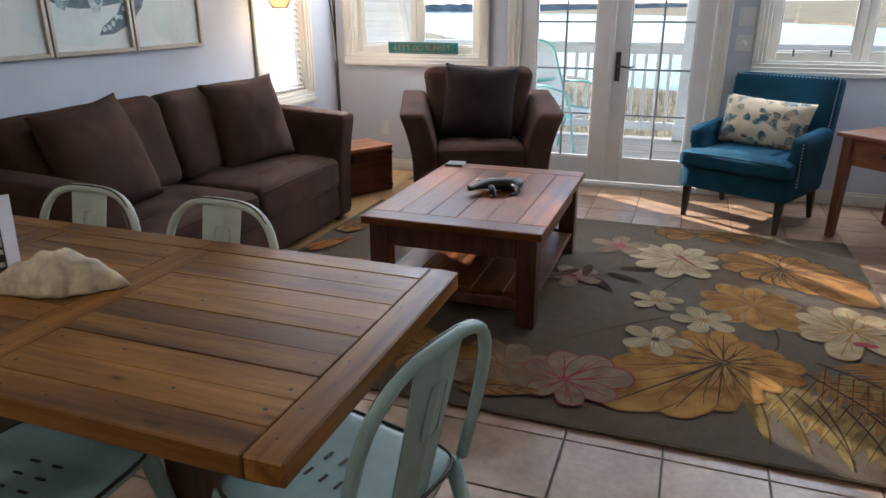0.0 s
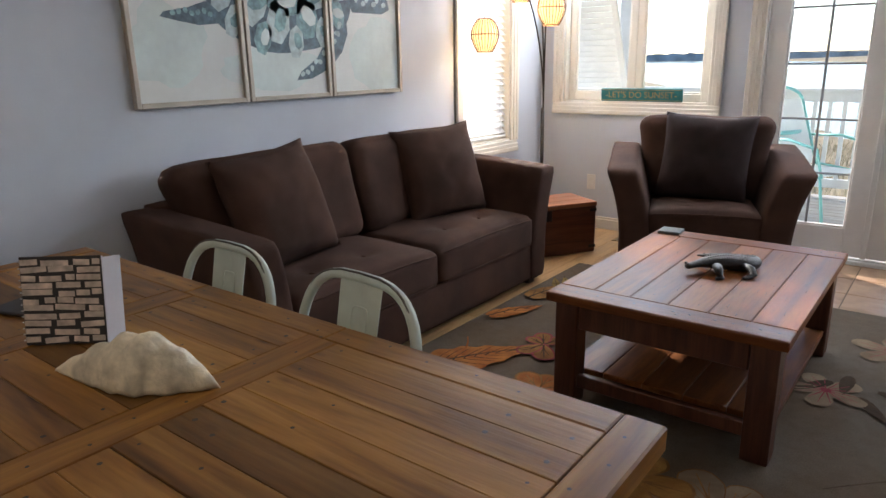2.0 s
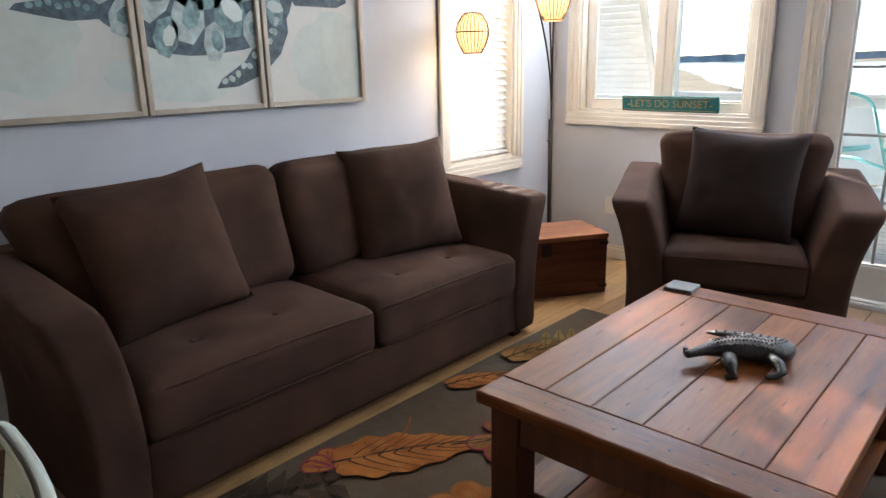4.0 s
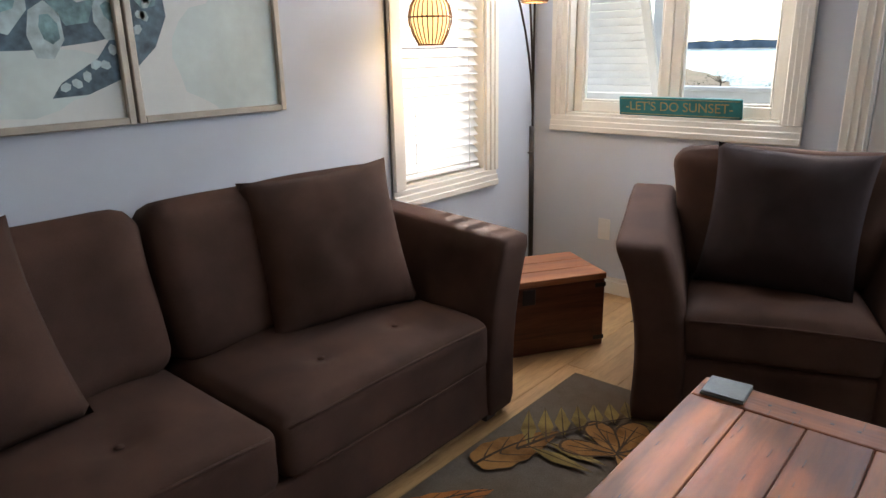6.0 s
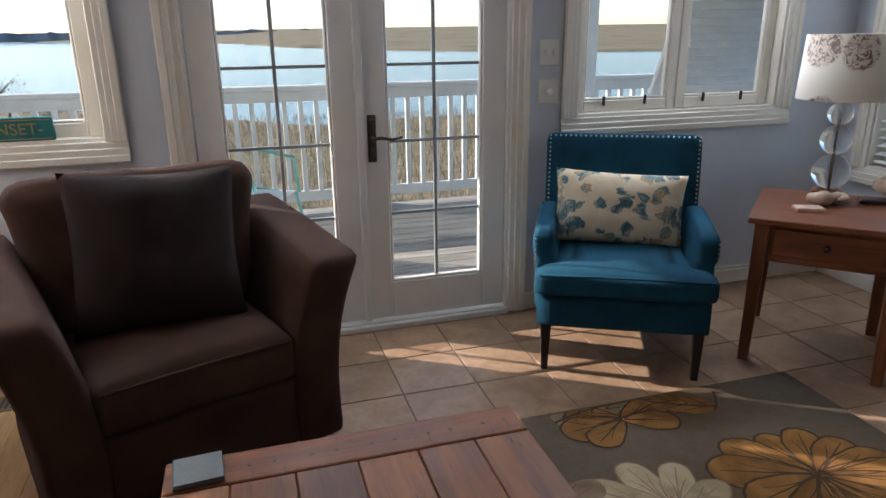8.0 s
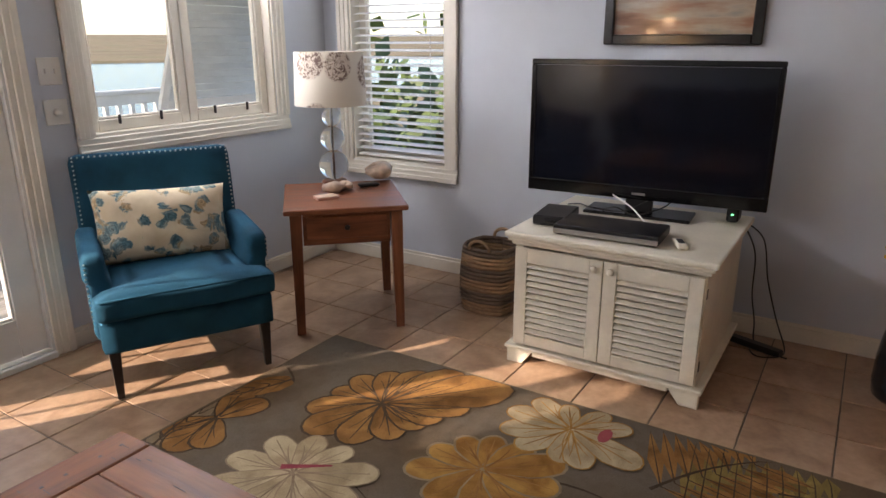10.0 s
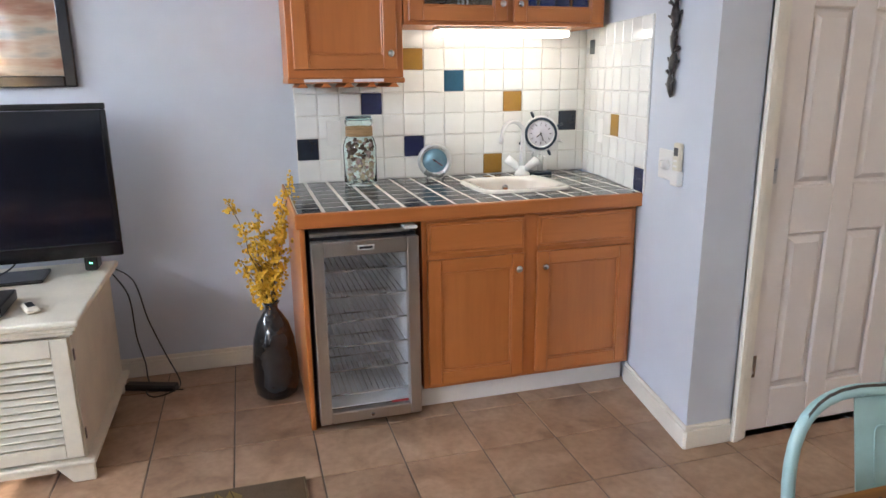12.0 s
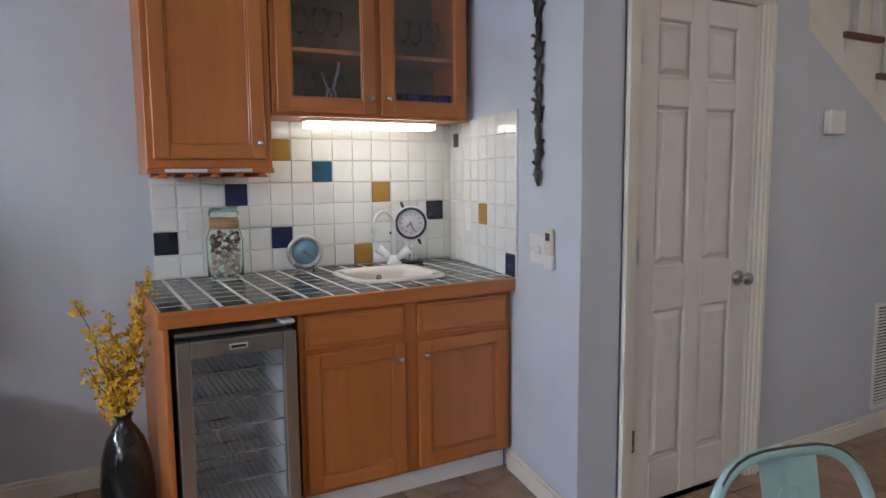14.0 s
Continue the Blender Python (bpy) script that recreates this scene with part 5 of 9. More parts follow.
def paint(outline, mat, lift):
    """A painted shape, cut by the three frames."""
    for pc, p0, p1 in panels:
        bm = bmesh.new()
        vs = [bm.verts.new((XP + 0.0006 + lift, y_, z_)) for y_, z_ in outline]
        bm.faces.new(vs)
        g = bm.verts[:] + bm.edges[:] + bm.faces[:]
        for co, no in (((0, p0, 0), (0, -1, 0)), ((0, p1, 0), (0, 1, 0)), ((0, 0, PZ1 - 0.023), (0, 0, 1)), ((0, 0, PZ0 + 0.023), (0, 0, -1))):
            g = bm.verts[:] + bm.edges[:] + bm.faces[:]
            bmesh.ops.bisect_plane(bm, geom=g, plane_co=co, plane_no=no, clear_outer=True)
        if bm.faces:
            bmesh.ops.recalc_face_normals(bm, faces=bm.faces[:])
            if bm.faces[0].normal.x < 0:
                bmesh.ops.reverse_faces(bm, faces=bm.faces[:])
            part("painted_shape", bm, SH[mat], pc)
        else:
            bm.free()


def blob(cy, cz, ry, rz, n=30, wob=0.04, turn=0.0, seed=0.0):
    o = []
    for i in range(n):
        a = 2 * math.pi * i / n
        k = 1 + wob * noise.noise(Vector((math.cos(a) * 2 + seed, math.sin(a) * 2, seed)))
        u, w = ry * k * math.cos(a), rz * k * math.sin(a)
        o.append((cy + u * math.cos(turn) - w * math.sin(turn), cz + u * math.sin(turn) + w * math.cos(turn)))
    return o


TCY, TCZ = 3.10, 1.57
for cy, cz, ry, rz in ((2.45, 1.35, 0.20, 0.16), (3.75, 1.30, 0.22, 0.2), (3.0, 1.25, 0.3, 0.1)):
    paint(blob(cy, cz, ry, rz, 24, 0.35, 0, cy), "wash", 0.0002)
paint(blob(TCY, TCZ, 0.44, 0.245, 44, 0.03), "slate", 0.0005)
cells = 0
for ring, count, rr_ in ((0, 1, 0.0), (1, 6, 0.42), (2, 11, 0.80)):
    for k in range(count):
        a = 2 * math.pi * (k + 0.25 * ring) / max(count, 1)
        cy, cz = TCY + 0.44 * rr_ * math.cos(a), TCZ + 0.245 * rr_ * math.sin(a)
        s = (0.125, 0.115, 0.082)[ring]
        paint(blob(cy, cz, s * 0.98, s * 0.62, 7, 0.12, a * 0.3, k + ring * 9.0), "pale" if (k + ring) % 3 else "teal", 0.0009)
        paint(blob(cy + 0.01, cz + 0.005, s * 0.5, s * 0.32, 7, 0.25, a, k * 3.0), "teal" if (k + ring) % 3 else "wash", 0.0013)
head_ = [(3.50, 1.60), (3.56, 1.66), (3.66, 1.68), (3.76, 1.655), (3.83, 1.60), (3.84, 1.555), (3.78, 1.53), (3.66, 1.53), (3.55, 1.53)]
paint(head_, "slate", 0.0007)
for k in range(9):
    paint(blob(3.58 + 0.027 * k, 1.60 + 0.025 * math.sin(k * 2.1), 0.015, 0.02, 6, 0.2, k, k), "pale", 0.0012)
flip = [(3.42, 1.52), (3.50, 1.50), (3.505, 1.42), (3.46, 1.33), (3.37, 1.25), (3.24, 1.20), (3.14, 1.195), (3.17, 1.235), (3.28, 1.30), (3.36, 1.40)]
paint(flip, "slate", 0.0007)
for k in range(14):
    q = k / 13
    paint(blob(3.45 - 0.27 * q ** 1.6, 1.47 - 0.255 * q + 0.012 * math.sin(k * 2.6), 0.017, 0.013, 6, 0.2, k, k * 2.0), "pale", 0.0012)
rear = [(2.72, 1.52), (2.66, 1.54), (2.57, 1.51), (2.46, 1.49), (2.44, 1.47), (2.52, 1.455), (2.62, 1.44), (2.72, 1.45)]
paint(rear, "slate", 0.0007)
for k in range(7):
    paint(blob(2.50 + 0.03 * k, 1.487 + 0.006 * (k % 3), 0.014, 0.012, 6, 0.2, k, k), "teal", 0.0012)

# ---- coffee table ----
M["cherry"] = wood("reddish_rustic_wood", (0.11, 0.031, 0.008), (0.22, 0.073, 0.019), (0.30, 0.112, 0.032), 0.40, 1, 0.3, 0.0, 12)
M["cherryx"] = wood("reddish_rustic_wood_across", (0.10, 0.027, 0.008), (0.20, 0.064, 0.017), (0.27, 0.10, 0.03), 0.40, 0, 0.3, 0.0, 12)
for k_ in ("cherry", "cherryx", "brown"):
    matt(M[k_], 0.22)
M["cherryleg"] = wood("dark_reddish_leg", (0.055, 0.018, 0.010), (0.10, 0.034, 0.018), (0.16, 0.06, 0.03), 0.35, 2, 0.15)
CT = thing("coffee_table", "rustic reddish wooden coffee table with a lower shelf", "coffee table", pose(-0.241, 3.482, 0.0155))
CW, CL, CH = 0.405, 0.58, 0.446
part("breadboard_end", bm_box(-CW, CW, -CL, -CL + 0.115, CH - 0.035, CH, 0.006, 2), M["cherryx"], CT)
part("breadboard_end", bm_box(-CW, CW, CL - 0.115, CL, CH - 0.035, CH, 0.006, 2), M["cherryx"], CT)
for k in range(6):
    x0 = -CW + k * 2 * CW / 6
    part("plank", bm_box(x0 + 0.001, x0 + 2 * CW / 6 - 0.001, -CL + 0.1165, CL - 0.1165, CH - 0.034, CH - 0.0005 - 0.0006 * (k % 2), 0.0025), M["cherry"], CT)
bm = bmesh.new()
rnd = random.Random(5)
for k in range(6):
    for sy in (-1, 1):
        for q in (0.3, 0.7):
            x = -CW + (k + q) * 2 * CW / 6
            bm_box(x - 0.004, x + 0.004, sy * (CL - 0.06) - 0.004, sy * (CL - 0.06) + 0.004, CH, CH + 0.0004, bm=bm)
for k in range(70):
    x, y, L = rnd.uniform(-CW + 0.03, CW - 0.03), rnd.uniform(-CL + 0.03, CL - 0.03), rnd.uniform(0.008, 0.04)
    bm_box(x - 0.0008, x + 0.0008, y - L / 2, y + L / 2, CH - 0.0004, CH + 0.0003, bm=bm)
part("wear", bm, M["foot"], CT, "dark pegs and worm scratches", kind="stuff")
for sx in (-1, 1):
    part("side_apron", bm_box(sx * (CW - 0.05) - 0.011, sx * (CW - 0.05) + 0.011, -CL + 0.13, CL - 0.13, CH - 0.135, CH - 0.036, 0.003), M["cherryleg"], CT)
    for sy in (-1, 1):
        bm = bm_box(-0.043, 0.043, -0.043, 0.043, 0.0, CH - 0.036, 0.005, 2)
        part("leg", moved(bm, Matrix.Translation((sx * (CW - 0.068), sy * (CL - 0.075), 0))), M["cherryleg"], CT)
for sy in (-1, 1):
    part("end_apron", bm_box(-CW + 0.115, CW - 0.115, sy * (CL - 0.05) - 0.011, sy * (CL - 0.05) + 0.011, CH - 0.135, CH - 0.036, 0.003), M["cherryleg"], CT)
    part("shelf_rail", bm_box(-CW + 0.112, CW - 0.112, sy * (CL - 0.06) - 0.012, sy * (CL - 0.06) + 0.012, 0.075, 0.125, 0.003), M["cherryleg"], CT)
for k in range(5):
    w = (2 * CW - 0.07) / 5
    part("shelf_plank", bm_box(-CW + 0.035 + k * w + 0.001, -CW + 0.035 + (k + 1) * w - 0.001, -CL + 0.122, CL - 0.122, 0.10, 0.124, 0.003), M["cherry"], CT)
TZ_ = 0.0155 + CH
M["remote"] = surface("slate_coaster", (0.10, 0.11, 0.105), 0.6, fine=80, var=0.2)
co = thing("coaster_stack", "square stone coaster lying on the coffee table corner", "coaster", pose(-0.575, 4.005, TZ_ + 0.0008, 0, 0, 4))
part("lower_coaster", bm_box(-0.052, 0.052, -0.05, 0.05, 0, 0.007, 0.002), M["remote"], co)
part("upper_coaster", bm_box(-0.05, 0.052, -0.05, 0.05, 0.0072, 0.012, 0.002), M["remote"], co)

# carved alligator on the table, one plain shape
M["gator"] = surface("black_resin", (0.018, 0.017, 0.016), 0.42, fine=150, coarse=30, var=0.3, bump=0.7)
spine, girth = [], []
for i in range(40):
    q = i / 39
    if q < 0.60:                       # snout to hips
        u = q / 0.60
        spine.append((-0.165 + 0.27 * u, 0.035 * math.sin(u * 2.6) - 0.01, 0.044 + 0.010 * math.sin(u * math.pi)))
        girth.append(0.016 + 0.006 * u / 0.25 if u < 0.25 else 0.024 + 0.024 * math.sin(min(1.0, (u - 0.25) / 0.65) * math.pi * 0.62))
    else:                              # tail curled round behind the body
        u = (q - 0.60) / 0.40
        a = u * 2.6
        spine.append((0.105 + 0.075 * math.sin(a) - 0.30 * max(0.0, u - 0.40), 0.012 + 0.092 * (1 - math.cos(a)), 0.046 - 0.020 * u))
        girth.append(0.042 * (1 - u) ** 0.75 + 0.006)
bm = bm_tube(spine, girth, 16)
for v_ in bm.verts:
    v_.co.z = max(0.003, v_.co.z)
for i in (0, 1, 2, 3, 4):
    for s_ in (-1, 1):
        if i in (0, 4):
            e = bmesh.new()
            bmesh.ops.create_icosphere(e, subdivisions=2, radius=0.0085)
            join(bm, e, Matrix.Translation((spine[i * 2][0], spine[i * 2][1] + s_ * 0.011, spine[i * 2][2] + 0.018)))
for x_, side_, fwd in ((-0.035, -1, -1), (-0.045, 1, -1), (0.085, -1, 1), (0.075, 1, 1)):
    join(bm, bm_tube([(x_, side_ * 0.022, 0.046), (x_ + 0.012 * fwd, side_ * 0.066, 0.044), (x_ + 0.016 * fwd, side_ * 0.086, 0.020), (x_ - 0.008, side_ * 0.094, 0.008), (x_ - 0.036, side_ * 0.100, 0.006)], [0.022, 0.020, 0.015, 0.013, 0.009], 10))
for i in range(9, 39):
    p, r = spine[i], girth[i]
    n_ = Vector((spine[min(i + 1, 39)][0] - spine[i - 1][0], spine[min(i + 1, 39)][1] - spine[i - 1][1], 0)).normalized()
    for w_ in ((-0.62, -0.22, 0.22, 0.62) if i < 24 else (-0.16, 0.16)):
        sp = bmesh.new()
        bmesh.ops.create_cone(sp, cap_ends=True, segments=6, radius1=0.0062, radius2=0.0018, depth=0.009)
        join(bm, sp, Matrix.Translation((p[0] - n_.y * w_ * r, p[1] + n_.x * w_ * r, p[2] + r * math.sqrt(1 - w_ * w_) + 0.001)))
bmesh.ops.scale(bm, vec=(0.86, 0.98, 0.64), verts=bm.verts)
solid("alligator_figurine", bm, M["gator"], "black carved alligator figurine curled on the coffee table", "figurine", m=pose(-0.195, 3.492, TZ_ + 0.001, 0, 0, 38))

# ---- dining table ----
M["din"] = wood("reclaimed_pine_plank", (0.125, 0.052, 0.011), (0.315, 0.148, 0.034), (0.48, 0.255, 0.070), 0.40, 0, 0.68, 0.0, 11, 0.3, True)
M["diny"] = wood("reclaimed_pine_cross_plank", (0.12, 0.047, 0.010), (0.27, 0.122, 0.026), (0.40, 0.205, 0.052), 0.42, 1, 0.45, 0.0, 11, 0.3, True)
matt(M["din"], 0.26)
matt(M["diny"], 0.26)
M["dinleg"] = wood("dark_pine_leg", (0.04, 0.02, 0.01), (0.075, 0.04, 0.018), (0.11, 0.06, 0.028), 0.5, 2)
DT = thing("dining_table", "reclaimed pine plank dining table with pegged boards", "dining table")
X0, X1, Y0, Y1, ZT = -1.70, 0.180, 1.015, 1.792, 0.722
EB = 0.072
cuts = (X0 + EB, -1.075, -0.990, -0.565, -0.480, X1 - EB)
for a, q in ((X0, X0 + EB), (X1 - EB, X1)):
    part("end_board", bm_box(a + 0.0008, q - 0.0008, Y0, Y1, ZT - 0.045, ZT, 0.004), M["diny"], DT)
for a, q in ((cuts[1], cuts[2]), (cuts[3], cuts[4])):
    part("cross_board", bm_box(a + 0.0008, q - 0.0008, Y0 + EB + 0.001, Y1 - EB - 0.001, ZT - 0.04, ZT - 0.0006, 0.0025), M["diny"], DT)
for s0, s1 in ((cuts[0], -1.032), (-1.032, -0.522), (-0.522, cuts[5])):
    for y0, y1 in ((Y0, Y0 + EB), (Y1 - EB, Y1)):
        part("edge_board", bm_box(s0 + 0.0008, s1 - 0.0008, y0, y1, ZT - 0.045, ZT - 0.0004, 0.003), M["din"], DT)
holes = bmesh.new()
rnd = random.Random(9)
NP = 8
for s0, s1 in ((cuts[0], cuts[1]), (cuts[2], cuts[3]), (cuts[4], cuts[5])):
    w = (Y1 - Y0 - 2 * EB) / NP
    for k in range(NP):
        y0 = Y0 + EB + k * w
        dz = rnd.uniform(0.0, 0.0016)
        part("plank", bm_box(s0 + 0.0009, s1 - 0.0009, y0 + 0.0008, y0 + w - 0.0008, ZT - 0.04, ZT - dz, 0.0013), M["din"], DT)
        for x in (s0 + 0.03, s1 - 0.03, rnd.uniform(s0 + 0.1, s1 - 0.1)):
            hx, hy = x + rnd.uniform(-0.008, 0.008), y0 + w * rnd.uniform(0.3, 0.7)
            c_ = bmesh.new()
            bmesh.ops.create_circle(c_, cap_ends=True, segments=7, radius=rnd.uniform(0.0032, 0.0052))
            join(holes, c_, Matrix.Translation((hx, hy, ZT + 0.0004)))
for x in [X0 + EB / 2, X1 - EB / 2, -1.032, -0.522]:
    for k in range(9):
        c_ = bmesh.new()
        bmesh.ops.create_circle(c_, cap_ends=True, segments=7, radius=0.0034)
        join(holes, c_, Matrix.Translation((x + rnd.uniform(-0.02, 0.02), Y0 + 0.05 + k * 0.082, ZT + 0.0004)))
for k in range(16):
    for y in (Y0 + EB / 2, Y1 - EB / 2):
        c_ = bmesh.new()
        bmesh.ops.create_circle(c_, cap_ends=True, segments=7, radius=0.0034)
        join(holes, c_, Matrix.Translation((X0 + 0.12 + k * 0.1 + rnd.uniform(-0.02, 0.02), y + rnd.uniform(-0.015, 0.015), ZT + 0.0004)))
part("nail_holes", holes, M["foot"], DT, "small dark nail holes", kind="stuff")
part("under_frame", bm_box(X0 + 0.06, X1 - 0.06, Y0 + 0.06, Y1 - 0.06, ZT - 0.105, ZT - 0.046, 0.004), M["dinleg"], DT)
for x in (X0 + 0.42, X1 - 0.46):
    part("pedestal", bm_box(x - 0.06, x + 0.06, (Y0 + Y1) / 2 - 0.10, (Y0 + Y1) / 2 + 0.10, 0.08, ZT - 0.106, 0.008, 2), M["dinleg"], DT)
    part("pedestal_foot", bm_box(x - 0.07, x + 0.07, Y0 + 0.03, Y1 - 0.03, 0.0, 0.079, 0.01, 2), M["dinleg"], DT)

# ---- metal chairs ----
M["mint"] = surface("distressed_mint_enamel", (0.36, 0.54, 0.52), 0.38, fine=30, coarse=8, var=0.12, bump=0.05)
M["white_mint"] = surface("worn_pale_green_enamel", (0.56, 0.64, 0.57), 0.4, fine=30, coarse=8, var=0.12, bump=0.05)
M["worn"] = surface("bare_dark_edge", (0.10, 0.09, 0.075), 0.5, 0.6, var=0.3)


def metal_chair(m, mat, label):
    """A pressed-metal cafe chair: seat pan, arched tube back with a stamped splat, splayed legs."""
    ob = thing("metal_chair", label, "chair", m, "metal chairs at the dining table")
    bm = bm_soft(-0.185, 0.185, -0.19, 0.18, 0.430, 0.452, 0.010, 0.0, 10, 0.0)
    for v_ in bm.verts:
        u, w = v_.co.x / 0.185, v_.co.y / 0.19
        if abs(u) > 0.6 and abs(w) > 0.6:
            k = 1 - 0.10 * ((abs(u) - 0.6) * (abs(w) - 0.6)) / 0.16
            v_.co.x *= k
            v_.co.y *= k
        v_.co.z -= 0.008 * max(0, 1 - (u * u + w * w))
    seat = part("seat", bm, M[mat], ob)
    rim = [(0.186 * math.copysign(abs(math.cos(a)) ** 0.35, math.cos(a)) * 0.985, 0.185 * math.copysign(abs(math.sin(a)) ** 0.35, math.sin(a)) - 0.004, 0.449) for a in (2 * math.pi * k / 40 for k in range(41))]
    part("seat_rim", bm_tube(rim, 0.0045, 6), M["worn"], seat, "worn dark edge of the seat")
    for r_ in range(3):
        for c_ in range(2):
            part("seat_slot", bm_box(-0.03 + c_ * 0.06 - 0.012, -0.03 + c_ * 0.06 + 0.012, -0.06 + r_ * 0.04 - 0.003, -0.06 + r_ * 0.04 + 0.003, 0.4455, 0.4475), M["worn"], seat)
    pts = []
    for k in range(25):
        a = math.pi * k / 24
        ct, stt = math.cos(a), math.sin(a)
        x = 0.224 * math.copysign(abs(ct) ** 0.62, ct) * (1.0 - 0.14 * (1 - stt))
        z = 0.44 + 0.365 * stt ** 0.66
        pts.append((x, 0.165 + 0.085 * (z - 0.44) / 0.4, z))
    part("back_hoop", bm_tube(pts, 0.0125, 10), M[mat], ob, "bent tube back with worn edges")
    wear = [(p[0] * 0.995, p[1] - 0.006, p[2] + 0.0105) for p in pts[6:19]]
    part("worn_edge", bm_tube(wear, 0.0035, 5), M["worn"], ob)
    sp = bmesh.new()
    grid = []
    for i in range(8):
        z = 0.445 + 0.350 * i / 7
        w = 0.062 + 0.006 * i / 7
        grid.append([sp.verts.new((w * s, 0.165 + 0.085 * (z - 0.44) / 0.4 + 0.010 * (1 - abs(s)), z)) for s in (-1, -0.5, 0, 0.5, 1)])
    for g, h in zip(grid, grid[1:]):
        for k in range(4):
            sp.faces.new((g[k], g[k + 1], h[k + 1], h[k]))
    r_ = bmesh.ops.extrude_face_region(sp, geom=sp.faces[:])
    bmesh.ops.translate(sp, vec=(0, 0.003, 0), verts=[e for e in r_["geom"] if isinstance(e, bmesh.types.BMVert)])
    bmesh.ops.recalc_face_normals(sp, faces=sp.faces[:])
    splat = part("splat", sp, M[mat], ob)
    for yo in (0.0, 0.0235):
        em = []
        for k in range(33):
            a = 2 * math.pi * k / 32
            z = 0.675 + 0.06 * math.copysign(abs(math.sin(a)) ** 0.35, math.sin(a))
            x = 0.026 * math.copysign(abs(math.cos(a)) ** 0.4, math.cos(a))
            em.append((x, 0.1615 + 0.085 * (z - 0.44) / 0.4 + (0.0085 if yo == 0 else 0.017), z))
        part("stamped_panel", bm_tube(em, 0.0018, 5), M[mat], splat)
    for sx in (-1, 1):
        for sy in (-1, 1):
            bm = bm_tube([(sx * 0.165, sy * 0.16, 0.44), (sx * 0.19, sy * 0.195, 0.22), (sx * 0.215, sy * 0.225, 0.004)], [0.02, 0.017, 0.013], 6)
            leg = part("leg", bm, M[mat], ob)
            part("rubber_foot", bm_tube([(sx * 0.2135, sy * 0.2235, 0.016), (sx * 0.215, sy * 0.225, 0.0005)], 0.015, 8), M["black"], leg)
    for sx in (-1, 1):
        part("stretcher", bm_tube([(sx * 0.182, -0.18, 0.28), (sx * 0.182, 0.18, 0.28)], 0.006, 6), M[mat], ob)
    return ob


metal_chair(pose(-1.048, 1.635, 0), "white_mint", "worn pale green metal cafe chair tucked under the dining table")
metal_chair(pose(-0.575, 1.640, 0, 0, 0, -3), "white_mint", "worn pale green metal cafe chair tucked under the dining table")
metal_chair(pose(0.085, 1.335, 0, 0, 0, -104), "mint", "distressed mint metal cafe chair at the table's end")
metal_chair(pose(-0.50, 1.10, 0, 0, 0, 180), "mint", "distressed mint metal cafe chair pushed under the table")

# giant clam shell and book stand on the table
M["shell"] = surface("bleached_shell", (0.72, 0.64, 0.48), 0.75, fine=70, coarse=22, var=0.28, bump=0.9)
bm = bmesh.new()
rows = []
NU, NV = 97, 25
for i in range(NU):
    u = -1 + 2 * i / (NU - 1)
    row = []
    lip = 0.5 + 0.35 * math.cos(6.0 * math.pi * (u + 0.10)) + 0.15 * math.cos(17 * u + 1)
    crest = max(0.0, 1 - abs(u - 0.14 * (1 - u * u)) ** 1.35) ** 0.80
    for j in range(NV):
        a = math.pi * j / (NV - 1)
        up_ = math.sin(a)
        fold = 1 + (0.15 * (lip - 0.5)) * up_ ** 1.6 * (1 - 0.6 * abs(u) ** 3) + 0.05 * noise.noise(Vector((u * 9, a * 4, 1)))
        x = 0.162 * u * (1 + 0.08 * up_) + 0.012 * (lip - 0.5) * math.cos(a)
        y = -0.060 * math.cos(a) * crest * (1 + 0.16 * (lip - 0.5))
        row.append(bm.verts.new((x, y, max(0.0, 0.094 * up_ * crest * fold))))
    rows.append(row)
for a, q in zip(rows, rows[1:]):
    for k in range(NV - 1):
        bm.faces.new((a[k], q[k], q[k + 1], a[k + 1]))
for a, q in zip(rows, rows[1:]):
    bm.faces.new((a[0], a[NV - 1], q[NV - 1], q[0]))
bmesh.ops.remove_doubles(bm, verts=bm.verts, dist=0.0004)
bmesh.ops.recalc_face_normals(bm, faces=bm.faces[:])
for f in bm.faces:
    f.smooth = True
solid("clam_shell", bm, M["shell"], "large bleached ribbed clam shell on the dining table", "shell", m=pose(-0.660, 1.385, ZT + 0.0015, 0, 0, 24))
M["tan_paper"] = surface("photo_planks", (0.60, 0.50, 0.42), 0.55, fine=40, coarse=20, var=0.35)
M["dk"] = surface("print_black", (0.02, 0.016, 0.014), 0.5, var=0.2)
M["cardw"] = surface("white_card", (0.72, 0.70, 0.74), 0.6, var=0.05)
bk = thing("guest_book", "standing booklet with a dark printed brick-pattern cover", "book", pose(-0.935, 1.390, ZT + 0.001, -9, 0, 40) @ Matrix.Diagonal((0.78, 0.78, 0.78, 1)))
part("cover", bm_box(-0.105, 0.105, -0.004, 0.0, 0.0, 0.235, 0.001), M["dk"], bk)
part("pages", bm_box(-0.103, 0.103, 0.0005, 0.012, 0.002, 0.232), M["cardw"], bk)
part("side_flap", moved(bm_box(0.0, 0.055, -0.002, 0.0, 0.0, 0.23), pose(0.106, -0.002, 0, 0, 0, 62)), M["cardw"], bk, "white folded side of the booklet")
rnd = random.Random(3)
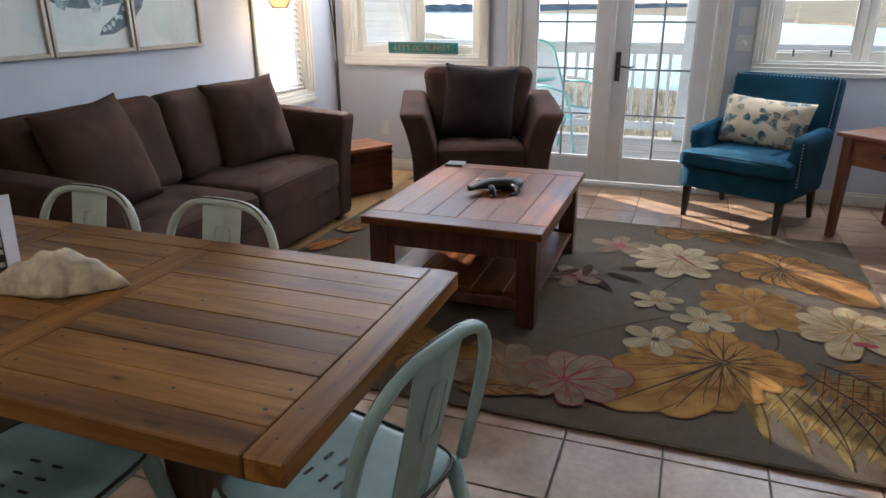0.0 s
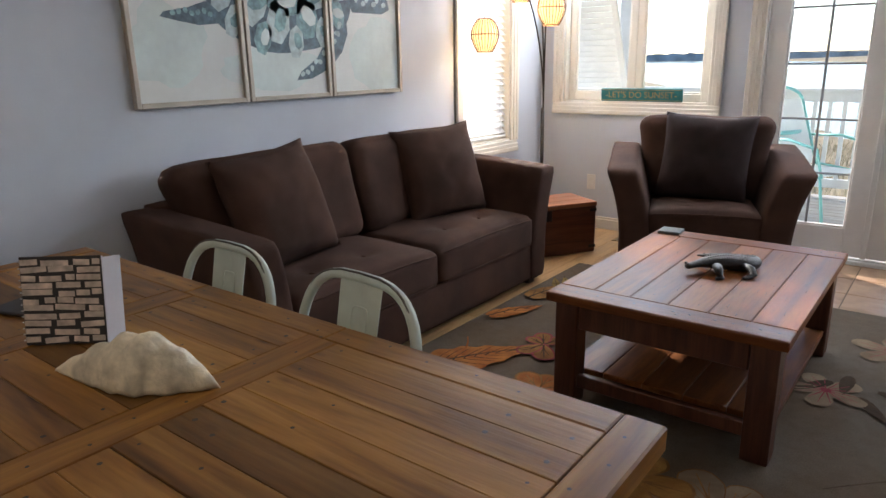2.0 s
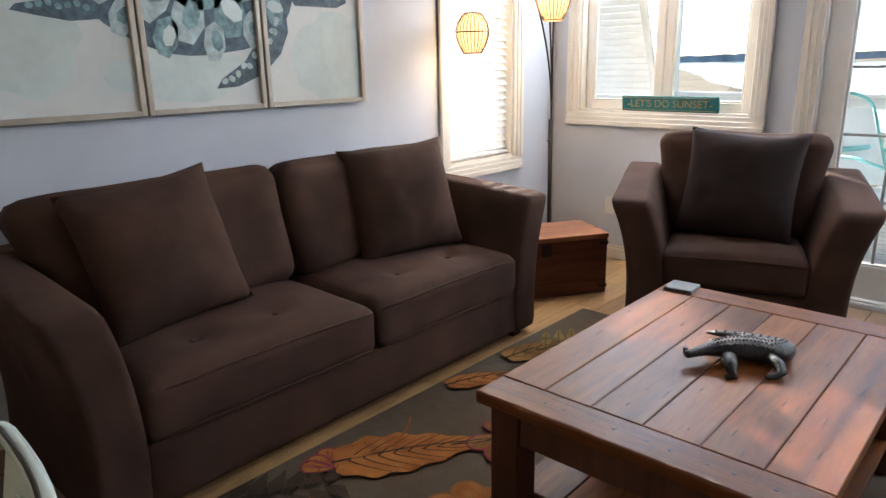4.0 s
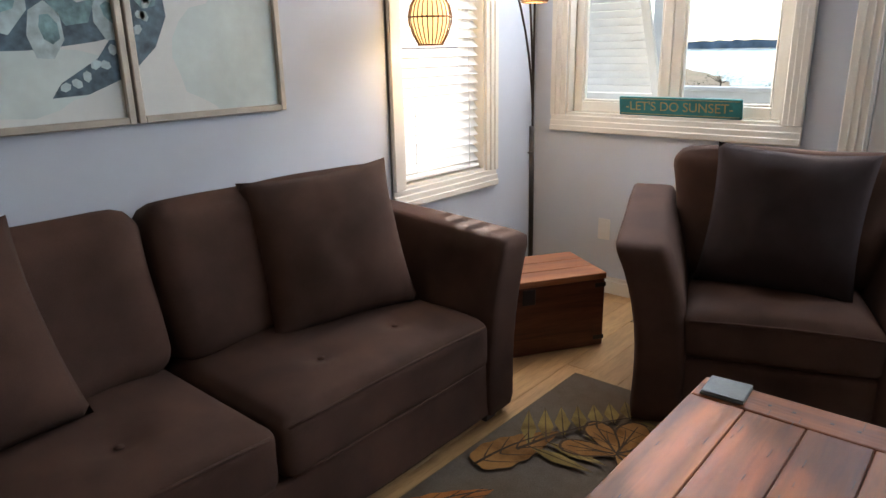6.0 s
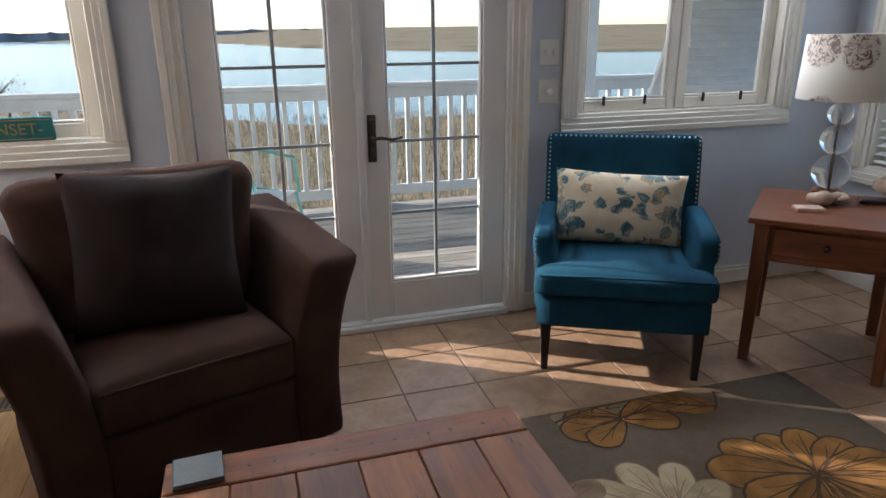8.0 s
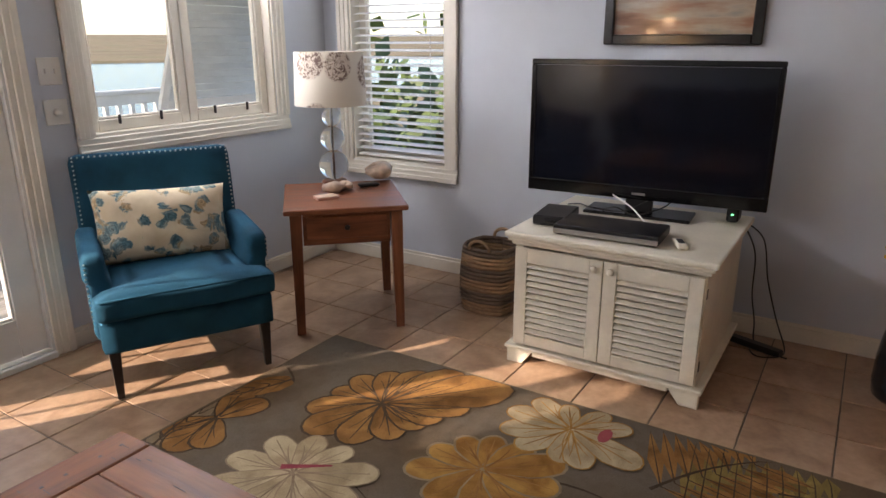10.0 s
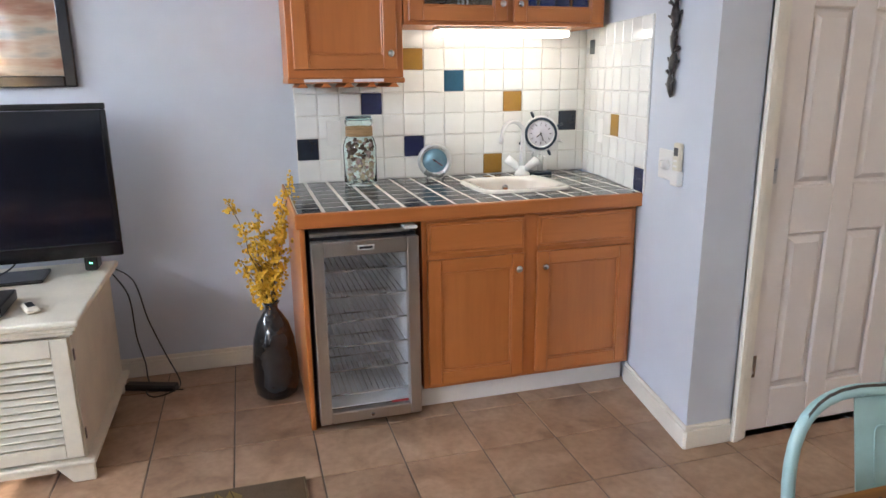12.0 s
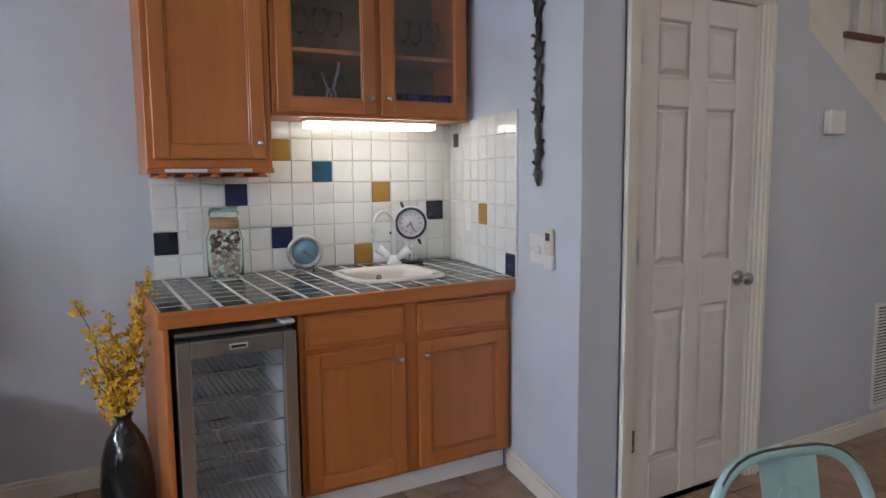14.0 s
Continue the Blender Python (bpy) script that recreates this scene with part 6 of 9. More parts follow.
for k in range(11):
    z, x = 0.006 + k * 0.0205, -0.103
    while x < 0.085:
        w = rnd.uniform(0.022, 0.085)
        x1_ = min(0.102, x + w)
        slip = bm_box(-(x1_ - x) / 2, (x1_ - x) / 2, -0.0052, -0.0042, -0.0075, 0.0075)
        part("printed_bar", moved(slip, pose((x + x1_) / 2, 0, z + 0.009 + rnd.uniform(-0.003, 0.003), 0, rnd.uniform(-4, 4), 0)), M["tan_paper"], bk)
        x += w + rnd.uniform(0.004, 0.016)
for k in range(14):
    part("wire_loop", moved(bm_tube([(0.006 * math.cos(q * 0.7), 0.006 * math.sin(q * 0.7) + 0.003, 0) for q in range(10)], 0.0011, 5), pose(-0.107, 0, 0.012 + k * 0.016)), M["nickel"], bk)
tray = solid("dark_tray", bm_box(-0.10, 0.10, -0.09, 0.09, 0, 0.008, 0.004, 2), M["dk"], "flat dark tray lying on the dining table", "tray", m=pose(-1.22, 1.48, ZT + 0.001, 0, 0, 20))

# sign on the window stool
M["teal"] = surface("worn_teal_paint", (0.015, 0.17, 0.175), 0.55, fine=60, coarse=14, var=0.3, bump=0.2)
M["goldpaint"] = surface("worn_gold_lettering", (0.42, 0.30, 0.12), 0.5, var=0.25)
sg = thing("wooden_sign", "teal painted wooden sign reading LET'S DO SUNSET on the sill", "sign", pose(-1.405, 5.635, 0.9705, 8, 0, 0))
SGW = 0.30
part("board", bm_box(-SGW, SGW, -0.009, 0.009, 0.0, 0.092, 0.003), M["teal"], sg)
for x0, x1, z0, z1 in ((-SGW + 0.008, SGW - 0.008, 0.008, 0.011), (-SGW + 0.008, SGW - 0.008, 0.081, 0.084)):
    part("border_line", bm_box(x0, x1, -0.0102, -0.0092, z0, z1), M["goldpaint"], sg)
cu = bpy.data.curves.new("lettering", "FONT")
cu.body, cu.size, cu.align_x, cu.align_y, cu.extrude = "-LET'S DO SUNSET-", 0.062, "CENTER", "CENTER", 0.0008
to = new("tmp_text", cu)
dg = bpy.context.evaluated_depsgraph_get()
me = bpy.data.meshes.new_from_object(to.evaluated_get(dg))
bpy.data.objects.remove(to)
me.name = "lettering"
me.materials.append(M["goldpaint"])
lt = new("lettering", me)
lt.parent = sg
lt.matrix_local = pose(0, -0.0102, 0.046, 90, 0, 0)

# wall plates on the deck wall
for x0, x1, z0, z1, n in ((0.925, 1.025, 1.20, 1.315, 2), (0.925, 1.03, 1.03, 1.14, 1)):
    sw = thing("light_switch", "cream plastic switch plate on the wall", "switch", group="wall plates")
    part("plate", bm_box(x0, x1, YN - 0.006, YN, z0, z1, 0.003), M["plate"], sw)
    if n == 2:
        for k in (0.3, 0.7):
            part("toggle", bm_box(x0 + (x1 - x0) * k - 0.005, x0 + (x1 - x0) * k + 0.005, YN - 0.018, YN - 0.006, (z0 + z1) / 2 - 0.01, (z0 + z1) / 2 + 0.012, 0.002), M["plate"], sw)
    else:
        part("dimmer_knob", moved(bm_lathe([(0, 0.02), (0.016, 0.018), (0.018, 0), (0, 0)], 18), pose((x0 + x1) / 2, YN - 0.006, (z0 + z1) / 2, 90)), M["plate"], sw)
out = thing("wall_outlet", "cream plastic outlet plate low on the wall", "outlet")
part("plate", bm_box(-1.79, -1.72, YN - 0.006, YN, 0.30, 0.415, 0.003), M["plate"], out)
for z in (0.332, 0.383):
    part("socket", bm_box(-1.772, -1.738, YN - 0.008, YN - 0.006, z - 0.014, z + 0.014, 0.001), M["plate"], out)

# ---- blue accent chair ----
M["blue"] = matt(surface("teal_blue_linen", (0.011, 0.068, 0.115), 0.88, fine=380, coarse=8, var=0.26, bump=0.45), 0.15)
M["stud"] = surface("silver_nailhead", (0.6, 0.6, 0.58), 0.3, 1.0, var=0.05, bump=0)
m, t, b = nodes_of("seashell_print_cotton")
v = coords(t)
vo = nd(t, "ShaderNodeTexVoronoi", scale=15.0)
n1, n2 = nd(t, "ShaderNodeTexNoise", scale=11, detail=4, distortion=1.5), nd(t, "ShaderNodeTexNoise", scale=260, detail=2)
for n in (vo, n1, n2):
    t.links.new(v, n.inputs["Vector"])
warp = t.nodes.new("ShaderNodeVectorMath")
warp.operation = "MULTIPLY_ADD"
warp.inputs[1].default_value = (0.085, 0.085, 0.085)
t.links.new(n1.outputs["Color"], warp.inputs[0]), t.links.new(v, warp.inputs[2]), t.links.new(warp.outputs[0], vo.inputs["Vector"])
mark = ramp(t, vo.outputs["Distance"], [(0.44, (1, 1, 1)), (0.50, (0, 0, 0))])
ribs = ramp(t, vo.outputs["Distance"], [(0.06, (0.5, 0.5, 0.5)), (0.13, (1.5, 1.5, 1.5)), (0.20, (0.6, 0.6, 0.6)), (0.28, (1.5, 1.5, 1.5)), (0.36, (0.7, 0.7, 0.7)), (0.43, (1.2, 1.2, 1.2))])
shade = ramp(t, n1.outputs[0], [(0.38, (0.055, 0.13, 0.16)), (0.5, (0.20, 0.26, 0.25)), (0.60, (0.42, 0.30, 0.17))])
ground = ramp(t, n1.outputs[0], [(0.3, (0.60, 0.49, 0.33)), (0.7, (0.70, 0.60, 0.44))])
t.links.new(mixc(t, mark, ground, mixc(t, 1.0, shade, ribs, "MULTIPLY")), b.inputs["Base Color"])
b.inputs["Roughness"].default_value = 0.9
bumped(t, b, n2.outputs[0], 0.3, 0.002)
M["shellprint"] = m
BC = thing("accent_chair", "teal blue upholstered accent chair with nailhead trim", "armchair", pose(0.955, 4.820, 0.0, 0, 0, -27.8))
BW = 0.70
part("seat_base", bm_soft(-BW / 2 + 0.01, BW / 2 - 0.01, 0.02, 0.60, 0.20, 0.345, 0.018, 0, 8, 0.002), M["blue"], BC)
sc = part("seat_cushion", bm_soft(-BW / 2, BW / 2, -0.02, 0.56, 0.345, 0.445, 0.03, 0.022, 14, 0.004, 1.0), M["blue"], BC)
for v_ in sc.data.vertices:
    if v_.co.y > 0.10 and abs(v_.co.x) > 0.22:
        v_.co.x *= 0.80
part("welt", bm_tube([(-BW / 2 + 0.02, -0.012, 0.437), (-0.1, -0.020, 0.442), (0.1, -0.020, 0.442), (BW / 2 - 0.02, -0.012, 0.437)], 0.005, 6), M["blue"], sc)
bk_ = bm_soft(-BW / 2 + 0.005, BW / 2 - 0.005, -0.05, 0.05, 0.0, 0.62, 0.03, 0, 12, 0.003)
part("backrest", moved(bk_, pose(0, 0.57, 0.29, -10, 0, 0)), M["blue"], BC)
studs = []
for k in range(30):
    studs.append((-BW / 2 + 0.022 + k * (BW - 0.044) / 29, 0.605))
for k in range(22):
    studs += [(-BW / 2 + 0.022, 0.18 + k * 0.0195), (BW / 2 - 0.022, 0.18 + k * 0.0195)]
first = None
for x, z in studs:
    mm = pose(0, 0.57, 0.29, -10, 0, 0) @ pose(x, -0.052, z)
    if first is None:
        bm = bmesh.new()
        bmesh.ops.create_icosphere(bm, subdivisions=1, radius=0.0048)
        first = part("nailhead", bm, M["stud"], BC, m=mm)
    else:
        instance("nailhead", first, BC, mm)
for s in (-1, 1):
    bm = bm_soft(s * (BW / 2 - 0.04) - 0.045, s * (BW / 2 - 0.04) + 0.045, 0.12, 0.58, 0.22, 0.60, 0.03, 0.006, 9, 0.003)
    for v_ in bm.verts:
        f = max(0.0, 1 - (v_.co.y - 0.12) / 0.35)
        if v_.co.z > 0.5:
            v_.co.z -= 0.02 * f
            v_.co.x += 0.012 * s
    arm = part("arm", bm, M["blue"], BC)
    for k in range(14):
        instance("nailhead", first, arm, pose(s * (BW / 2 + 0.006), 0.123, 0.30 + k * 0.0195))
    for y0 in (0.06, 0.55):
        lg = bm_box(-0.022, 0.022, -0.022, 0.022, 0.0, 0.20, 0.003)
        for v_ in lg.verts:
            if v_.co.z < 0.1:
                v_.co.x *= 0.6
                v_.co.y = v_.co.y * 0.6 + (0.05 if y0 > 0.3 else -0.012)
        part("leg", moved(lg, Matrix.Translation((s * (BW / 2 - 0.05), y0, 0.0006))), M["foot"], BC)
pil = solid("lumbar_pillow", bm_pillow(0.57, 0.325, 0.16, 20, 0.18, seed=41), M["shellprint"], "cream lumbar pillow printed with blue and tan seashells", "pillow", m=pose(0.955, 4.820, 0, 0, 0, -27.8) @ pose(-0.015, 0.425, 0.608, -18, 3, 3))

# ---- side table and lamp ----
M["sidewood"] = wood("red_brown_table_wood", (0.12, 0.036, 0.014), (0.22, 0.07, 0.028), (0.30, 0.11, 0.05), 0.4, 0, 0.12)
M["sideleg"] = wood("red_brown_table_leg", (0.11, 0.033, 0.013), (0.20, 0.064, 0.026), (0.27, 0.10, 0.045), 0.4, 2, 0.12)
ST = thing("side_table", "red-brown wooden side table with one drawer", "side table", pose(1.922, 4.828, 0, 0, 0, -46.0))
sw_, sd_, sh_ = 0.292, 0.312, 0.635
part("tabletop", bm_box(-sw_, sw_, -sd_, sd_, sh_ - 0.026, sh_, 0.006, 2), M["sidewood"], ST)
for sx in (-1, 1):
    part("side_apron", bm_box(sx * (sw_ - 0.055) - 0.01, sx * (sw_ - 0.055) + 0.01, -sd_ + 0.075, sd_ - 0.075, sh_ - 0.17, sh_ - 0.027, 0.002), M["sidewood"], ST)
    for sy in (-1, 1):
        lg = bm_box(-0.028, 0.028, -0.028, 0.028, 0.0, sh_ - 0.027, 0.003)
        for v_ in lg.verts:
            if v_.co.z < 0.1:
                v_.co.x, v_.co.y = v_.co.x * 0.75 + sx * 0.008, v_.co.y * 0.75 + sy * 0.008
        part("leg", moved(lg, Matrix.Translation((sx * (sw_ - 0.055), sy * (sd_ - 0.055), 0.0005))), M["sideleg"], ST)
part("back_apron", bm_box(-sw_ + 0.085, sw_ - 0.085, sd_ - 0.065, sd_ - 0.045, sh_ - 0.17, sh_ - 0.027, 0.002), M["sidewood"], ST)
part("front_rail", bm_box(-sw_ + 0.085, sw_ - 0.085, -sd_ + 0.045, -sd_ + 0.065, sh_ - 0.185, sh_ - 0.027, 0.002), M["sidewood"], ST)
dr = part("drawer", bm_box(-sw_ + 0.10, sw_ - 0.10, -sd_ + 0.037, -sd_ + 0.0445, sh_ - 0.155, sh_ - 0.045, 0.003), M["sidewood"], ST)
part("drawer_knob", moved(bm_lathe([(0, 0.024), (0.012, 0.02), (0.014, 0.012), (0.006, 0.006), (0.008, 0), (0, 0)], 14), pose(0, -sd_ + 0.037, sh_ - 0.10, 90)), M["foot"], dr, "small dark wooden knob")
M["clear"] = glassy("clear_lamp_glass", (0.98, 1.0, 0.99), 0.0, 1.3)
m, t, b = nodes_of("nautilus_print_shade")
v = coords(t)
vo = nd(t, "ShaderNodeTexVoronoi", scale=5.0)
n1 = nd(t, "ShaderNodeTexNoise", scale=30, detail=4, distortion=2)
t.links.new(v, vo.inputs["Vector"]), t.links.new(v, n1.inputs["Vector"])
mark = ramp(t, vo.outputs["Distance"], [(0.40, (1, 1, 1)), (0.46, (0, 0, 0))])
c = mixc(t, mark, (0.72, 0.66, 0.56), ramp(t, n1.outputs[0], [(0.4, (0.16, 0.10, 0.08)), (0.55, (0.62, 0.52, 0.42))]))
t.links.new(c, b.inputs["Base Color"])
b.inputs["Roughness"].default_value = 0.8
b.inputs["Subsurface Weight"].default_value = 0.0
M["lampshade"] = m
LX, LY = 2.12, 5.05
TL_ = thing("table_lamp", "table lamp with stacked clear glass globes and shell-print drum shade", "table lamp", pose(LX, LY, sh_ + 0.0008))
part("base", bm_lathe([(0, 0.018), (0.06, 0.018), (0.068, 0.012), (0.068, 0), (0, 0)], 28), M["sideleg"], TL_, "round wooden base")
z = 0.018
for r in (0.080, 0.066, 0.052):
    part("glass_globe", moved(bm_lathe([(r * math.sin(math.pi * k / 16), r - r * math.cos(math.pi * k / 16)) for k in range(17)], 28), Matrix.Translation((0, 0, z))), M["clear"], TL_, "clear glass globe")
    z += 2 * r - 0.003
part("stem", bm_tube([(0, 0, 0.02), (0, 0, z + 0.10)], 0.005, 8), M["nickel"], TL_)
shd = bm_lathe([(0.190, 0.0), (0.178, 0.27), (0.175, 0.27), (0.187, 0.0), (0.190, 0.0)], 36)
part("shade", moved(shd, Matrix.Translation((0, 0, z + 0.015))), M["lampshade"], TL_, "cream drum shade printed with nautilus shells")
part("finial", moved(bm_lathe([(0, 0.03), (0.006, 0.024), (0.004, 0.01), (0.01, 0), (0, 0)], 12), Matrix.Translation((0, 0, z + 0.10))), M["nickel"], TL_)
for ang in (0, 2.1, 4.2):
    part("shade_spider", bm_tube([(0, 0, z + 0.10), (0.175 * math.cos(ang), 0.175 * math.sin(ang), z + 0.26)], 0.002, 5), M["nickel"], TL_)
M["conch"] = surface("pink_cream_shell", (0.62, 0.46, 0.34), 0.5, fine=30, coarse=18, var=0.25, bump=0.3)


def conch(name, m_, s, label):
    bm = bm_tube([(0.05 * s * q * math.cos(q * 7), 0.05 * s * q * math.sin(q * 7), 0.0) for q in (0.15, 0.3, 0.45, 0.6, 0.75, 0.9, 1.0)], [0.012 * s, 0.02 * s, 0.027 * s, 0.034 * s, 0.04 * s, 0.03 * s, 0.006 * s], 10)
    for v_ in bm.verts:
        v_.co *= 1 + 0.10 * noise.noise(v_.co * 60 / s)
        v_.co.z = v_.co.z * 0.85 + 0.031 * s
    lo_z = min(v_.co.z for v_ in bm.verts)
    for v_ in bm.verts:
        v_.co.z -= lo_z
    return solid(name, bm, M["conch"], label, "shell", m=m_, group="shells on the side table")


conch("seashell", pose(2.28, 4.90, sh_ + 0.001, 0, 0, 40), 1.55, "large rounded cream seashell on the side table")
conch("seashell", pose(1.90, 4.90, sh_ + 0.001, 0, 0, 0), 0.95, "small spiral cream seashell on the side table")
conch("seashell", pose(1.99, 4.86, sh_ + 0.001, 0, 0, 130), 0.75, "small pink seashell on the side table")
pb = thing("notepad", "small stack of pink notepads on the side table", "notepad", pose(1.80, 4.83, sh_ + 0.001, 0, 0, -25))
part("cover", bm_box(-0.055, 0.055, -0.035, 0.035, 0, 0.010, 0.001), surface("pink_card", (0.62, 0.36, 0.28), 0.7), pb)
part("top_card", bm_box(-0.053, 0.053, -0.033, 0.034, 0.0105, 0.014, 0.001), M["conch"], pb)
solid("sunglasses_case", bm_soft(-0.055, 0.055, -0.025, 0.025, 0.0, 0.018, 0.009, 0, 5, 0.0), M["black"], "small black case on the side table", "case", m=pose(2.14, 4.83, sh_ + 0.0015, 0, 0, -30))

# ---- woven basket ----
M["rattan"] = surface("natural_rattan", (0.30, 0.17, 0.085), 0.7, fine=60, coarse=12, var=0.3, bump=0.4, each=0.2)
M["rattan2"] = surface("grey_brown_rattan", (0.13, 0.085, 0.055), 0.75, fine=60, coarse=12, var=0.3, bump=0.4, each=0.2)
bas = thing("woven_basket", "round woven rattan basket in tan and brown bands", "basket", pose(2.37, 4.20, 0.001))
for k in range(17):
    z = 0.011 + k * 0.021
    r = 0.145 + 0.014 * math.sin(k / 16 * math.pi)
    ring = []
    for q in range(49):
        a = 2 * math.pi * q / 48
        w = r + 0.006 * math.sin(q * 6 * math.pi / 6 * 2 + k * math.pi) 
        sq = 1 / max(abs(math.cos(a)), abs(math.sin(a))) ** 0.35
        ring.append((w * sq * math.cos(a) * 0.92, w * sq * math.sin(a) * 0.92, z))
    part("woven_band", bm_tube(ring, 0.0115, 6), M["rattan2" if (k // 3) % 2 else "rattan"], bas)
part("bottom", moved(bm_lathe([(0, 0), (0.14, 0.0), (0.14, 0.01), (0, 0.01)], 24), Matrix.Translation((0, 0, 0.001))), M["rattan"], bas)
for s in (-1, 1):
    part("handle", bm_tube([(s * 0.14, 0.06 * math.cos(a), 0.352 + 0.05 * math.sin(a)) for a in (math.pi * k / 8 for k in range(9))], 0.009, 7), M["rattan"], bas)

# ---- television stand ----
M["cream"] = surface("antiqued_cream_paint", (0.72, 0.67, 0.55), 0.45, fine=60, coarse=7, var=0.08, bump=0.1)
TV0, TV1, TF, TB = 3.025, 3.815, 1.862, 2.62
TS = thing("tv_stand", "cream painted cabinet with two louvred doors", "tv stand")
part("top", bm_box(TF - 0.04, TB + 0.02, TV0 - 0.04, TV1 + 0.04, 0.583, 0.608, 0.008, 2), M["cream"], TS)
bm = bm_box(TF - 0.028, TB + 0.012, TV0 - 0.028, TV1 + 0.028, 0.566, 0.5825, 0.006, 2)
bm_box(TF - 0.014, TB + 0.006, TV0 - 0.014, TV1 + 0.014, 0.548, 0.5655, 0.005, 2, bm=bm)
part("cornice", bm, M["cream"], TS)
part("side_panel", bm_box(TF + 0.001, TB, TV0, TV0 + 0.02, 0.085, 0.5475, 0.002), M["cream"], TS)
part("side_panel", bm_box(TF + 0.001, TB, TV1 - 0.02, TV1, 0.085, 0.5475, 0.002), M["cream"], TS)
part("back_panel", bm_box(TB - 0.012, TB - 0.001, TV0 + 0.02, TV1 - 0.02, 0.085, 0.5475), M["cream"], TS)
part("plinth", bm_box(TF - 0.03, TB + 0.01, TV0 - 0.03, TV1 + 0.03, 0.066, 0.0845, 0.006, 2), M["cream"], TS)
for y0, y1 in ((TV0 - 0.02, TV0 + 0.10), (TV1 - 0.10, TV1 + 0.02)):
    bm = bm_box(TF - 0.02, TF + 0.005, y0, y1, 0.0, 0.0655, 0.003)
    for v_ in bm.verts:
        if v_.co.z < 0.03 and ((y0 < 3.2 and v_.co.y > y0 + 0.06) or (y0 > 3.2 and v_.co.y < y1 - 0.06)):
            v_.co.y += -0.045 if y0 < 3.2 else 0.045
    part("bracket_foot", bm, M["cream"], TS)
    part("bracket_foot", bm_box(TB - 0.07, TB, y0 + 0.01, y1 - 0.01, 0.0, 0.0655, 0.003), M["cream"], TS)
part("front_skirt", bm_box(TF - 0.019, TF + 0.004, TV0 + 0.102, TV1 - 0.102, 0.045, 0.0655, 0.003), M["cream"], TS)
part("face_stile", bm_box(TF + 0.002, TF + 0.018, TV0 + 0.021, TV0 + 0.035, 0.085, 0.5475, 0.001), M["cream"], TS)
part("face_stile", bm_box(TF + 0.002, TF + 0.018, TV1 - 0.035, TV1 - 0.021, 0.085, 0.5475, 0.001), M["cream"], TS)
mid = (TV0 + TV1) / 2
for d0, d1, kn in ((TV0 + 0.006, mid - 0.002, mid - 0.035), (mid + 0.002, TV1 - 0.006, mid + 0.035)):
    door = part("louvre_door", bm_box(TF - 0.018, TF, d0, d0 + 0.055, 0.095, 0.540, 0.002), M["cream"], TS, "cream louvred cabinet door")
    part("stile", bm_box(TF - 0.018, TF, d1 - 0.055, d1, 0.095, 0.540, 0.002), M["cream"], door)
    part("rail", bm_box(TF - 0.018, TF, d0 + 0.0555, d1 - 0.0555, 0.095, 0.145, 0.002), M["cream"], door)
    part("rail", bm_box(TF - 0.018, TF, d0 + 0.0555, d1 - 0.0555, 0.475, 0.540, 0.002), M["cream"], door)
    for k in range(12):
        part("louvre", moved(bm_box(-0.0122, 0.0122, d0 + 0.0555, d1 - 0.0555, -0.0026, 0.0026, 0.001), pose(TF - 0.008, 0, 0.161 + k * 0.0273, 0, -32, 0)), M["cream"], door)
    part("knob", moved(bm_lathe([(0, 0.030), (0.012, 0.027), (0.016, 0.018), (0.010, 0.008), (0.008, 0), (0, 0)], 16), pose(TF - 0.018, kn, 0.505, 0, -90, 0)), M["cream"], door)
for z in (0.17, 0.47):
    part("hinge", bm_box(TF + 0.005, TF + 0.02, TV0 - 0.003, TV0 - 0.0005, z - 0.02, z + 0.02), M["bronze"], TS)
ZS = 0.6085
# television
m, t, b = nodes_of("dark_screen_glass")
b.inputs["Base Color"].default_value, b.inputs["Roughness"].default_value = (0.006, 0.008, 0.014, 1), 0.09
M["screen"] = m
M["gloss"] = surface("gloss_black_bezel", (0.008, 0.008, 0.009), 0.12, var=0.1, bump=0.0)
TVm = pose(2.375, 3.452, 0, 0, 0, 4)
tv = thing("television", "large flat black television, switched off", "television", TVm)
part("back_shell", bm_box(0.012, 0.06, -0.50, 0.50, 0.72, 1.26, 0.015, 2), M["black"], tv)
for y0, y1, z0, z1 in ((-0.535, 0.535, 0.685, 0.745), (-0.535, 0.535, 1.275, 1.300), (-0.535, -0.512, 0.7455, 1.2745), (0.512, 0.535, 0.7455, 1.2745)):
    part("bezel", bm_box(-0.012, 0.014, y0, y1, z0, z1, 0.004), M["gloss"], tv)
part("screen", bm_box(-0.006, 0.010, -0.5118, 0.5118, 0.7458, 1.2742), M["screen"], tv, "dark glossy screen")
part("brand_plate", bm_box(-0.0128, -0.0122, -0.03, 0.03, 0.706, 0.716), M["nickel"], tv)
part("neck", bm_box(0.01, 0.05, -0.06, 0.06, ZS + 0.016, 0.72, 0.006), M["black"], tv)
part("stand_foot", bm_box(-0.06, 0.13, -0.24, 0.24, ZS + 0.0005, ZS + 0.015, 0.006, 2), M["gloss"], tv)
pl = thing("dvd_player", "slim black media player with a silver front edge", "media player", pose(2.005, 3.45, ZS + 0.0008, 0, 0, 3))
part("case", bm_box(-0.11, 0.11, -0.215, 0.215, 0.004, 0.043, 0.004), M["black"], pl)
part("front_edge", bm_box(-0.117, -0.1105, -0.213, 0.213, 0.008, 0.028, 0.002), M["nickel"], pl)
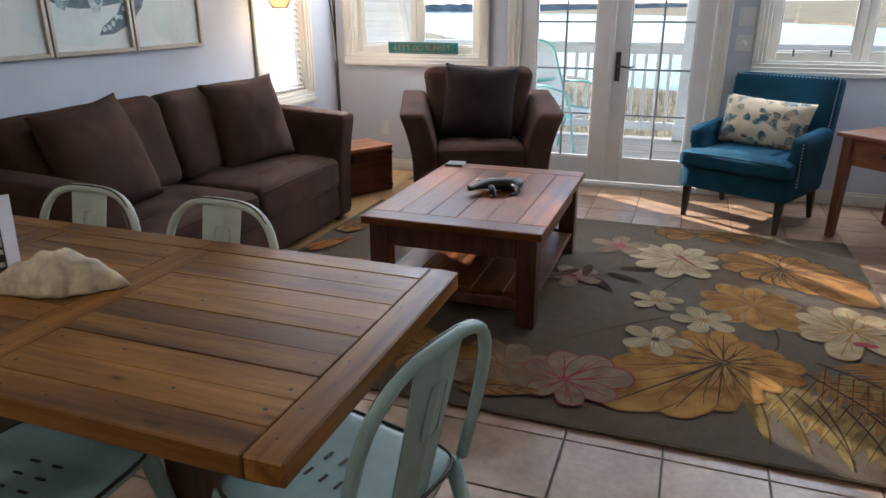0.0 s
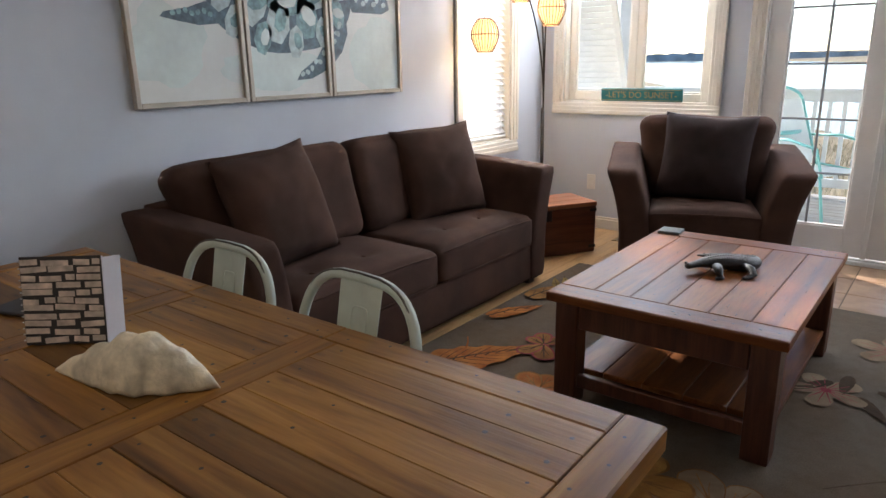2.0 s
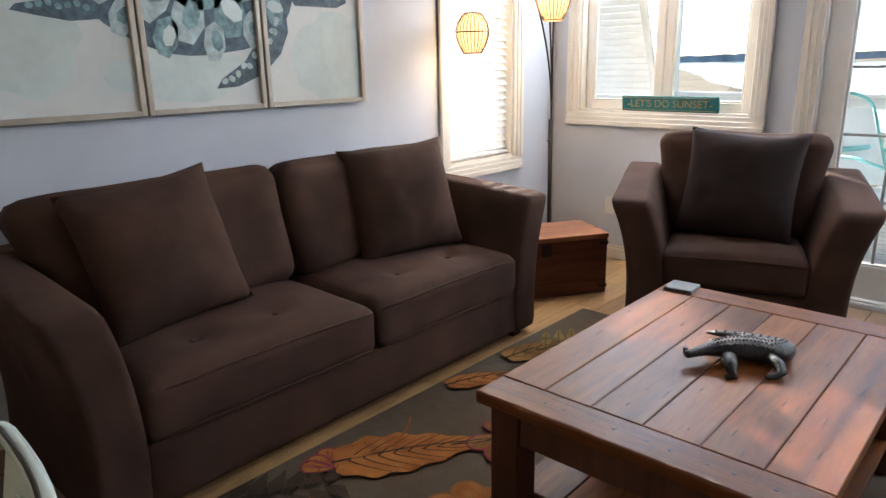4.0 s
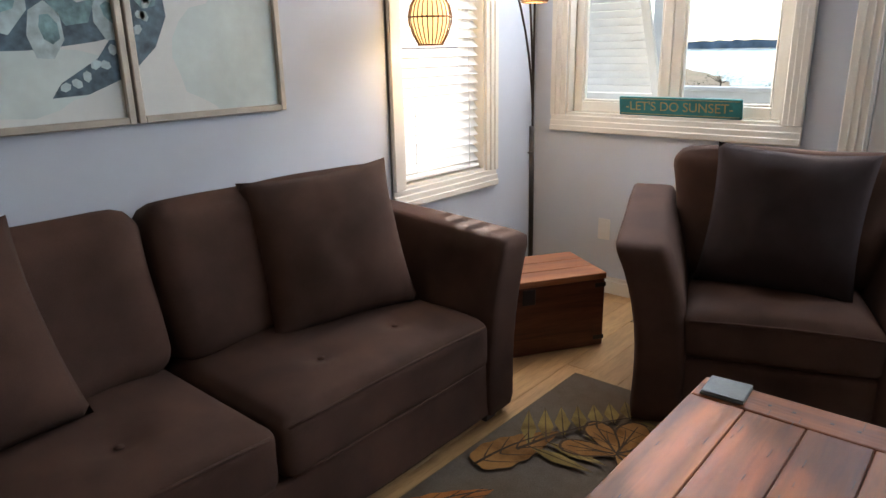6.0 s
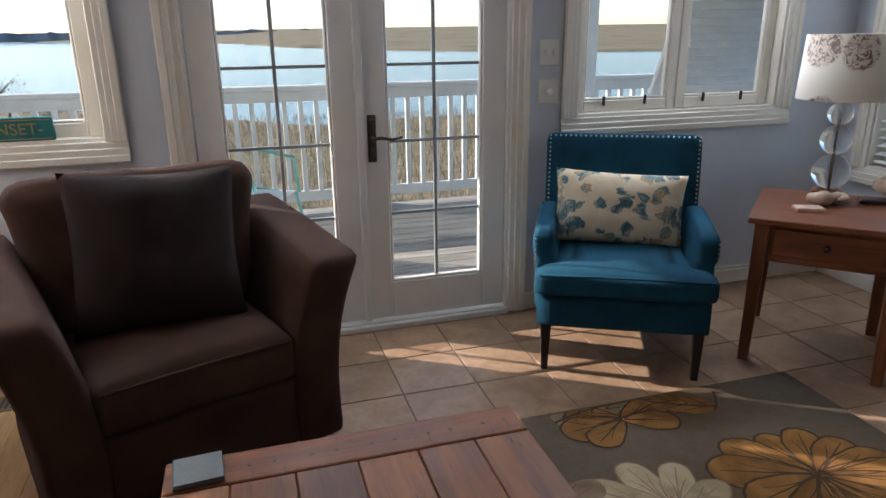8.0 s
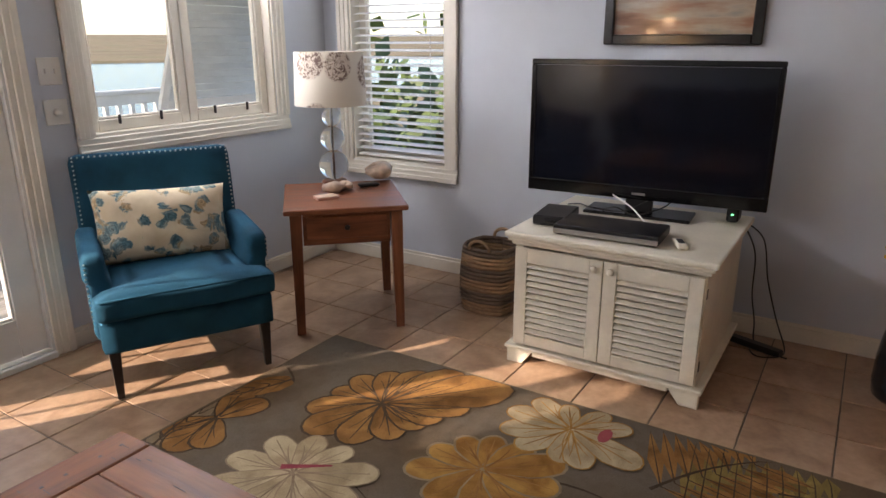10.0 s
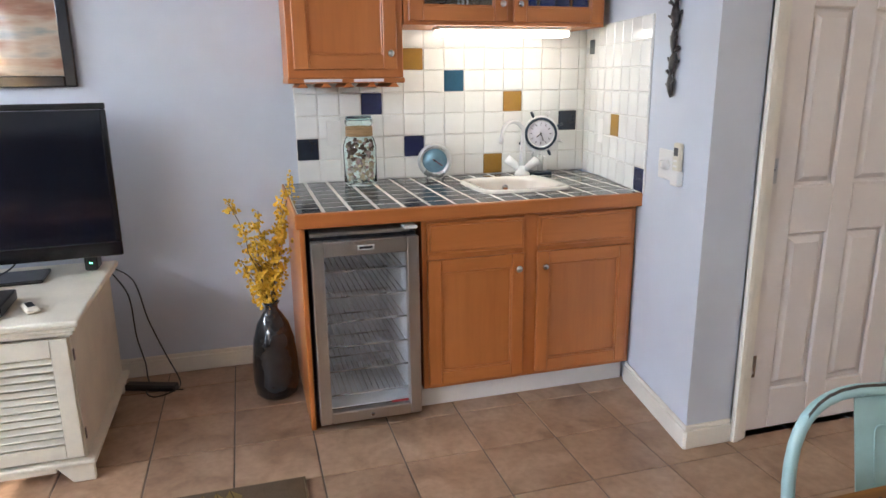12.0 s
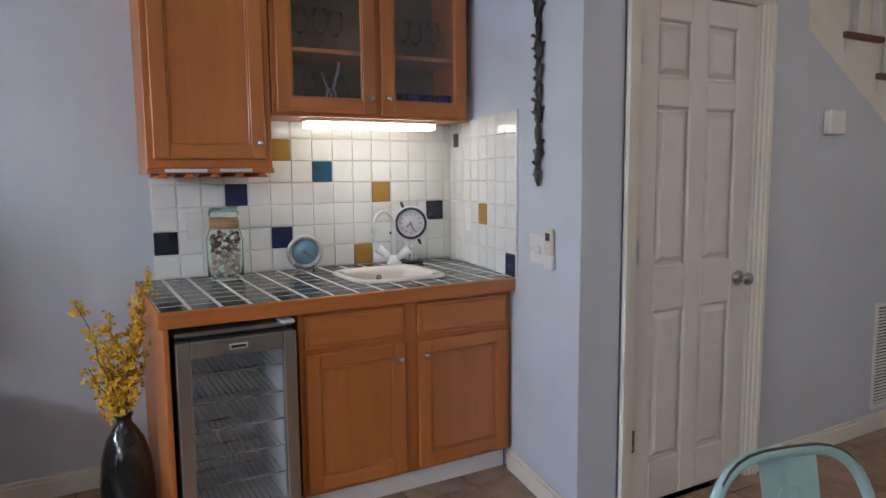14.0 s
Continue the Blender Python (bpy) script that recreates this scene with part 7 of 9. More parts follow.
for sx in (-1, 1):
    for sy in (-1, 1):
        part("foot", bm_box(sx * 0.09 - 0.01, sx * 0.09 + 0.01, sy * 0.19 - 0.01, sy * 0.19 + 0.01, 0, 0.0038), M["black"], pl)
cb = thing("cable_box", "matte black cable box on the cabinet", "cable box", pose(2.10, 3.735, ZS + 0.0008, 0, 0, 8))
part("case", bm_box(-0.12, 0.12, -0.075, 0.075, 0.003, 0.045, 0.006), M["black"], cb)
part("display", bm_box(-0.1215, -0.1205, -0.03, 0.02, 0.018, 0.03), M["screen"], cb)
part("foot_pad", bm_box(-0.1, 0.1, -0.06, 0.06, 0.0, 0.0028), M["black"], cb)
rt = thing("wifi_router", "small black router with a green light", "router", pose(2.52, 3.06, ZS + 0.0008))
part("case", bm_box(-0.045, 0.045, -0.025, 0.025, 0, 0.06, 0.006), M["black"], rt)
part("status_light", bm_box(-0.0465, -0.0455, -0.006, 0.006, 0.03, 0.036), glowing("green_led", (0.1, 1.0, 0.3), 1.5), rt)
rc = thing("remote_control", "small beige remote on the cabinet top", "remote", pose(1.985, 3.165, ZS + 0.0008, 0, 0, 25))
part("body", bm_soft(-0.06, 0.06, -0.022, 0.022, 0, 0.018, 0.009, 0.002, 6, 0), M["cream"], rc)
part("button_pad", bm_box(-0.03, 0.03, -0.012, 0.012, 0.0195, 0.0212, 0.001), M["black"], rc)
for k, (pts, mt) in enumerate((([(2.40, 3.80, ZS + 0.006), (2.30, 3.70, ZS + 0.04), (2.22, 3.62, ZS + 0.05), (2.30, 3.50, ZS + 0.03), (2.33, 3.40, 0.69)], "black"), ([(2.36, 3.62, ZS + 0.006), (2.26, 3.52, ZS + 0.055), (2.30, 3.44, ZS + 0.02), (2.38, 3.34, ZS + 0.05), (2.40, 3.3, 0.70)], "black"), ([(2.34, 3.56, 0.70), (2.27, 3.45, ZS + 0.06), (2.22, 3.36, ZS + 0.012), (2.26, 3.28, ZS + 0.006)], "white"),
                      ([(2.62, 3.03, ZS - 0.02), (2.67, 2.94, 0.50), (2.69, 2.90, 0.30), (2.68, 2.84, 0.12), (2.60, 2.78, 0.008), (2.50, 2.80, 0.008), (2.46, 2.88, 0.008), (2.54, 2.92, 0.008), (2.60, 2.86, 0.012)], "black"), ([(2.63, 3.02, ZS - 0.05), (2.69, 2.97, 0.42), (2.70, 2.96, 0.22), (2.66, 2.93, 0.10), (2.58, 2.90, 0.008), (2.50, 2.76, 0.008)], "black"))):
    sm = []
    for i in range(len(pts) - 1):
        p0, p1, p2, p3 = (Vector(pts[max(i - 1, 0)]), Vector(pts[i]), Vector(pts[i + 1]), Vector(pts[min(i + 2, len(pts) - 1)]))
        for q in range(6):
            s = q / 6
            sm.append(0.5 * ((2 * p1) + (-p0 + p2) * s + (2 * p0 - 5 * p1 + 4 * p2 - p3) * s * s + (-p0 + 3 * p1 - 3 * p2 + p3) * s ** 3))
    sm.append(Vector(pts[-1]))
    solid("power_cable", bm_tube(sm, 0.0035, 6), M[mt], "loose thin cable behind the television cabinet", "cable", group="cables")
solid("power_strip", bm_box(-0.12, 0.12, -0.025, 0.025, 0, 0.03, 0.006), M["black"], "black power strip on the floor", "power strip", m=pose(2.56, 2.90, 0.001, 0, 0, 70))

# framed landscape over the television
ar = thing("framed_art", "black-framed dune landscape behind glass over the television", "picture")
A0, A1, AZ0, AZ1 = 3.065, 3.785, 1.36, 1.95
for y0, y1, z0, z1 in ((A0, A0 + 0.045, AZ0, AZ1), (A1 - 0.045, A1, AZ0, AZ1), (A0 + 0.0455, A1 - 0.0455, AZ0, AZ0 + 0.045), (A0 + 0.0455, A1 - 0.0455, AZ1 - 0.045, AZ1)):
    part("frame", bm_box(XT - 0.032, XT - 0.001, y0, y1, z0, z1, 0.004), M["gloss"], ar)
m, t, b = nodes_of("dune_landscape_print")
v = coords(t, (1, 1.2, 6), by_object=False)
n1 = nd(t, "ShaderNodeTexNoise", scale=2.2, detail=6)
t.links.new(v, n1.inputs["Vector"])
t.links.new(ramp(t, n1.outputs[0], [(0.3, (0.16, 0.075, 0.045)), (0.45, (0.30, 0.16, 0.10)), (0.58, (0.42, 0.33, 0.24)), (0.7, (0.20, 0.22, 0.20))]), b.inputs["Base Color"])
b.inputs["Roughness"].default_value = 0.07
part("print", bm_box(XT - 0.012, XT - 0.002, A0 + 0.046, A1 - 0.046, AZ0 + 0.046, AZ1 - 0.046), m, ar, "dune landscape print under glass")

# ---- floor vase with yellow blossom ----
M["vase"] = surface("charcoal_glazed_ceramic", (0.022, 0.026, 0.030), 0.16, fine=30, coarse=8, var=0.3, bump=0.1, coat=0.4)
va = thing("floor_vase", "tall dark glazed ceramic vase with yellow blossom branches", "vase", pose(2.345, 2.345, 0.0005))
part("body", bm_lathe([(0, 0.0), (0.072, 0.0), (0.092, 0.02), (0.100, 0.08), (0.098, 0.18), (0.088, 0.27), (0.068, 0.34), (0.042, 0.385), (0.028, 0.405), (0.028, 0.425), (0.037, 0.438), (0.032, 0.440), (0.023, 0.425), (0.023, 0.40), (0, 0.38)], 32), M["vase"], va)
M["twig"] = surface("brown_twig", (0.14, 0.10, 0.035), 0.8, var=0.2)
M["petal"] = surface("yellow_blossom", (0.72, 0.44, 0.02), 0.6, fine=50, coarse=20, var=0.25, bump=0.0, each=0.3)
rnd = random.Random(12)
branches = ((-0.12, 0.14, 0.92, 0.6), (0.01, 0.02, 0.84, 0.9), (0.02, -0.09, 0.93, 1.0), (0.0, -0.13, 0.99, 0.8), (-0.04, 0.07, 0.70, 1.0), (-0.07, -0.03, 0.74, 1.0), (0.05, 0.05, 0.72, 1.0), (-0.03, -0.07, 0.80, 1.0), (-0.02, 0.11, 0.64, 0.8))
pv, pf = [], []
for bx, by, bz, dens in branches:
    pts = [(0.0, 0.0, 0.36)]
    for k in range(1, 8):
        q = k / 7
        pts.append((bx * q ** 1.3 + rnd.gauss(0, 0.006), by * q ** 1.3 + rnd.gauss(0, 0.006), 0.36 + (bz - 0.36) * q))
    br = part("branch", bm_tube(pts, [0.0035 - 0.0003 * k for k in range(8)], 5), M["twig"], va)
    for k in range(int(72 * dens)):
        q = rnd.uniform(0.22, 1.0)
        i = min(6, int(q * 7))
        c = Vector(pts[i]).lerp(Vector(pts[i + 1]), q * 7 - i) + Vector((rnd.gauss(0, 0.022), rnd.gauss(0, 0.022), rnd.gauss(0, 0.014))) * (1.25 - 0.7 * q)
        for w in range(4):
            d = Vector((rnd.gauss(0, 1), rnd.gauss(0, 1), rnd.gauss(0, 1))).normalized()
            s = d.orthogonal().normalized()
            L, W = rnd.uniform(0.012, 0.020), 0.0085
            j = len(pv)
            pv += [tuple(c), tuple(c + d * L * 0.6 + s * W), tuple(c + d * L), tuple(c + d * L * 0.6 - s * W)]
            pf.append((j, j + 1, j + 2, j + 3))
me = bpy.data.meshes.new("blossoms")
me.from_pydata(pv, [], pf)
me.materials.append(M["petal"])
bl = new("blossoms", me)
bl.parent = va
tagged(bl, "small yellow blossoms along the twigs", kind="stuff")
out = thing("wall_outlet", "cream plastic outlet plate low on the wall", "outlet")
part("plate", bm_box(XT - 0.006, XT, 2.36, 2.43, 0.34, 0.455, 0.003), M["plate"], out)
for z in (0.372, 0.423):
    part("socket", bm_box(XT - 0.008, XT - 0.006, 2.378, 2.412, z - 0.014, z + 0.014, 0.001), M["plate"], out)

# ---- wet bar ----
M["maple"] = wood("honey_maple", (0.44, 0.142, 0.03), (0.49, 0.165, 0.037), (0.54, 0.19, 0.046), 0.38, 2, 0.06, 0.15, 6, 0.1, False, 0.25)
M["maplex"] = wood("honey_maple_across", (0.44, 0.142, 0.03), (0.49, 0.165, 0.037), (0.54, 0.19, 0.046), 0.38, 1, 0.06, 0.15, 6, 0.1, False, 0.25)
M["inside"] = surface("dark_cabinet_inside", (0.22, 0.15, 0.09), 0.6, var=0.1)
KX, KL, KR, CZ = 1.975, 2.235, 0.785, 0.895      # cabinet front, ends, counter height


def shaker(name, parent, x, y0, y1, z0, z1, rail=0.055, glass=False, label="", knob=None):
    """A framed cabinet front in the plane x, facing -x."""
    d = part(name, bm_box(x - 0.02, x, y0, y0 + rail, z0, z1, 0.003), M["maple"], parent, label)
    part("stile", bm_box(x - 0.02, x, y1 - rail, y1, z0, z1, 0.003), M["maple"], d)
    part("rail", bm_box(x - 0.02, x, y0 + rail + 0.0003, y1 - rail - 0.0003, z0, z0 + rail, 0.003), M["maplex"], d)
    part("rail", bm_box(x - 0.02, x, y0 + rail + 0.0003, y1 - rail - 0.0003, z1 - rail, z1, 0.003), M["maplex"], d)
    if glass:
        g = part("glass_pane", bm_box(x - 0.011, x - 0.008, y0 + rail - 0.004, y1 - rail + 0.004, z0 + rail - 0.004, z1 - rail + 0.004), M["pane2"], d, "clear glass pane")
        g.visible_shadow = False
    else:
        part("panel", bm_box(x - 0.008, x - 0.002, y0 + rail - 0.003, y1 - rail + 0.003, z0 + rail - 0.003, z1 - rail + 0.003), M["maple"], d)
    bead = bm_box(x - 0.0175, x - 0.006, y0 + rail, y0 + rail + 0.008, z0 + rail, z1 - rail, 0.003)
    bm_box(x - 0.016, x - 0.006, y1 - rail - 0.008, y1 - rail, z0 + rail, z1 - rail, 0.002, bm=bead)
    bm_box(x - 0.016, x - 0.006, y0 + rail + 0.008, y1 - rail - 0.008, z0 + rail, z0 + rail + 0.008, 0.002, bm=bead)
    bm_box(x - 0.016, x - 0.006, y0 + rail + 0.008, y1 - rail - 0.008, z1 - rail - 0.008, z1 - rail, 0.002, bm=bead)
    part("bead", bead, M["maplex"], d)
    if knob:
        part("knob", moved(bm_lathe([(0, 0.026), (0.010, 0.024), (0.0145, 0.016), (0.008, 0.008), (0.007, 0), (0, 0)], 16), pose(x - 0.02, knob[0], knob[1], 0, -90, 0)), M["nickel"], d, "round nickel knob")
    return d


M["pane2"] = glassy("cabinet_glass", (0.93, 0.96, 0.95), 0.0, 1.45)
base = thing("base_cabinet", "honey maple base cabinet with two doors and two drawer fronts", "cabinet")
bx0, bx1 = KR, 1.755
part("carcass", bm_box(KX + 0.02, XT - 0.002, bx0, bx1, 0.105, 0.838), M["maple"], base)
ff = bm_box(KX, KX + 0.0195, bx0, bx0 + 0.04, 0.105, 0.838, 0.002)
bm_box(KX, KX + 0.0195, bx1 - 0.03, bx1, 0.105, 0.838, 0.002, bm=ff)
bm_box(KX, KX + 0.0195, 1.245, 1.325, 0.105, 0.838, 0.002, bm=ff)
for y0, y1 in ((bx0 + 0.0402, 1.2448), (1.3252, bx1 - 0.0302)):
    for z0, z1 in ((0.105, 0.145), (0.665, 0.695), (0.815, 0.838)):
        bm_box(KX, KX + 0.0195, y0, y1, z0, z1, 0.0, bm=ff)
part("face_frame", ff, M["maple"], base)
for y0, y1, kn in ((1.315, 1.735, 1.345), (0.812, 1.255, 1.225)):
    shaker("cabinet_door", base, KX - 0.0005, y0, y1, 0.125, 0.668, 0.055, knob=(kn, 0.605))
    dr = bm_box(KX - 0.013, KX - 0.0005, y0, y1, 0.690, 0.822, 0.004, 2)
    bm_box(KX - 0.0205, KX - 0.0125, y0 + 0.012, y1 - 0.012, 0.702, 0.810, 0.0055, 2, bm=dr)
    part("drawer_front", dr, M["maplex"], base)
solid("toe_kick", bm_box(KX + 0.055, KX + 0.07, KR, 1.755, 0.0, 0.1045), M["white"], "white painted toe kick board", "trim", "structure")
ep = thing("end_panel", "honey maple end panel beside the wine cooler", "cabinet panel")
part("board", bm_box(KX + 0.0005, XT - 0.002, 2.214, KL - 0.004, 0.0, 0.838, 0.001), M["maple"], ep)
part("edge_strip", bm_box(KX - 0.02, KX, 2.212, KL - 0.003, 0.0, 0.838, 0.003), M["maple"], ep)

M["ctile"] = surface("dark_green_glazed_tile", (0.012, 0.022, 0.028), 0.16, fine=25, coarse=9, var=0.5, bump=0.08, each=0.6)
M["cgrout"] = surface("pale_grout", (0.82, 0.80, 0.74), 0.85, fine=120, var=0.08, bump=0.3)
ctop = thing("countertop", "dark glazed tile countertop with pale grout and maple edge", "countertop")
SX0, SX1, SY0, SY1 = 2.13, 2.52, 1.02, 1.42      # sink hole
bed = bmesh.new()
for x0, x1, y0, y1 in ((KX - 0.018, SX0, 0.70, KL), (SX1, XT - 0.002, 0.70, KL), (SX0, SX1, 0.70, SY0), (SX0, SX1, SY1, KL)):
    bm_box(x0, x1, y0, y1, 0.8385, CZ - 0.0012, bm=bed)
part("grout_bed", bed, M["cgrout"], ctop)
part("front_edge", bm_box(KX - 0.045, KX - 0.0185, 0.775, KL + 0.012, 0.838, CZ + 0.001, 0.006, 2), M["maplex"], ctop, "rounded maple counter edge")
part("end_edge", bm_box(KX - 0.018, XT - 0.002, KL + 0.0005, KL + 0.012, 0.838, CZ + 0.001, 0.004), M["maplex"], ctop, "maple counter edge")
CP = 0.104
first = None
x = KX - 0.017
while x < XT - 0.02:
    y = KL - 0.002
    while y > 0.72:
        x1, y0 = min(x + CP - 0.014, XT - 0.004), y - CP + 0.014
        if not (x1 > SX0 - 0.015 and x < SX1 + 0.015 and y > SY0 - 0.015 and y0 < SY1 + 0.015):
            if x1 - x > CP - 0.0155:
                mm = pose((x + x1) / 2, (y + y0) / 2, CZ)
                if first is None:
                    first = part("tile", bm_box(-(CP - 0.014) / 2, (CP - 0.014) / 2, -(CP - 0.014) / 2, (CP - 0.014) / 2, -0.004, 0.0, 0.0016), M["ctile"], ctop, m=mm)
                else:
                    instance("tile", first, ctop, mm)
            else:
                part("tile", bm_box(x, x1, y0, y, CZ - 0.004, CZ, 0.0016), M["ctile"], ctop)
        else:
            for ax0, ax1, ay0, ay1 in ((x, min(x1, SX0 - 0.003), y0, y), (max(x, SX1 + 0.003), x1, y0, y), (max(x, SX0 - 0.003), min(x1, SX1 + 0.003), y0, min(y, SY0 - 0.003)), (max(x, SX0 - 0.003), min(x1, SX1 + 0.003), max(y0, SY1 + 0.003), y)):
                if ax1 - ax0 > 0.008 and ay1 - ay0 > 0.008:
                    part("tile", bm_box(ax0, ax1, ay0, ay1, CZ - 0.004, CZ, 0.0012), M["ctile"], ctop)
        y -= CP
    x += CP

# sink and tap
M["porc"] = surface("almond_porcelain", (0.76, 0.73, 0.64), 0.16, fine=20, coarse=4, var=0.03, bump=0.0, coat=0.4)
sk = thing("bar_sink", "small almond drop-in bar sink in the countertop", "sink", pose((SX0 + SX1) / 2, (SY0 + SY1) / 2, CZ))


def rounded(w, h, z, n=40, p=0.42):
    return [(w * math.copysign(abs(math.cos(a)) ** p, math.cos(a)), h * math.copysign(abs(math.sin(a)) ** p, math.sin(a)), z) for a in (2 * math.pi * k / n for k in range(n))]


bm = bmesh.new()
rings = [[bm.verts.new(c) for c in rounded(w, h, z)] for w, h, z in ((0.215, 0.222, 0.001), (0.212, 0.219, 0.012), (0.200, 0.207, 0.015), (0.165, 0.182, 0.010), (0.158, 0.175, -0.01), (0.140, 0.155, -0.12), (0.10, 0.11, -0.14))]
for a, q in zip(rings, rings[1:]):
    for k in range(40):
        bm.faces.new((a[k], a[(k + 1) % 40], q[(k + 1) % 40], q[k]))
bm.faces.new(rings[-1])
bmesh.ops.recalc_face_normals(bm, faces=bm.faces[:])
for f in bm.faces:
    f.smooth = True
part("basin", bm, M["porc"], sk)
part("drain", moved(bm_lathe([(0, 0.003), (0.02, 0.003), (0.024, 0), (0, 0)], 18), Matrix.Translation((0, 0, -0.1395))), M["nickel"], sk)
part("overflow", moved(bm_lathe([(0, 0.002), (0.012, 0.002), (0.015, 0), (0, 0)], 16), pose(0.151, -0.02, -0.035, 0, -90, 0)), M["nickel"], sk)
M["whiteenamel"] = surface("white_enamel", (0.80, 0.80, 0.78), 0.2, var=0.03, bump=0.0)
fc = thing("bar_faucet", "white gooseneck bar faucet with two lever handles", "faucet", pose(2.60, 1.06, CZ + 0.0005, 0, 0, -38) @ Matrix.Diagonal((1.12, 1.12, 1.05, 1)))
part("base", bm_lathe([(0, 0.05), (0.018, 0.05), (0.022, 0.03), (0.034, 0.012), (0.036, 0), (0, 0)], 20), M["whiteenamel"], fc)
pts = [(0, 0, 0.04), (0.004, 0, 0.14), (0.0, 0, 0.20)] + [(-0.062 + 0.062 * math.cos(a), 0.03 * (1 - math.cos(a)), 0.20 + 0.062 * math.sin(a)) for a in (math.pi * k / 10 for k in range(1, 11))] + [(-0.126, 0.062, 0.165)]
part("spout", bm_tube(pts, [0.016, 0.012] + [0.0095] * (len(pts) - 2), 10), M["whiteenamel"], fc)
for s in (-1, 1):
    hd = bm_tube([(0, s * 0.012, 0.03), (-0.004, s * 0.04, 0.055), (-0.01, s * 0.072, 0.082)], [0.014, 0.019, 0.022], 10)
    part("handle", hd, M["whiteenamel"], fc)

# backsplash
M["wtile"] = surface("white_glazed_tile", (0.82, 0.82, 0.78), 0.14, fine=14, coarse=5, var=0.05, bump=0.18, each=0.05, coat=0.3)
AC = {"navy": surface("navy_glazed_tile", (0.012, 0.016, 0.07), 0.13, var=0.3, bump=0.1, coat=0.3), "gold": surface("gold_glazed_tile", (0.36, 0.19, 0.025), 0.14, var=0.15, bump=0.1, coat=0.3),
      "blue": surface("teal_blue_glazed_tile", (0.02, 0.085, 0.15), 0.13, var=0.25, bump=0.1, coat=0.3), "black": surface("blue_black_glazed_tile", (0.012, 0.02, 0.035), 0.13, var=0.25, bump=0.1, coat=0.3)}
bs = thing("backsplash", "white glazed square tile backsplash with scattered coloured tiles", "backsplash", kind="structure")
part("grout_back", bm_box(XT - 0.006, XT - 0.0005, y_side(XT) + 0.003, 2.165, CZ, 1.60), surface("white_grout", (0.74, 0.73, 0.68), 0.8, var=0.06), bs)
BP = 0.1045
pick = {(2.14, 1.005): "black", (1.58, 1.06): "navy", (1.155, 0.955): "gold", (0.735, 1.172): "black", (1.05, 1.277): "gold", (1.80, 1.275): "navy", (1.37, 1.38): "blue", (1.57, 1.483): "gold"}
first = None
for r in range(7):
    for k in range(15):
        y1 = 2.162 - k * BP
        z0 = CZ + 0.004 + r * BP
        y0, z1 = y1 - BP + 0.004, z0 + BP - 0.004
        if y1 < y_side(XT) + 0.01:
            continue
        y0 = max(y0, y_side(XT) + 0.012)
        if y1 > 1.70 and z0 > 1.32 or z0 > 1.57 or y1 - y0 < 0.01:
            continue
        mat = M["wtile"]
        for (py, pz), nm in pick.items():
            if y0 - 0.003 <= py <= y1 + 0.003 and z0 - 0.003 <= pz <= z1 + 0.003:
                mat = AC[nm]
        if mat is M["wtile"] and y1 - y0 > BP - 0.006:
            mm = pose(XT - 0.006, (y0 + y1) / 2, (z0 + z1) / 2)
            if first is None:
                h_ = (BP - 0.004) / 2
                first = part("tile", bm_box(-0.005, 0.0, -h_, h_, -h_, h_, 0.0022), M["wtile"], bs, m=mm)
            else:
                instance("tile", first, bs, mm)
        else:
            part("tile", bm_box(XT - 0.011, XT - 0.006, y0, y1, z0, z1, 0.0022), mat, bs)
SA = -math.degrees(math.atan(SLANT))
side = thing("side_backsplash", "white glazed square tiles on the side wall", "backsplash", pose(1.915, y_side(1.915), 0, 0, 0, SA), kind="structure")
SLEN = 0.83
part("grout_back", bm_box(0.0, SLEN, 0.0005, 0.005, CZ + 0.001, 1.622), bpy.data.materials["white_grout"], side)
sp_ = {(0, 0): "navy", (3, 2): "gold", (7, 6): "black"}
for r in range(7):
    for k in range(8):
        x0, z0 = 0.002 + k * BP, CZ + 0.004 + r * BP
        x1 = min(x0 + BP - 0.004, SLEN - 0.012)
        z1 = min(z0 + BP - 0.004, 1.62)
        if z1 - z0 < 0.02 or x1 - x0 < 0.02 or (x0 > 0.46 and z0 > 1.56):
            continue
        nm = sp_.get((k, r))
        if (k, r) == (7, 6):
            continue
        if nm is None and x1 - x0 > BP - 0.006 and z1 - z0 > BP - 0.006:
            part("tile", bm_box(x0, x1, 0.005, 0.010, z0, z1, 0.0022), M["wtile"], side)
        else:
            part("tile", bm_box(x0, x1, 0.005, 0.010, z0, z1, 0.0022), AC[nm] if nm else M["wtile"], side)
part("edge_trim", bm_box(-0.006, 0.0, 0.0005, 0.010, CZ + 0.001, 1.622, 0.002), M["wtile"], side)
part("tile", bm_box(0.685, 0.76, 0.0102, 0.0105, 1.49, 1.56), AC["black"], side)
for nm, mp in (("wall_outlet", pose(XT - 0.011, 1.985, 1.13, 0, 0, 0)), ("wall_outlet", pose(2.46, y_side(2.46) + 0.0105, 1.12, 0, 0, 90 + SA))):
    o = thing(nm, "white plastic outlet plate on the tiled wall", "outlet", mp, "outlets at the wet bar")
    part("plate", bm_box(-0.005, 0.0, -0.036, 0.036, -0.058, 0.058, 0.002), M["plate"], o)
    for z in (-0.024, 0.024):
        part("socket", bm_box(-0.0065, -0.005, -0.016, 0.016, z - 0.013, z + 0.013, 0.001), M["plate"], o)

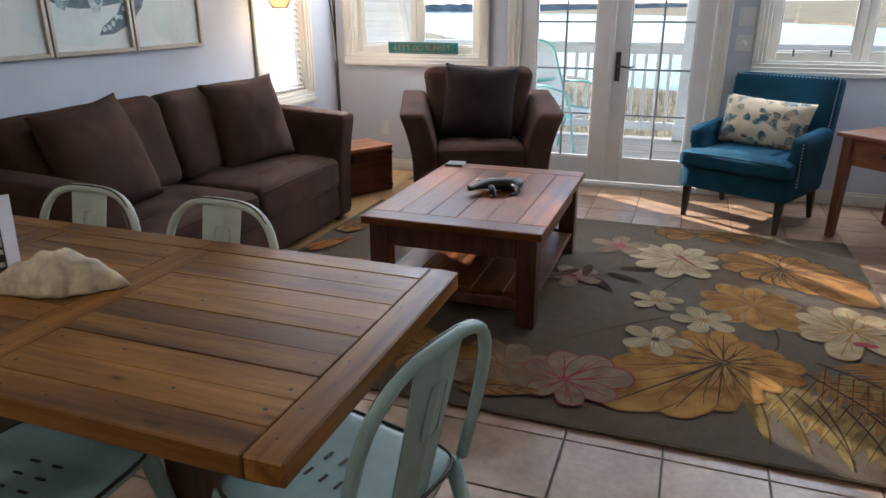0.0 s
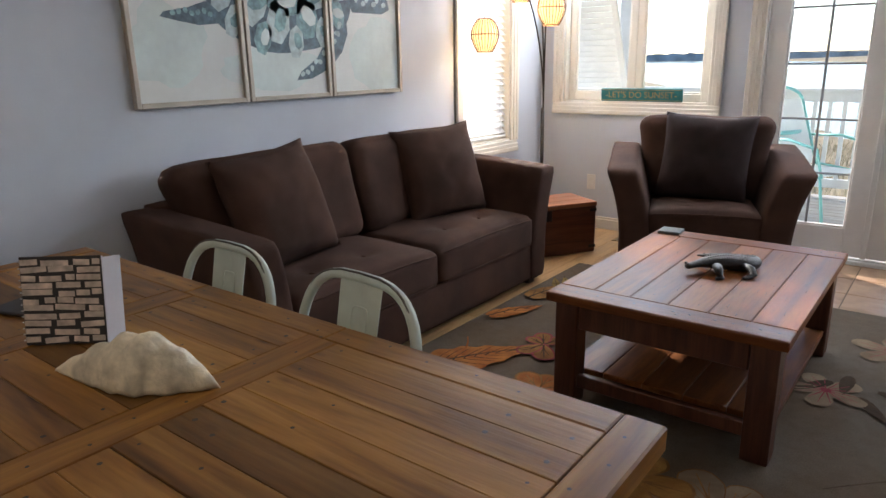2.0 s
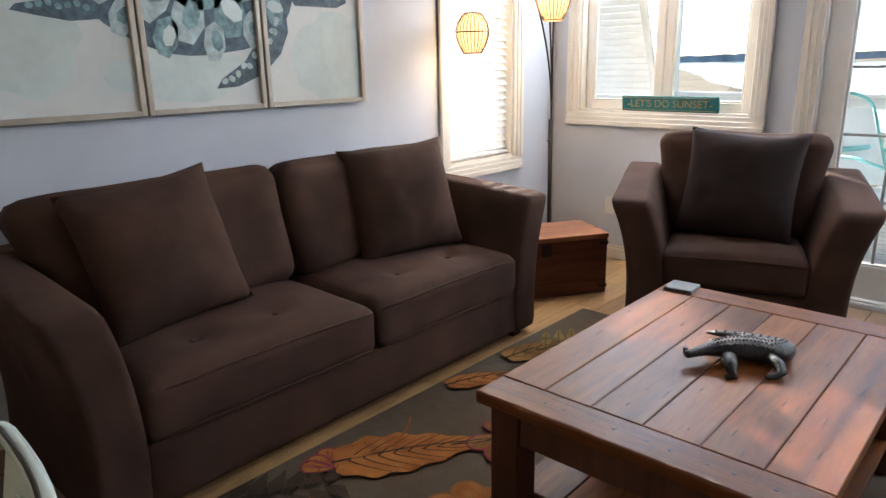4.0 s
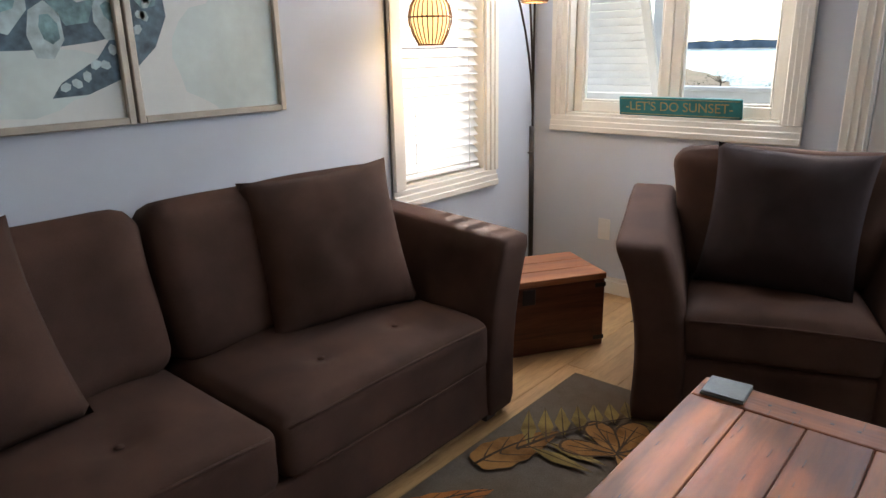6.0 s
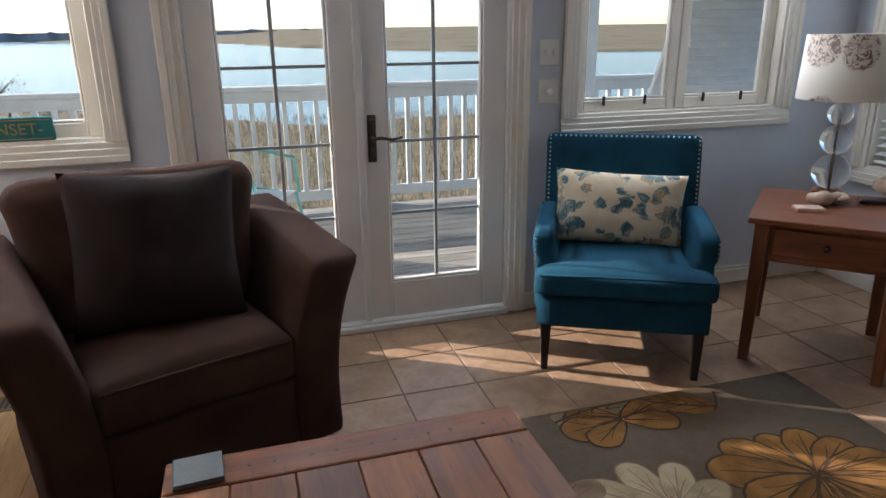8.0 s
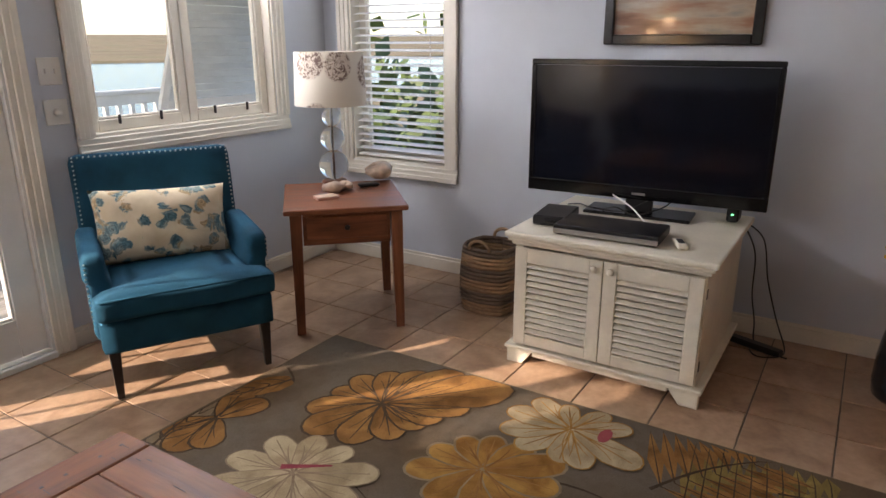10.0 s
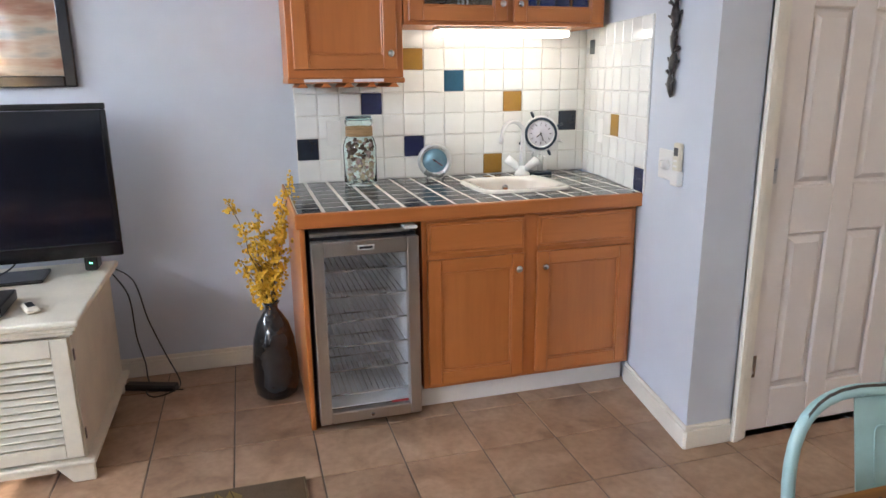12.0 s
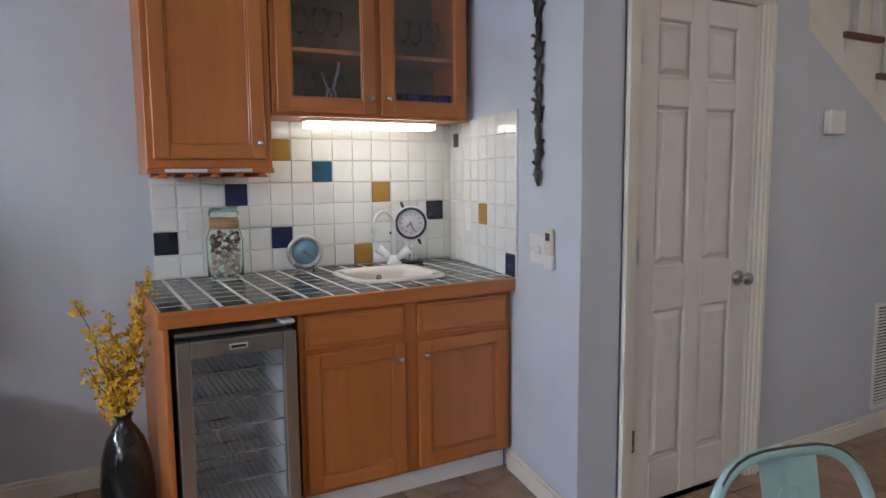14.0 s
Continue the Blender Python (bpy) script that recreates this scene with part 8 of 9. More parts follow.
# wall cabinets
UX = 2.405
u1 = thing("wall_cabinet", "honey maple wall cabinet with one panelled door", "cabinet")
U10, U11, U1Z = 1.712, 2.205, 1.385
part("carcass", bm_box(UX + 0.02, XT - 0.0115, U10, U11, U1Z, 2.36), M["maple"], u1)
part("face_frame", bm_box(UX, UX + 0.0195, U10, U11, U1Z, 2.36, 0.002), M["maple"], u1)
shaker("cabinet_door", u1, UX - 0.0005, U10 + 0.03, U11 - 0.025, U1Z + 0.035, 2.33, 0.06, knob=(U10 + 0.06, U1Z + 0.10))
part("bottom_lip", bm_box(UX - 0.012, XT - 0.012, U10 - 0.004, U11 + 0.004, U1Z - 0.022, U1Z - 0.0005, 0.003), M["maplex"], u1)
for k in range(5):
    y = U10 + 0.045 + k * 0.098
    bm = bm_box(UX - 0.008, XT - 0.05, y - 0.011, y + 0.011, U1Z - 0.040, U1Z - 0.0225, 0.002)
    for v_ in bm.verts:
        if v_.co.z < U1Z - 0.03:
            v_.co.y = y + (v_.co.y - y) * 2.1
    part("stemware_rail", bm, M["maplex"], u1, "stemware hanging rail")
for y0, y1 in ((U10 + 0.09, U10 + 0.22), (U10 + 0.27, U10 + 0.43)):
    part("paper_strip", bm_box(UX - 0.0136, UX - 0.0126, y0, y1, U1Z - 0.017, U1Z - 0.004), M["cardw"], u1, "white paper label strip")
u2 = thing("glass_cabinet", "honey maple wall cabinet with two glazed doors", "cabinet")
U20, U21, U2Z = 0.745, 1.706, 1.605
for bx in ((UX + 0.02, XT - 0.0115, U21 - 0.018, U21, U2Z, 2.36), (UX + 0.02, XT - 0.0115, U20, U20 + 0.018, U2Z, 2.36), (UX + 0.02, XT - 0.0115, U20 + 0.0185, U21 - 0.0185, U2Z, U2Z + 0.018), (UX + 0.02, XT - 0.0115, U20 + 0.0185, U21 - 0.0185, 2.34, 2.36)):
    part("carcass_board", bm_box(*bx), M["maple"], u2)
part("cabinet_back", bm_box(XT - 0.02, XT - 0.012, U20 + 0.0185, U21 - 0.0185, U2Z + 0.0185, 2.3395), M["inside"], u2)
part("shelf", bm_box(UX + 0.035, XT - 0.021, U20 + 0.019, U21 - 0.019, 1.885, 1.903), M["maplex"], u2)
ff = bm_box(UX, UX + 0.0195, U20, U20 + 0.035, U2Z, 2.36, 0.002)
bm_box(UX, UX + 0.0195, U21 - 0.035, U21, U2Z, 2.36, 0.002, bm=ff)
bm_box(UX, UX + 0.0195, 1.185, 1.255, U2Z, 2.36, 0.002, bm=ff)
bm_box(UX, UX + 0.0195, U20 + 0.0352, 1.1848, U2Z, U2Z + 0.03, 0.0, bm=ff)
bm_box(UX, UX + 0.0195, 1.2552, U21 - 0.0352, U2Z, U2Z + 0.03, 0.0, bm=ff)
part("face_frame", ff, M["maple"], u2)
shaker("glass_door", u2, UX - 0.0005, 1.235, U21 - 0.02, U2Z + 0.015, 2.33, 0.062, True, "maple framed glass door", (1.262, U2Z + 0.09))
shaker("glass_door", u2, UX - 0.0005, U20 + 0.015, 1.205, U2Z + 0.015, 2.33, 0.062, True, "maple framed glass door", (1.178, U2Z + 0.09))
M["drink"] = glassy("drinking_glass", (0.97, 1.0, 1.0), 0.0, 1.3)
M["bluecup"] = surface("cobalt_cup", (0.015, 0.03, 0.16), 0.2, var=0.15, coat=0.3)


def stem_glass(x, y, z, s=1.0, name="wine_glass"):
    prof = [(0, 0.003), (0.033, 0.002), (0.034, 0.0), (0.034, 0.004), (0.006, 0.010), (0.004, 0.05), (0.004, 0.085), (0.018, 0.095), (0.034, 0.125), (0.036, 0.155), (0.030, 0.195), (0.0285, 0.195), (0.0345, 0.155), (0.0325, 0.127), (0.015, 0.098), (0, 0.093)]
    return solid(name, bm_lathe([(r * s, h * s) for r, h in prof], 18), M["drink"], "clear stemmed wine glass in the cabinet", "glass", m=pose(x, y, z), group="glasses in the cabinet")


for k in range(4):
    stem_glass(2.56 + 0.03 * (k % 2), 1.60 - 0.085 * k, 1.904, 1.0)
    stem_glass(2.58 - 0.03 * (k % 2), 1.10 - 0.082 * k, 1.904, 0.95)
for y, x in ((1.60, 2.56), (1.50, 2.52), (1.32, 2.58)):
    stem_glass(x, y, U2Z + 0.0185, 0.9)
for k in range(5):
    solid("blue_cup", moved(bm_lathe([(0, 0), (0.032, 0), (0.038, 0.05), (0.041, 0.115), (0.038, 0.115), (0.034, 0.05), (0.03, 0.006), (0, 0.006)], 20), Matrix.Identity(4)), M["bluecup"], "cobalt blue drinking cup in the cabinet", "cup", m=pose(2.54 + 0.02 * (k % 2), 1.145 - 0.086 * k, U2Z + 0.0185), group="blue cups in the cabinet")
ck = thing("corkscrew", "chrome lever corkscrew standing in the cabinet", "corkscrew", pose(2.52, 1.40, U2Z + 0.0185, 0, 0, 0))
part("foot", bm_lathe([(0, 0.008), (0.022, 0.008), (0.024, 0), (0, 0)], 16), M["nickel"], ck)
part("screw_stem", bm_tube([(0, 0, 0.008), (0, 0, 0.15)], 0.006, 8), M["nickel"], ck)
part("lever", bm_tube([(0, -0.01, 0.12), (0, -0.035, 0.20), (0, -0.04, 0.24)], 0.007, 8), M["nickel"], ck)
part("lever", bm_tube([(0, 0.01, 0.10), (0, 0.03, 0.15), (0, 0.045, 0.19)], 0.006, 8), M["nickel"], ck)
part("clamp_ring", bm_tube([(0, 0.022 * math.cos(a), 0.09 + 0.03 * math.sin(a)) for a in (2 * math.pi * k / 16 for k in range(17))], 0.005, 6), M["nickel"], ck)
ul = thing("under_cabinet_light", "white under-cabinet fluorescent light, switched on", "light fixture")
part("housing", bm_box(2.455, 2.56, 0.885, 1.535, U2Z - 0.014, U2Z - 0.0005, 0.003), M["white"], ul)
part("diffuser", bm_box(2.46, 2.555, 0.89, 1.53, U2Z - 0.042, U2Z - 0.0145, 0.006), glowing("warm_white_diffuser", (0.98, 0.95, 0.76), 2.7), ul, "glowing diffuser")

# wine cooler
WY0, WY1, WX = 1.778, 2.196, 1.925
wc = thing("wine_cooler", "stainless steel glass-door drinks cooler with wire shelves", "wine cooler")
M["gasket"] = M["black"]
for bx in ((WX + 0.05, 2.46, WY0, WY0 + 0.03, 0.02, 0.795), (WX + 0.05, 2.46, WY1 - 0.03, WY1, 0.02, 0.795), (WX + 0.05, 2.46, WY0 + 0.0305, WY1 - 0.0305, 0.765, 0.795), (WX + 0.05, 2.46, WY0 + 0.0305, WY1 - 0.0305, 0.02, 0.07)):
    part("cabinet_shell", bm_box(*bx, 0.003), M["black"], wc)
M["liner"] = surface("pale_grey_liner", (0.74, 0.76, 0.78), 0.45, var=0.05)
part("liner_floor", bm_box(WX + 0.06, 2.419, WY0 + 0.0345, WY1 - 0.0345, 0.0702, 0.074), M["liner"], wc)
part("liner_back", bm_box(2.42, 2.459, WY0 + 0.031, WY1 - 0.031, 0.0705, 0.7645), M["liner"], wc)
part("liner_side", bm_box(WX + 0.06, 2.419, WY0 + 0.0305, WY0 + 0.034, 0.0705, 0.7645), M["liner"], wc)
part("liner_side", bm_box(WX + 0.06, 2.419, WY1 - 0.034, WY1 - 0.0305, 0.0705, 0.7645), M["liner"], wc)
door = part("door_frame", bm_box(WX, WX + 0.04, WY0, WY0 + 0.048, 0.03, 0.785, 0.004), M["steel"], wc, "brushed steel door frame")
part("stile", bm_box(WX, WX + 0.04, WY1 - 0.048, WY1, 0.03, 0.785, 0.004), M["steel"], door)
part("rail", bm_box(WX, WX + 0.04, WY0 + 0.0485, WY1 - 0.0485, 0.03, 0.078, 0.004), M["steel"], door)
part("rail", bm_box(WX, WX + 0.04, WY0 + 0.0485, WY1 - 0.0485, 0.725, 0.785, 0.004), M["steel"], door)
g = part("door_glass", bm_box(WX + 0.012, WX + 0.018, WY0 + 0.046, WY1 - 0.046, 0.076, 0.727), glassy("cooler_glass", (0.97, 0.99, 1.0), 0.0, 1.5), door, "tinted glass")
g.visible_shadow = False
part("badge", bm_box(WX - 0.0025, WX - 0.0003, 1.955, 2.02, 0.745, 0.765, 0.001), M["plate"], door)
part("badge_bar", bm_box(WX - 0.0032, WX - 0.0026, 1.962, 2.013, 0.750, 0.760), M["black"], door)
part("lock", moved(bm_lathe([(0, 0.004), (0.007, 0.004), (0.008, 0), (0, 0)], 12), pose(WX, 1.985, 0.053, 0, -90, 0)), M["nickel"], door)
part("top_cap", bm_box(WX + 0.042, 2.46, WY0, WY1, 0.7955, 0.812, 0.004), M["steel"], wc)
part("hinge_cap", bm_box(WX + 0.005, WX + 0.07, WY0 + 0.002, WY0 + 0.055, 0.812, 0.826, 0.004), M["plate"], wc, "white plastic hinge cover")
for s in range(6):
    z = 0.12 + s * 0.105
    sh = part("wire_shelf", bm_tube([(WX + 0.075, WY0 + 0.036, z), (WX + 0.075, WY1 - 0.036, z)], 0.004, 6), M["nickel"], wc, "chromed wire shelf")
    bm = bm_tube([(2.40, WY0 + 0.036, z), (2.40, WY1 - 0.036, z)], 0.004, 6)
    for k in range(15):
        y = WY0 + 0.05 + k * 0.0227
        join(bm, bm_tube([(WX + 0.075, y, z + 0.002), (2.40, y, z + 0.002)], 0.0018, 4))
    part("shelf_wires", bm, M["nickel"], sh)
for y in (WY0 + 0.03, WY1 - 0.03):
    part("foot", moved(bm_lathe([(0, 0.02), (0.015, 0.02), (0.018, 0), (0, 0)], 12), Matrix.Translation((WX + 0.09, y, 0.0005))), M["black"], wc)
    part("foot", moved(bm_lathe([(0, 0.02), (0.015, 0.02), (0.018, 0), (0, 0)], 12), Matrix.Translation((2.42, y, 0.0005))), M["black"], wc)
part("warning_label", bm_box(WX + 0.0105, WX + 0.0118, WY0 + 0.055, WY0 + 0.125, 0.086, 0.096), surface("red_label", (0.45, 0.05, 0.05), 0.5), door, "small red label strip")

# things on the counter
jar = thing("shell_jar", "tall glass jar full of seashells with a rope collar", "jar", pose(2.60, 1.885, CZ + 0.0008))
g = part("glass", bm_lathe([(0, 0.0), (0.070, 0.0), (0.077, 0.012), (0.078, 0.18), (0.068, 0.215), (0.058, 0.228), (0.058, 0.275), (0.066, 0.283), (0.066, 0.300), (0.062, 0.300), (0.060, 0.283), (0.0545, 0.275), (0.0545, 0.228), (0.064, 0.214), (0.0745, 0.18), (0.0735, 0.014), (0, 0.008)], 30), glassy("aqua_jar_glass", (0.90, 0.98, 0.97), 0.0, 1.06), jar, "pale aqua glass")
g.visible_shadow = False
part("stopper", bm_lathe([(0, 0.300), (0.060, 0.300), (0.063, 0.309), (0.058, 0.318), (0, 0.318)], 26), glassy("aqua_lid_glass", (0.55, 0.80, 0.80), 0.05, 1.3), jar)
for k in range(6):
    part("rope_turn", bm_tube([(0.0605 * math.cos(a), 0.0605 * math.sin(a), 0.231 + k * 0.0074) for a in (2 * math.pi * q / 26 for q in range(27))], 0.004, 5), surface("jute_rope", (0.42, 0.27, 0.13), 0.9, fine=200, var=0.25), jar, "jute rope collar")
rnd = random.Random(8)
SHM = [surface("shell_cream", (0.48, 0.37, 0.24), 0.6, var=0.25), surface("shell_brown", (0.13, 0.075, 0.05), 0.6, var=0.3), surface("shell_white", (0.58, 0.52, 0.43), 0.6, var=0.2), surface("shell_rose", (0.40, 0.26, 0.24), 0.6, var=0.2)]
for k in range(170):
    zc = 0.022 + 0.185 * (k / 170)
    r, a, s = 0.054 * math.sqrt(rnd.random()) if k % 3 == 0 else rnd.uniform(0.052, 0.060), rnd.uniform(0, 6.283), rnd.uniform(0.010, 0.0165)
    bm = bmesh.new()
    bmesh.ops.create_icosphere(bm, subdivisions=1, radius=s)
    bmesh.ops.scale(bm, vec=(1.0, rnd.uniform(0.6, 0.9), rnd.uniform(0.4, 0.7)), verts=bm.verts)
    mi = (0, 2, 0, 2, 3)[k % 5] if k < 95 else (1, 3, 1, 0, 1)[k % 5]
    part("shell", moved(bm, pose(r * math.cos(a), r * math.sin(a), zc, rnd.uniform(-60, 60), rnd.uniform(-60, 60), rnd.uniform(0, 360))), SHM[mi], jar)


def text_on(parent, words, size, mat, m_):
    """Lettering as flat meshes, one for each word."""
    c_ = bpy.data.curves.new("lettering", "FONT")
    c_.body, c_.size, c_.align_x, c_.align_y, c_.extrude = words, size, "CENTER", "CENTER", 0.0003
    o_ = new("tmp_text", c_)
    me_ = bpy.data.meshes.new_from_object(o_.evaluated_get(bpy.context.evaluated_depsgraph_get()))
    bpy.data.objects.remove(o_)
    me_.materials.append(mat)
    l_ = new("lettering", me_)
    l_.parent, l_.matrix_local = parent, m_
    return l_


# a round tide clock: facing -x, turned a little to the room
tc = thing("tide_clock", "round silver tide clock with a pale blue dial", "clock", pose(2.655, 1.505, CZ + 0.092, 0, -8, -15))
rim = moved(bm_lathe([(0.060, 0.0), (0.084, 0.004), (0.086, 0.012), (0.080, 0.020), (0.062, 0.016), (0.060, 0.0)], 40), pose(0, 0, 0, 0, -90, 0))
part("rim", rim, surface("silver_rim", (0.62, 0.63, 0.62), 0.3, 0.6, var=0.05), tc)
part("dial", moved(bm_lathe([(0, 0.006), (0.0605, 0.006), (0.0605, 0.0), (0, 0.0)], 36), pose(0, 0, 0, 0, -90, 0)), surface("pale_blue_dial", (0.25, 0.45, 0.55), 0.35, 0.3, fine=90, var=0.15, bump=0.0), tc)
part("pointer", moved(bm_box(-0.0085, -0.0075, -0.045, 0.012, -0.002, 0.002), pose(0, 0, 0, 35, 0, 0)), surface("red_pointer", (0.35, 0.03, 0.05), 0.5), tc)
part("hub", moved(bm_lathe([(0, 0.011), (0.004, 0.011), (0.005, 0.006), (0, 0.006)], 12), pose(0, 0, 0, 0, -90, 0)), M["black"], tc)
for s in (-1, 1):
    part("foot", bm_tube([(-0.006, s * 0.035, -0.075), (-0.022, s * 0.04, -0.0895)], 0.004, 6), M["nickel"], tc)
for word, a0, flip in (("HIGH TIDE", 90, 1), ("LOW TIDE", 270, -1)):
    n = len(word)
    for i, chh in enumerate(word):
        if chh == " ":
            continue
        a = radians(a0 - flip * (i - (n - 1) / 2) * 10.5)
        # seen from -x: rightwards is -y
        text_on(tc, chh, 0.017, M["dk"], Matrix.Translation((-0.0185, -0.072 * math.cos(a), 0.072 * math.sin(a))) @ pose(0, 0, 0, 0, 0, -90) @ pose(0, 0, 0, 90, 0, 0) @ pose(0, 0, 0, 0, 0, math.degrees(a) - (90 if flip > 0 else -90)))

# ship's wheel clock on a stand
wk = thing("ship_wheel_clock", "white and navy ship's wheel clock on a small stand", "clock", pose(2.640, 0.945, CZ + 0.0008, 0, 0, -20) @ Matrix.Diagonal((1.08, 1.08, 1.08, 1)))
M["navyp"] = surface("navy_paint", (0.015, 0.035, 0.055), 0.45, var=0.2)
CZc = 0.19
part("outer_ring", moved(bm_lathe([(0.060, 0), (0.082, 0), (0.084, 0.008), (0.082, 0.016), (0.060, 0.016), (0.060, 0)], 36), pose(0.0, 0, CZc, 0, -90, 0)), M["whiteenamel"], wk)
part("navy_ring", moved(bm_lathe([(0.064, 0), (0.076, 0), (0.076, 0.0185), (0.064, 0.0185), (0.064, 0)], 36), pose(0.0, 0, CZc, 0, -90, 0)), M["navyp"], wk)
part("dial", moved(bm_lathe([(0, 0.008), (0.0598, 0.008), (0.0598, 0), (0, 0)], 30), pose(0, 0, CZc, 0, -90, 0)), M["cardw"], wk)
for k in range(12):
    a = math.pi * k / 6
    part("hour_mark", moved(bm_box(-0.0092, -0.0082, -0.0015, 0.0015, 0.040, 0.050), pose(0, 0, CZc, 30 * k, 0, 0)), M["dk"], wk)
part("hand", moved(bm_box(-0.0105, -0.0095, -0.002, 0.002, -0.006, 0.036), pose(0, 0, CZc, 160, 0, 0)), M["dk"], wk)
part("hand", moved(bm_box(-0.0105, -0.0095, -0.002, 0.002, -0.006, 0.026), pose(0, 0, CZc, -130, 0, 0)), M["dk"], wk)
for k in range(8):
    a = math.pi * k / 4 + 0.35
    c_, s_ = math.cos(a), math.sin(a)
    part("spoke_handle", bm_tube([(-0.008, 0.082 * c_, CZc + 0.082 * s_), (-0.008, 0.096 * c_, CZc + 0.096 * s_), (-0.008, 0.112 * c_, CZc + 0.112 * s_)], [0.005, 0.0075, 0.005], 8), M["navyp" if k % 2 else "whiteenamel"], wk)
part("pedestal", bm_tube([(0, 0, 0.014), (0, 0, 0.09)], 0.012, 10), M["whiteenamel"], wk)
part("base", bm_box(-0.035, 0.035, -0.055, 0.055, 0, 0.014, 0.004), M["navyp"], wk)
for s in (-1, 1):
    part("anchor_post", bm_box(-0.012, -0.002, s * 0.022 - 0.009, s * 0.022 + 0.009, 0.014, 0.085, 0.003), M["whiteenamel"], wk)

# on the side wall: fish on a string, dimmer, remote holder
FS = pose(1.70, y_side(1.70), 0, 0, 0, SA)
fsr = thing("fish_garland", "string of carved dark metal fish hanging on the wall", "wall ornament", FS)
M["fish"] = surface("tarnished_silver_fish", (0.06, 0.055, 0.055), 0.32, 0.7, fine=160, coarse=30, var=0.5, bump=0.5)
part("cord", bm_tube([(0, 0.008, 2.20), (0, 0.008, 1.30)], 0.0018, 5), M["black"], fsr)
rnd = random.Random(6)
for k in range(10):
    z = 1.345 + k * 0.082
    lean = rnd.uniform(-22, 22)
    bm = bm_tube([(0, 0, -0.042), (0, 0, -0.02), (0, 0, 0.008), (0, 0, 0.03), (0, 0, 0.042)], [0.004, 0.013, 0.017, 0.009, 0.004], 9)
    for v_ in bm.verts:
        v_.co.y *= 0.55
    for s in (-1, 1):
        join(bm, bm_tube([(0, 0, 0.036), (s * 0.014, 0, 0.054)], [0.004, 0.007], 6))
        join(bm, bm_tube([(s * 0.012, 0, 0.0), (s * 0.024, 0, 0.012)], [0.005, 0.003], 5))
    bmesh.ops.scale(bm, vec=(1.5, 1.15, 1.1), verts=bm.verts)
    part("fish", moved(bm, pose(rnd.uniform(-0.006, 0.006), 0.018, z, 0, lean, rnd.uniform(-30, 30))), M["fish"], fsr)
dm = thing("dimmer_switch", "cream two-gang dimmer plate on the wall", "switch", pose(1.725, y_side(1.725), 1.045, 0, 0, SA))
part("plate", bm_box(-0.062, 0.062, 0.0005, 0.006, -0.058, 0.058, 0.003), M["plate"], dm)
part("dimmer_knob", moved(bm_lathe([(0, 0.022), (0.017, 0.020), (0.020, 0), (0, 0)], 20), pose(-0.022, 0.006, 0, -90)), M["plate"], dm)
part("toggle", bm_box(0.027, 0.037, 0.006, 0.018, -0.01, 0.012, 0.002), M["plate"], dm)
rh = thing("remote_holder", "beige air-conditioner remote in a wall holder", "remote", pose(1.605, y_side(1.605), 1.055, 0, 0, SA))
part("holder", bm_box(-0.030, 0.030, 0.0005, 0.026, -0.078, -0.02, 0.004), M["plate"], rh)
M["almond"] = surface("almond_plastic", (0.66, 0.62, 0.50), 0.45, var=0.04)
rb = part("remote", bm_box(-0.026, 0.026, 0.004, 0.022, -0.072, 0.082, 0.006, 2), M["almond"], rh)
part("remote_screen", bm_box(-0.017, 0.017, 0.0222, 0.023, 0.035, 0.065), M["black"], rb)
for k in range(3):
    part("button", bm_box(-0.013, 0.013, 0.0222, 0.0245, 0.012 - k * 0.02, 0.020 - k * 0.02, 0.001), M["plate"], rb)

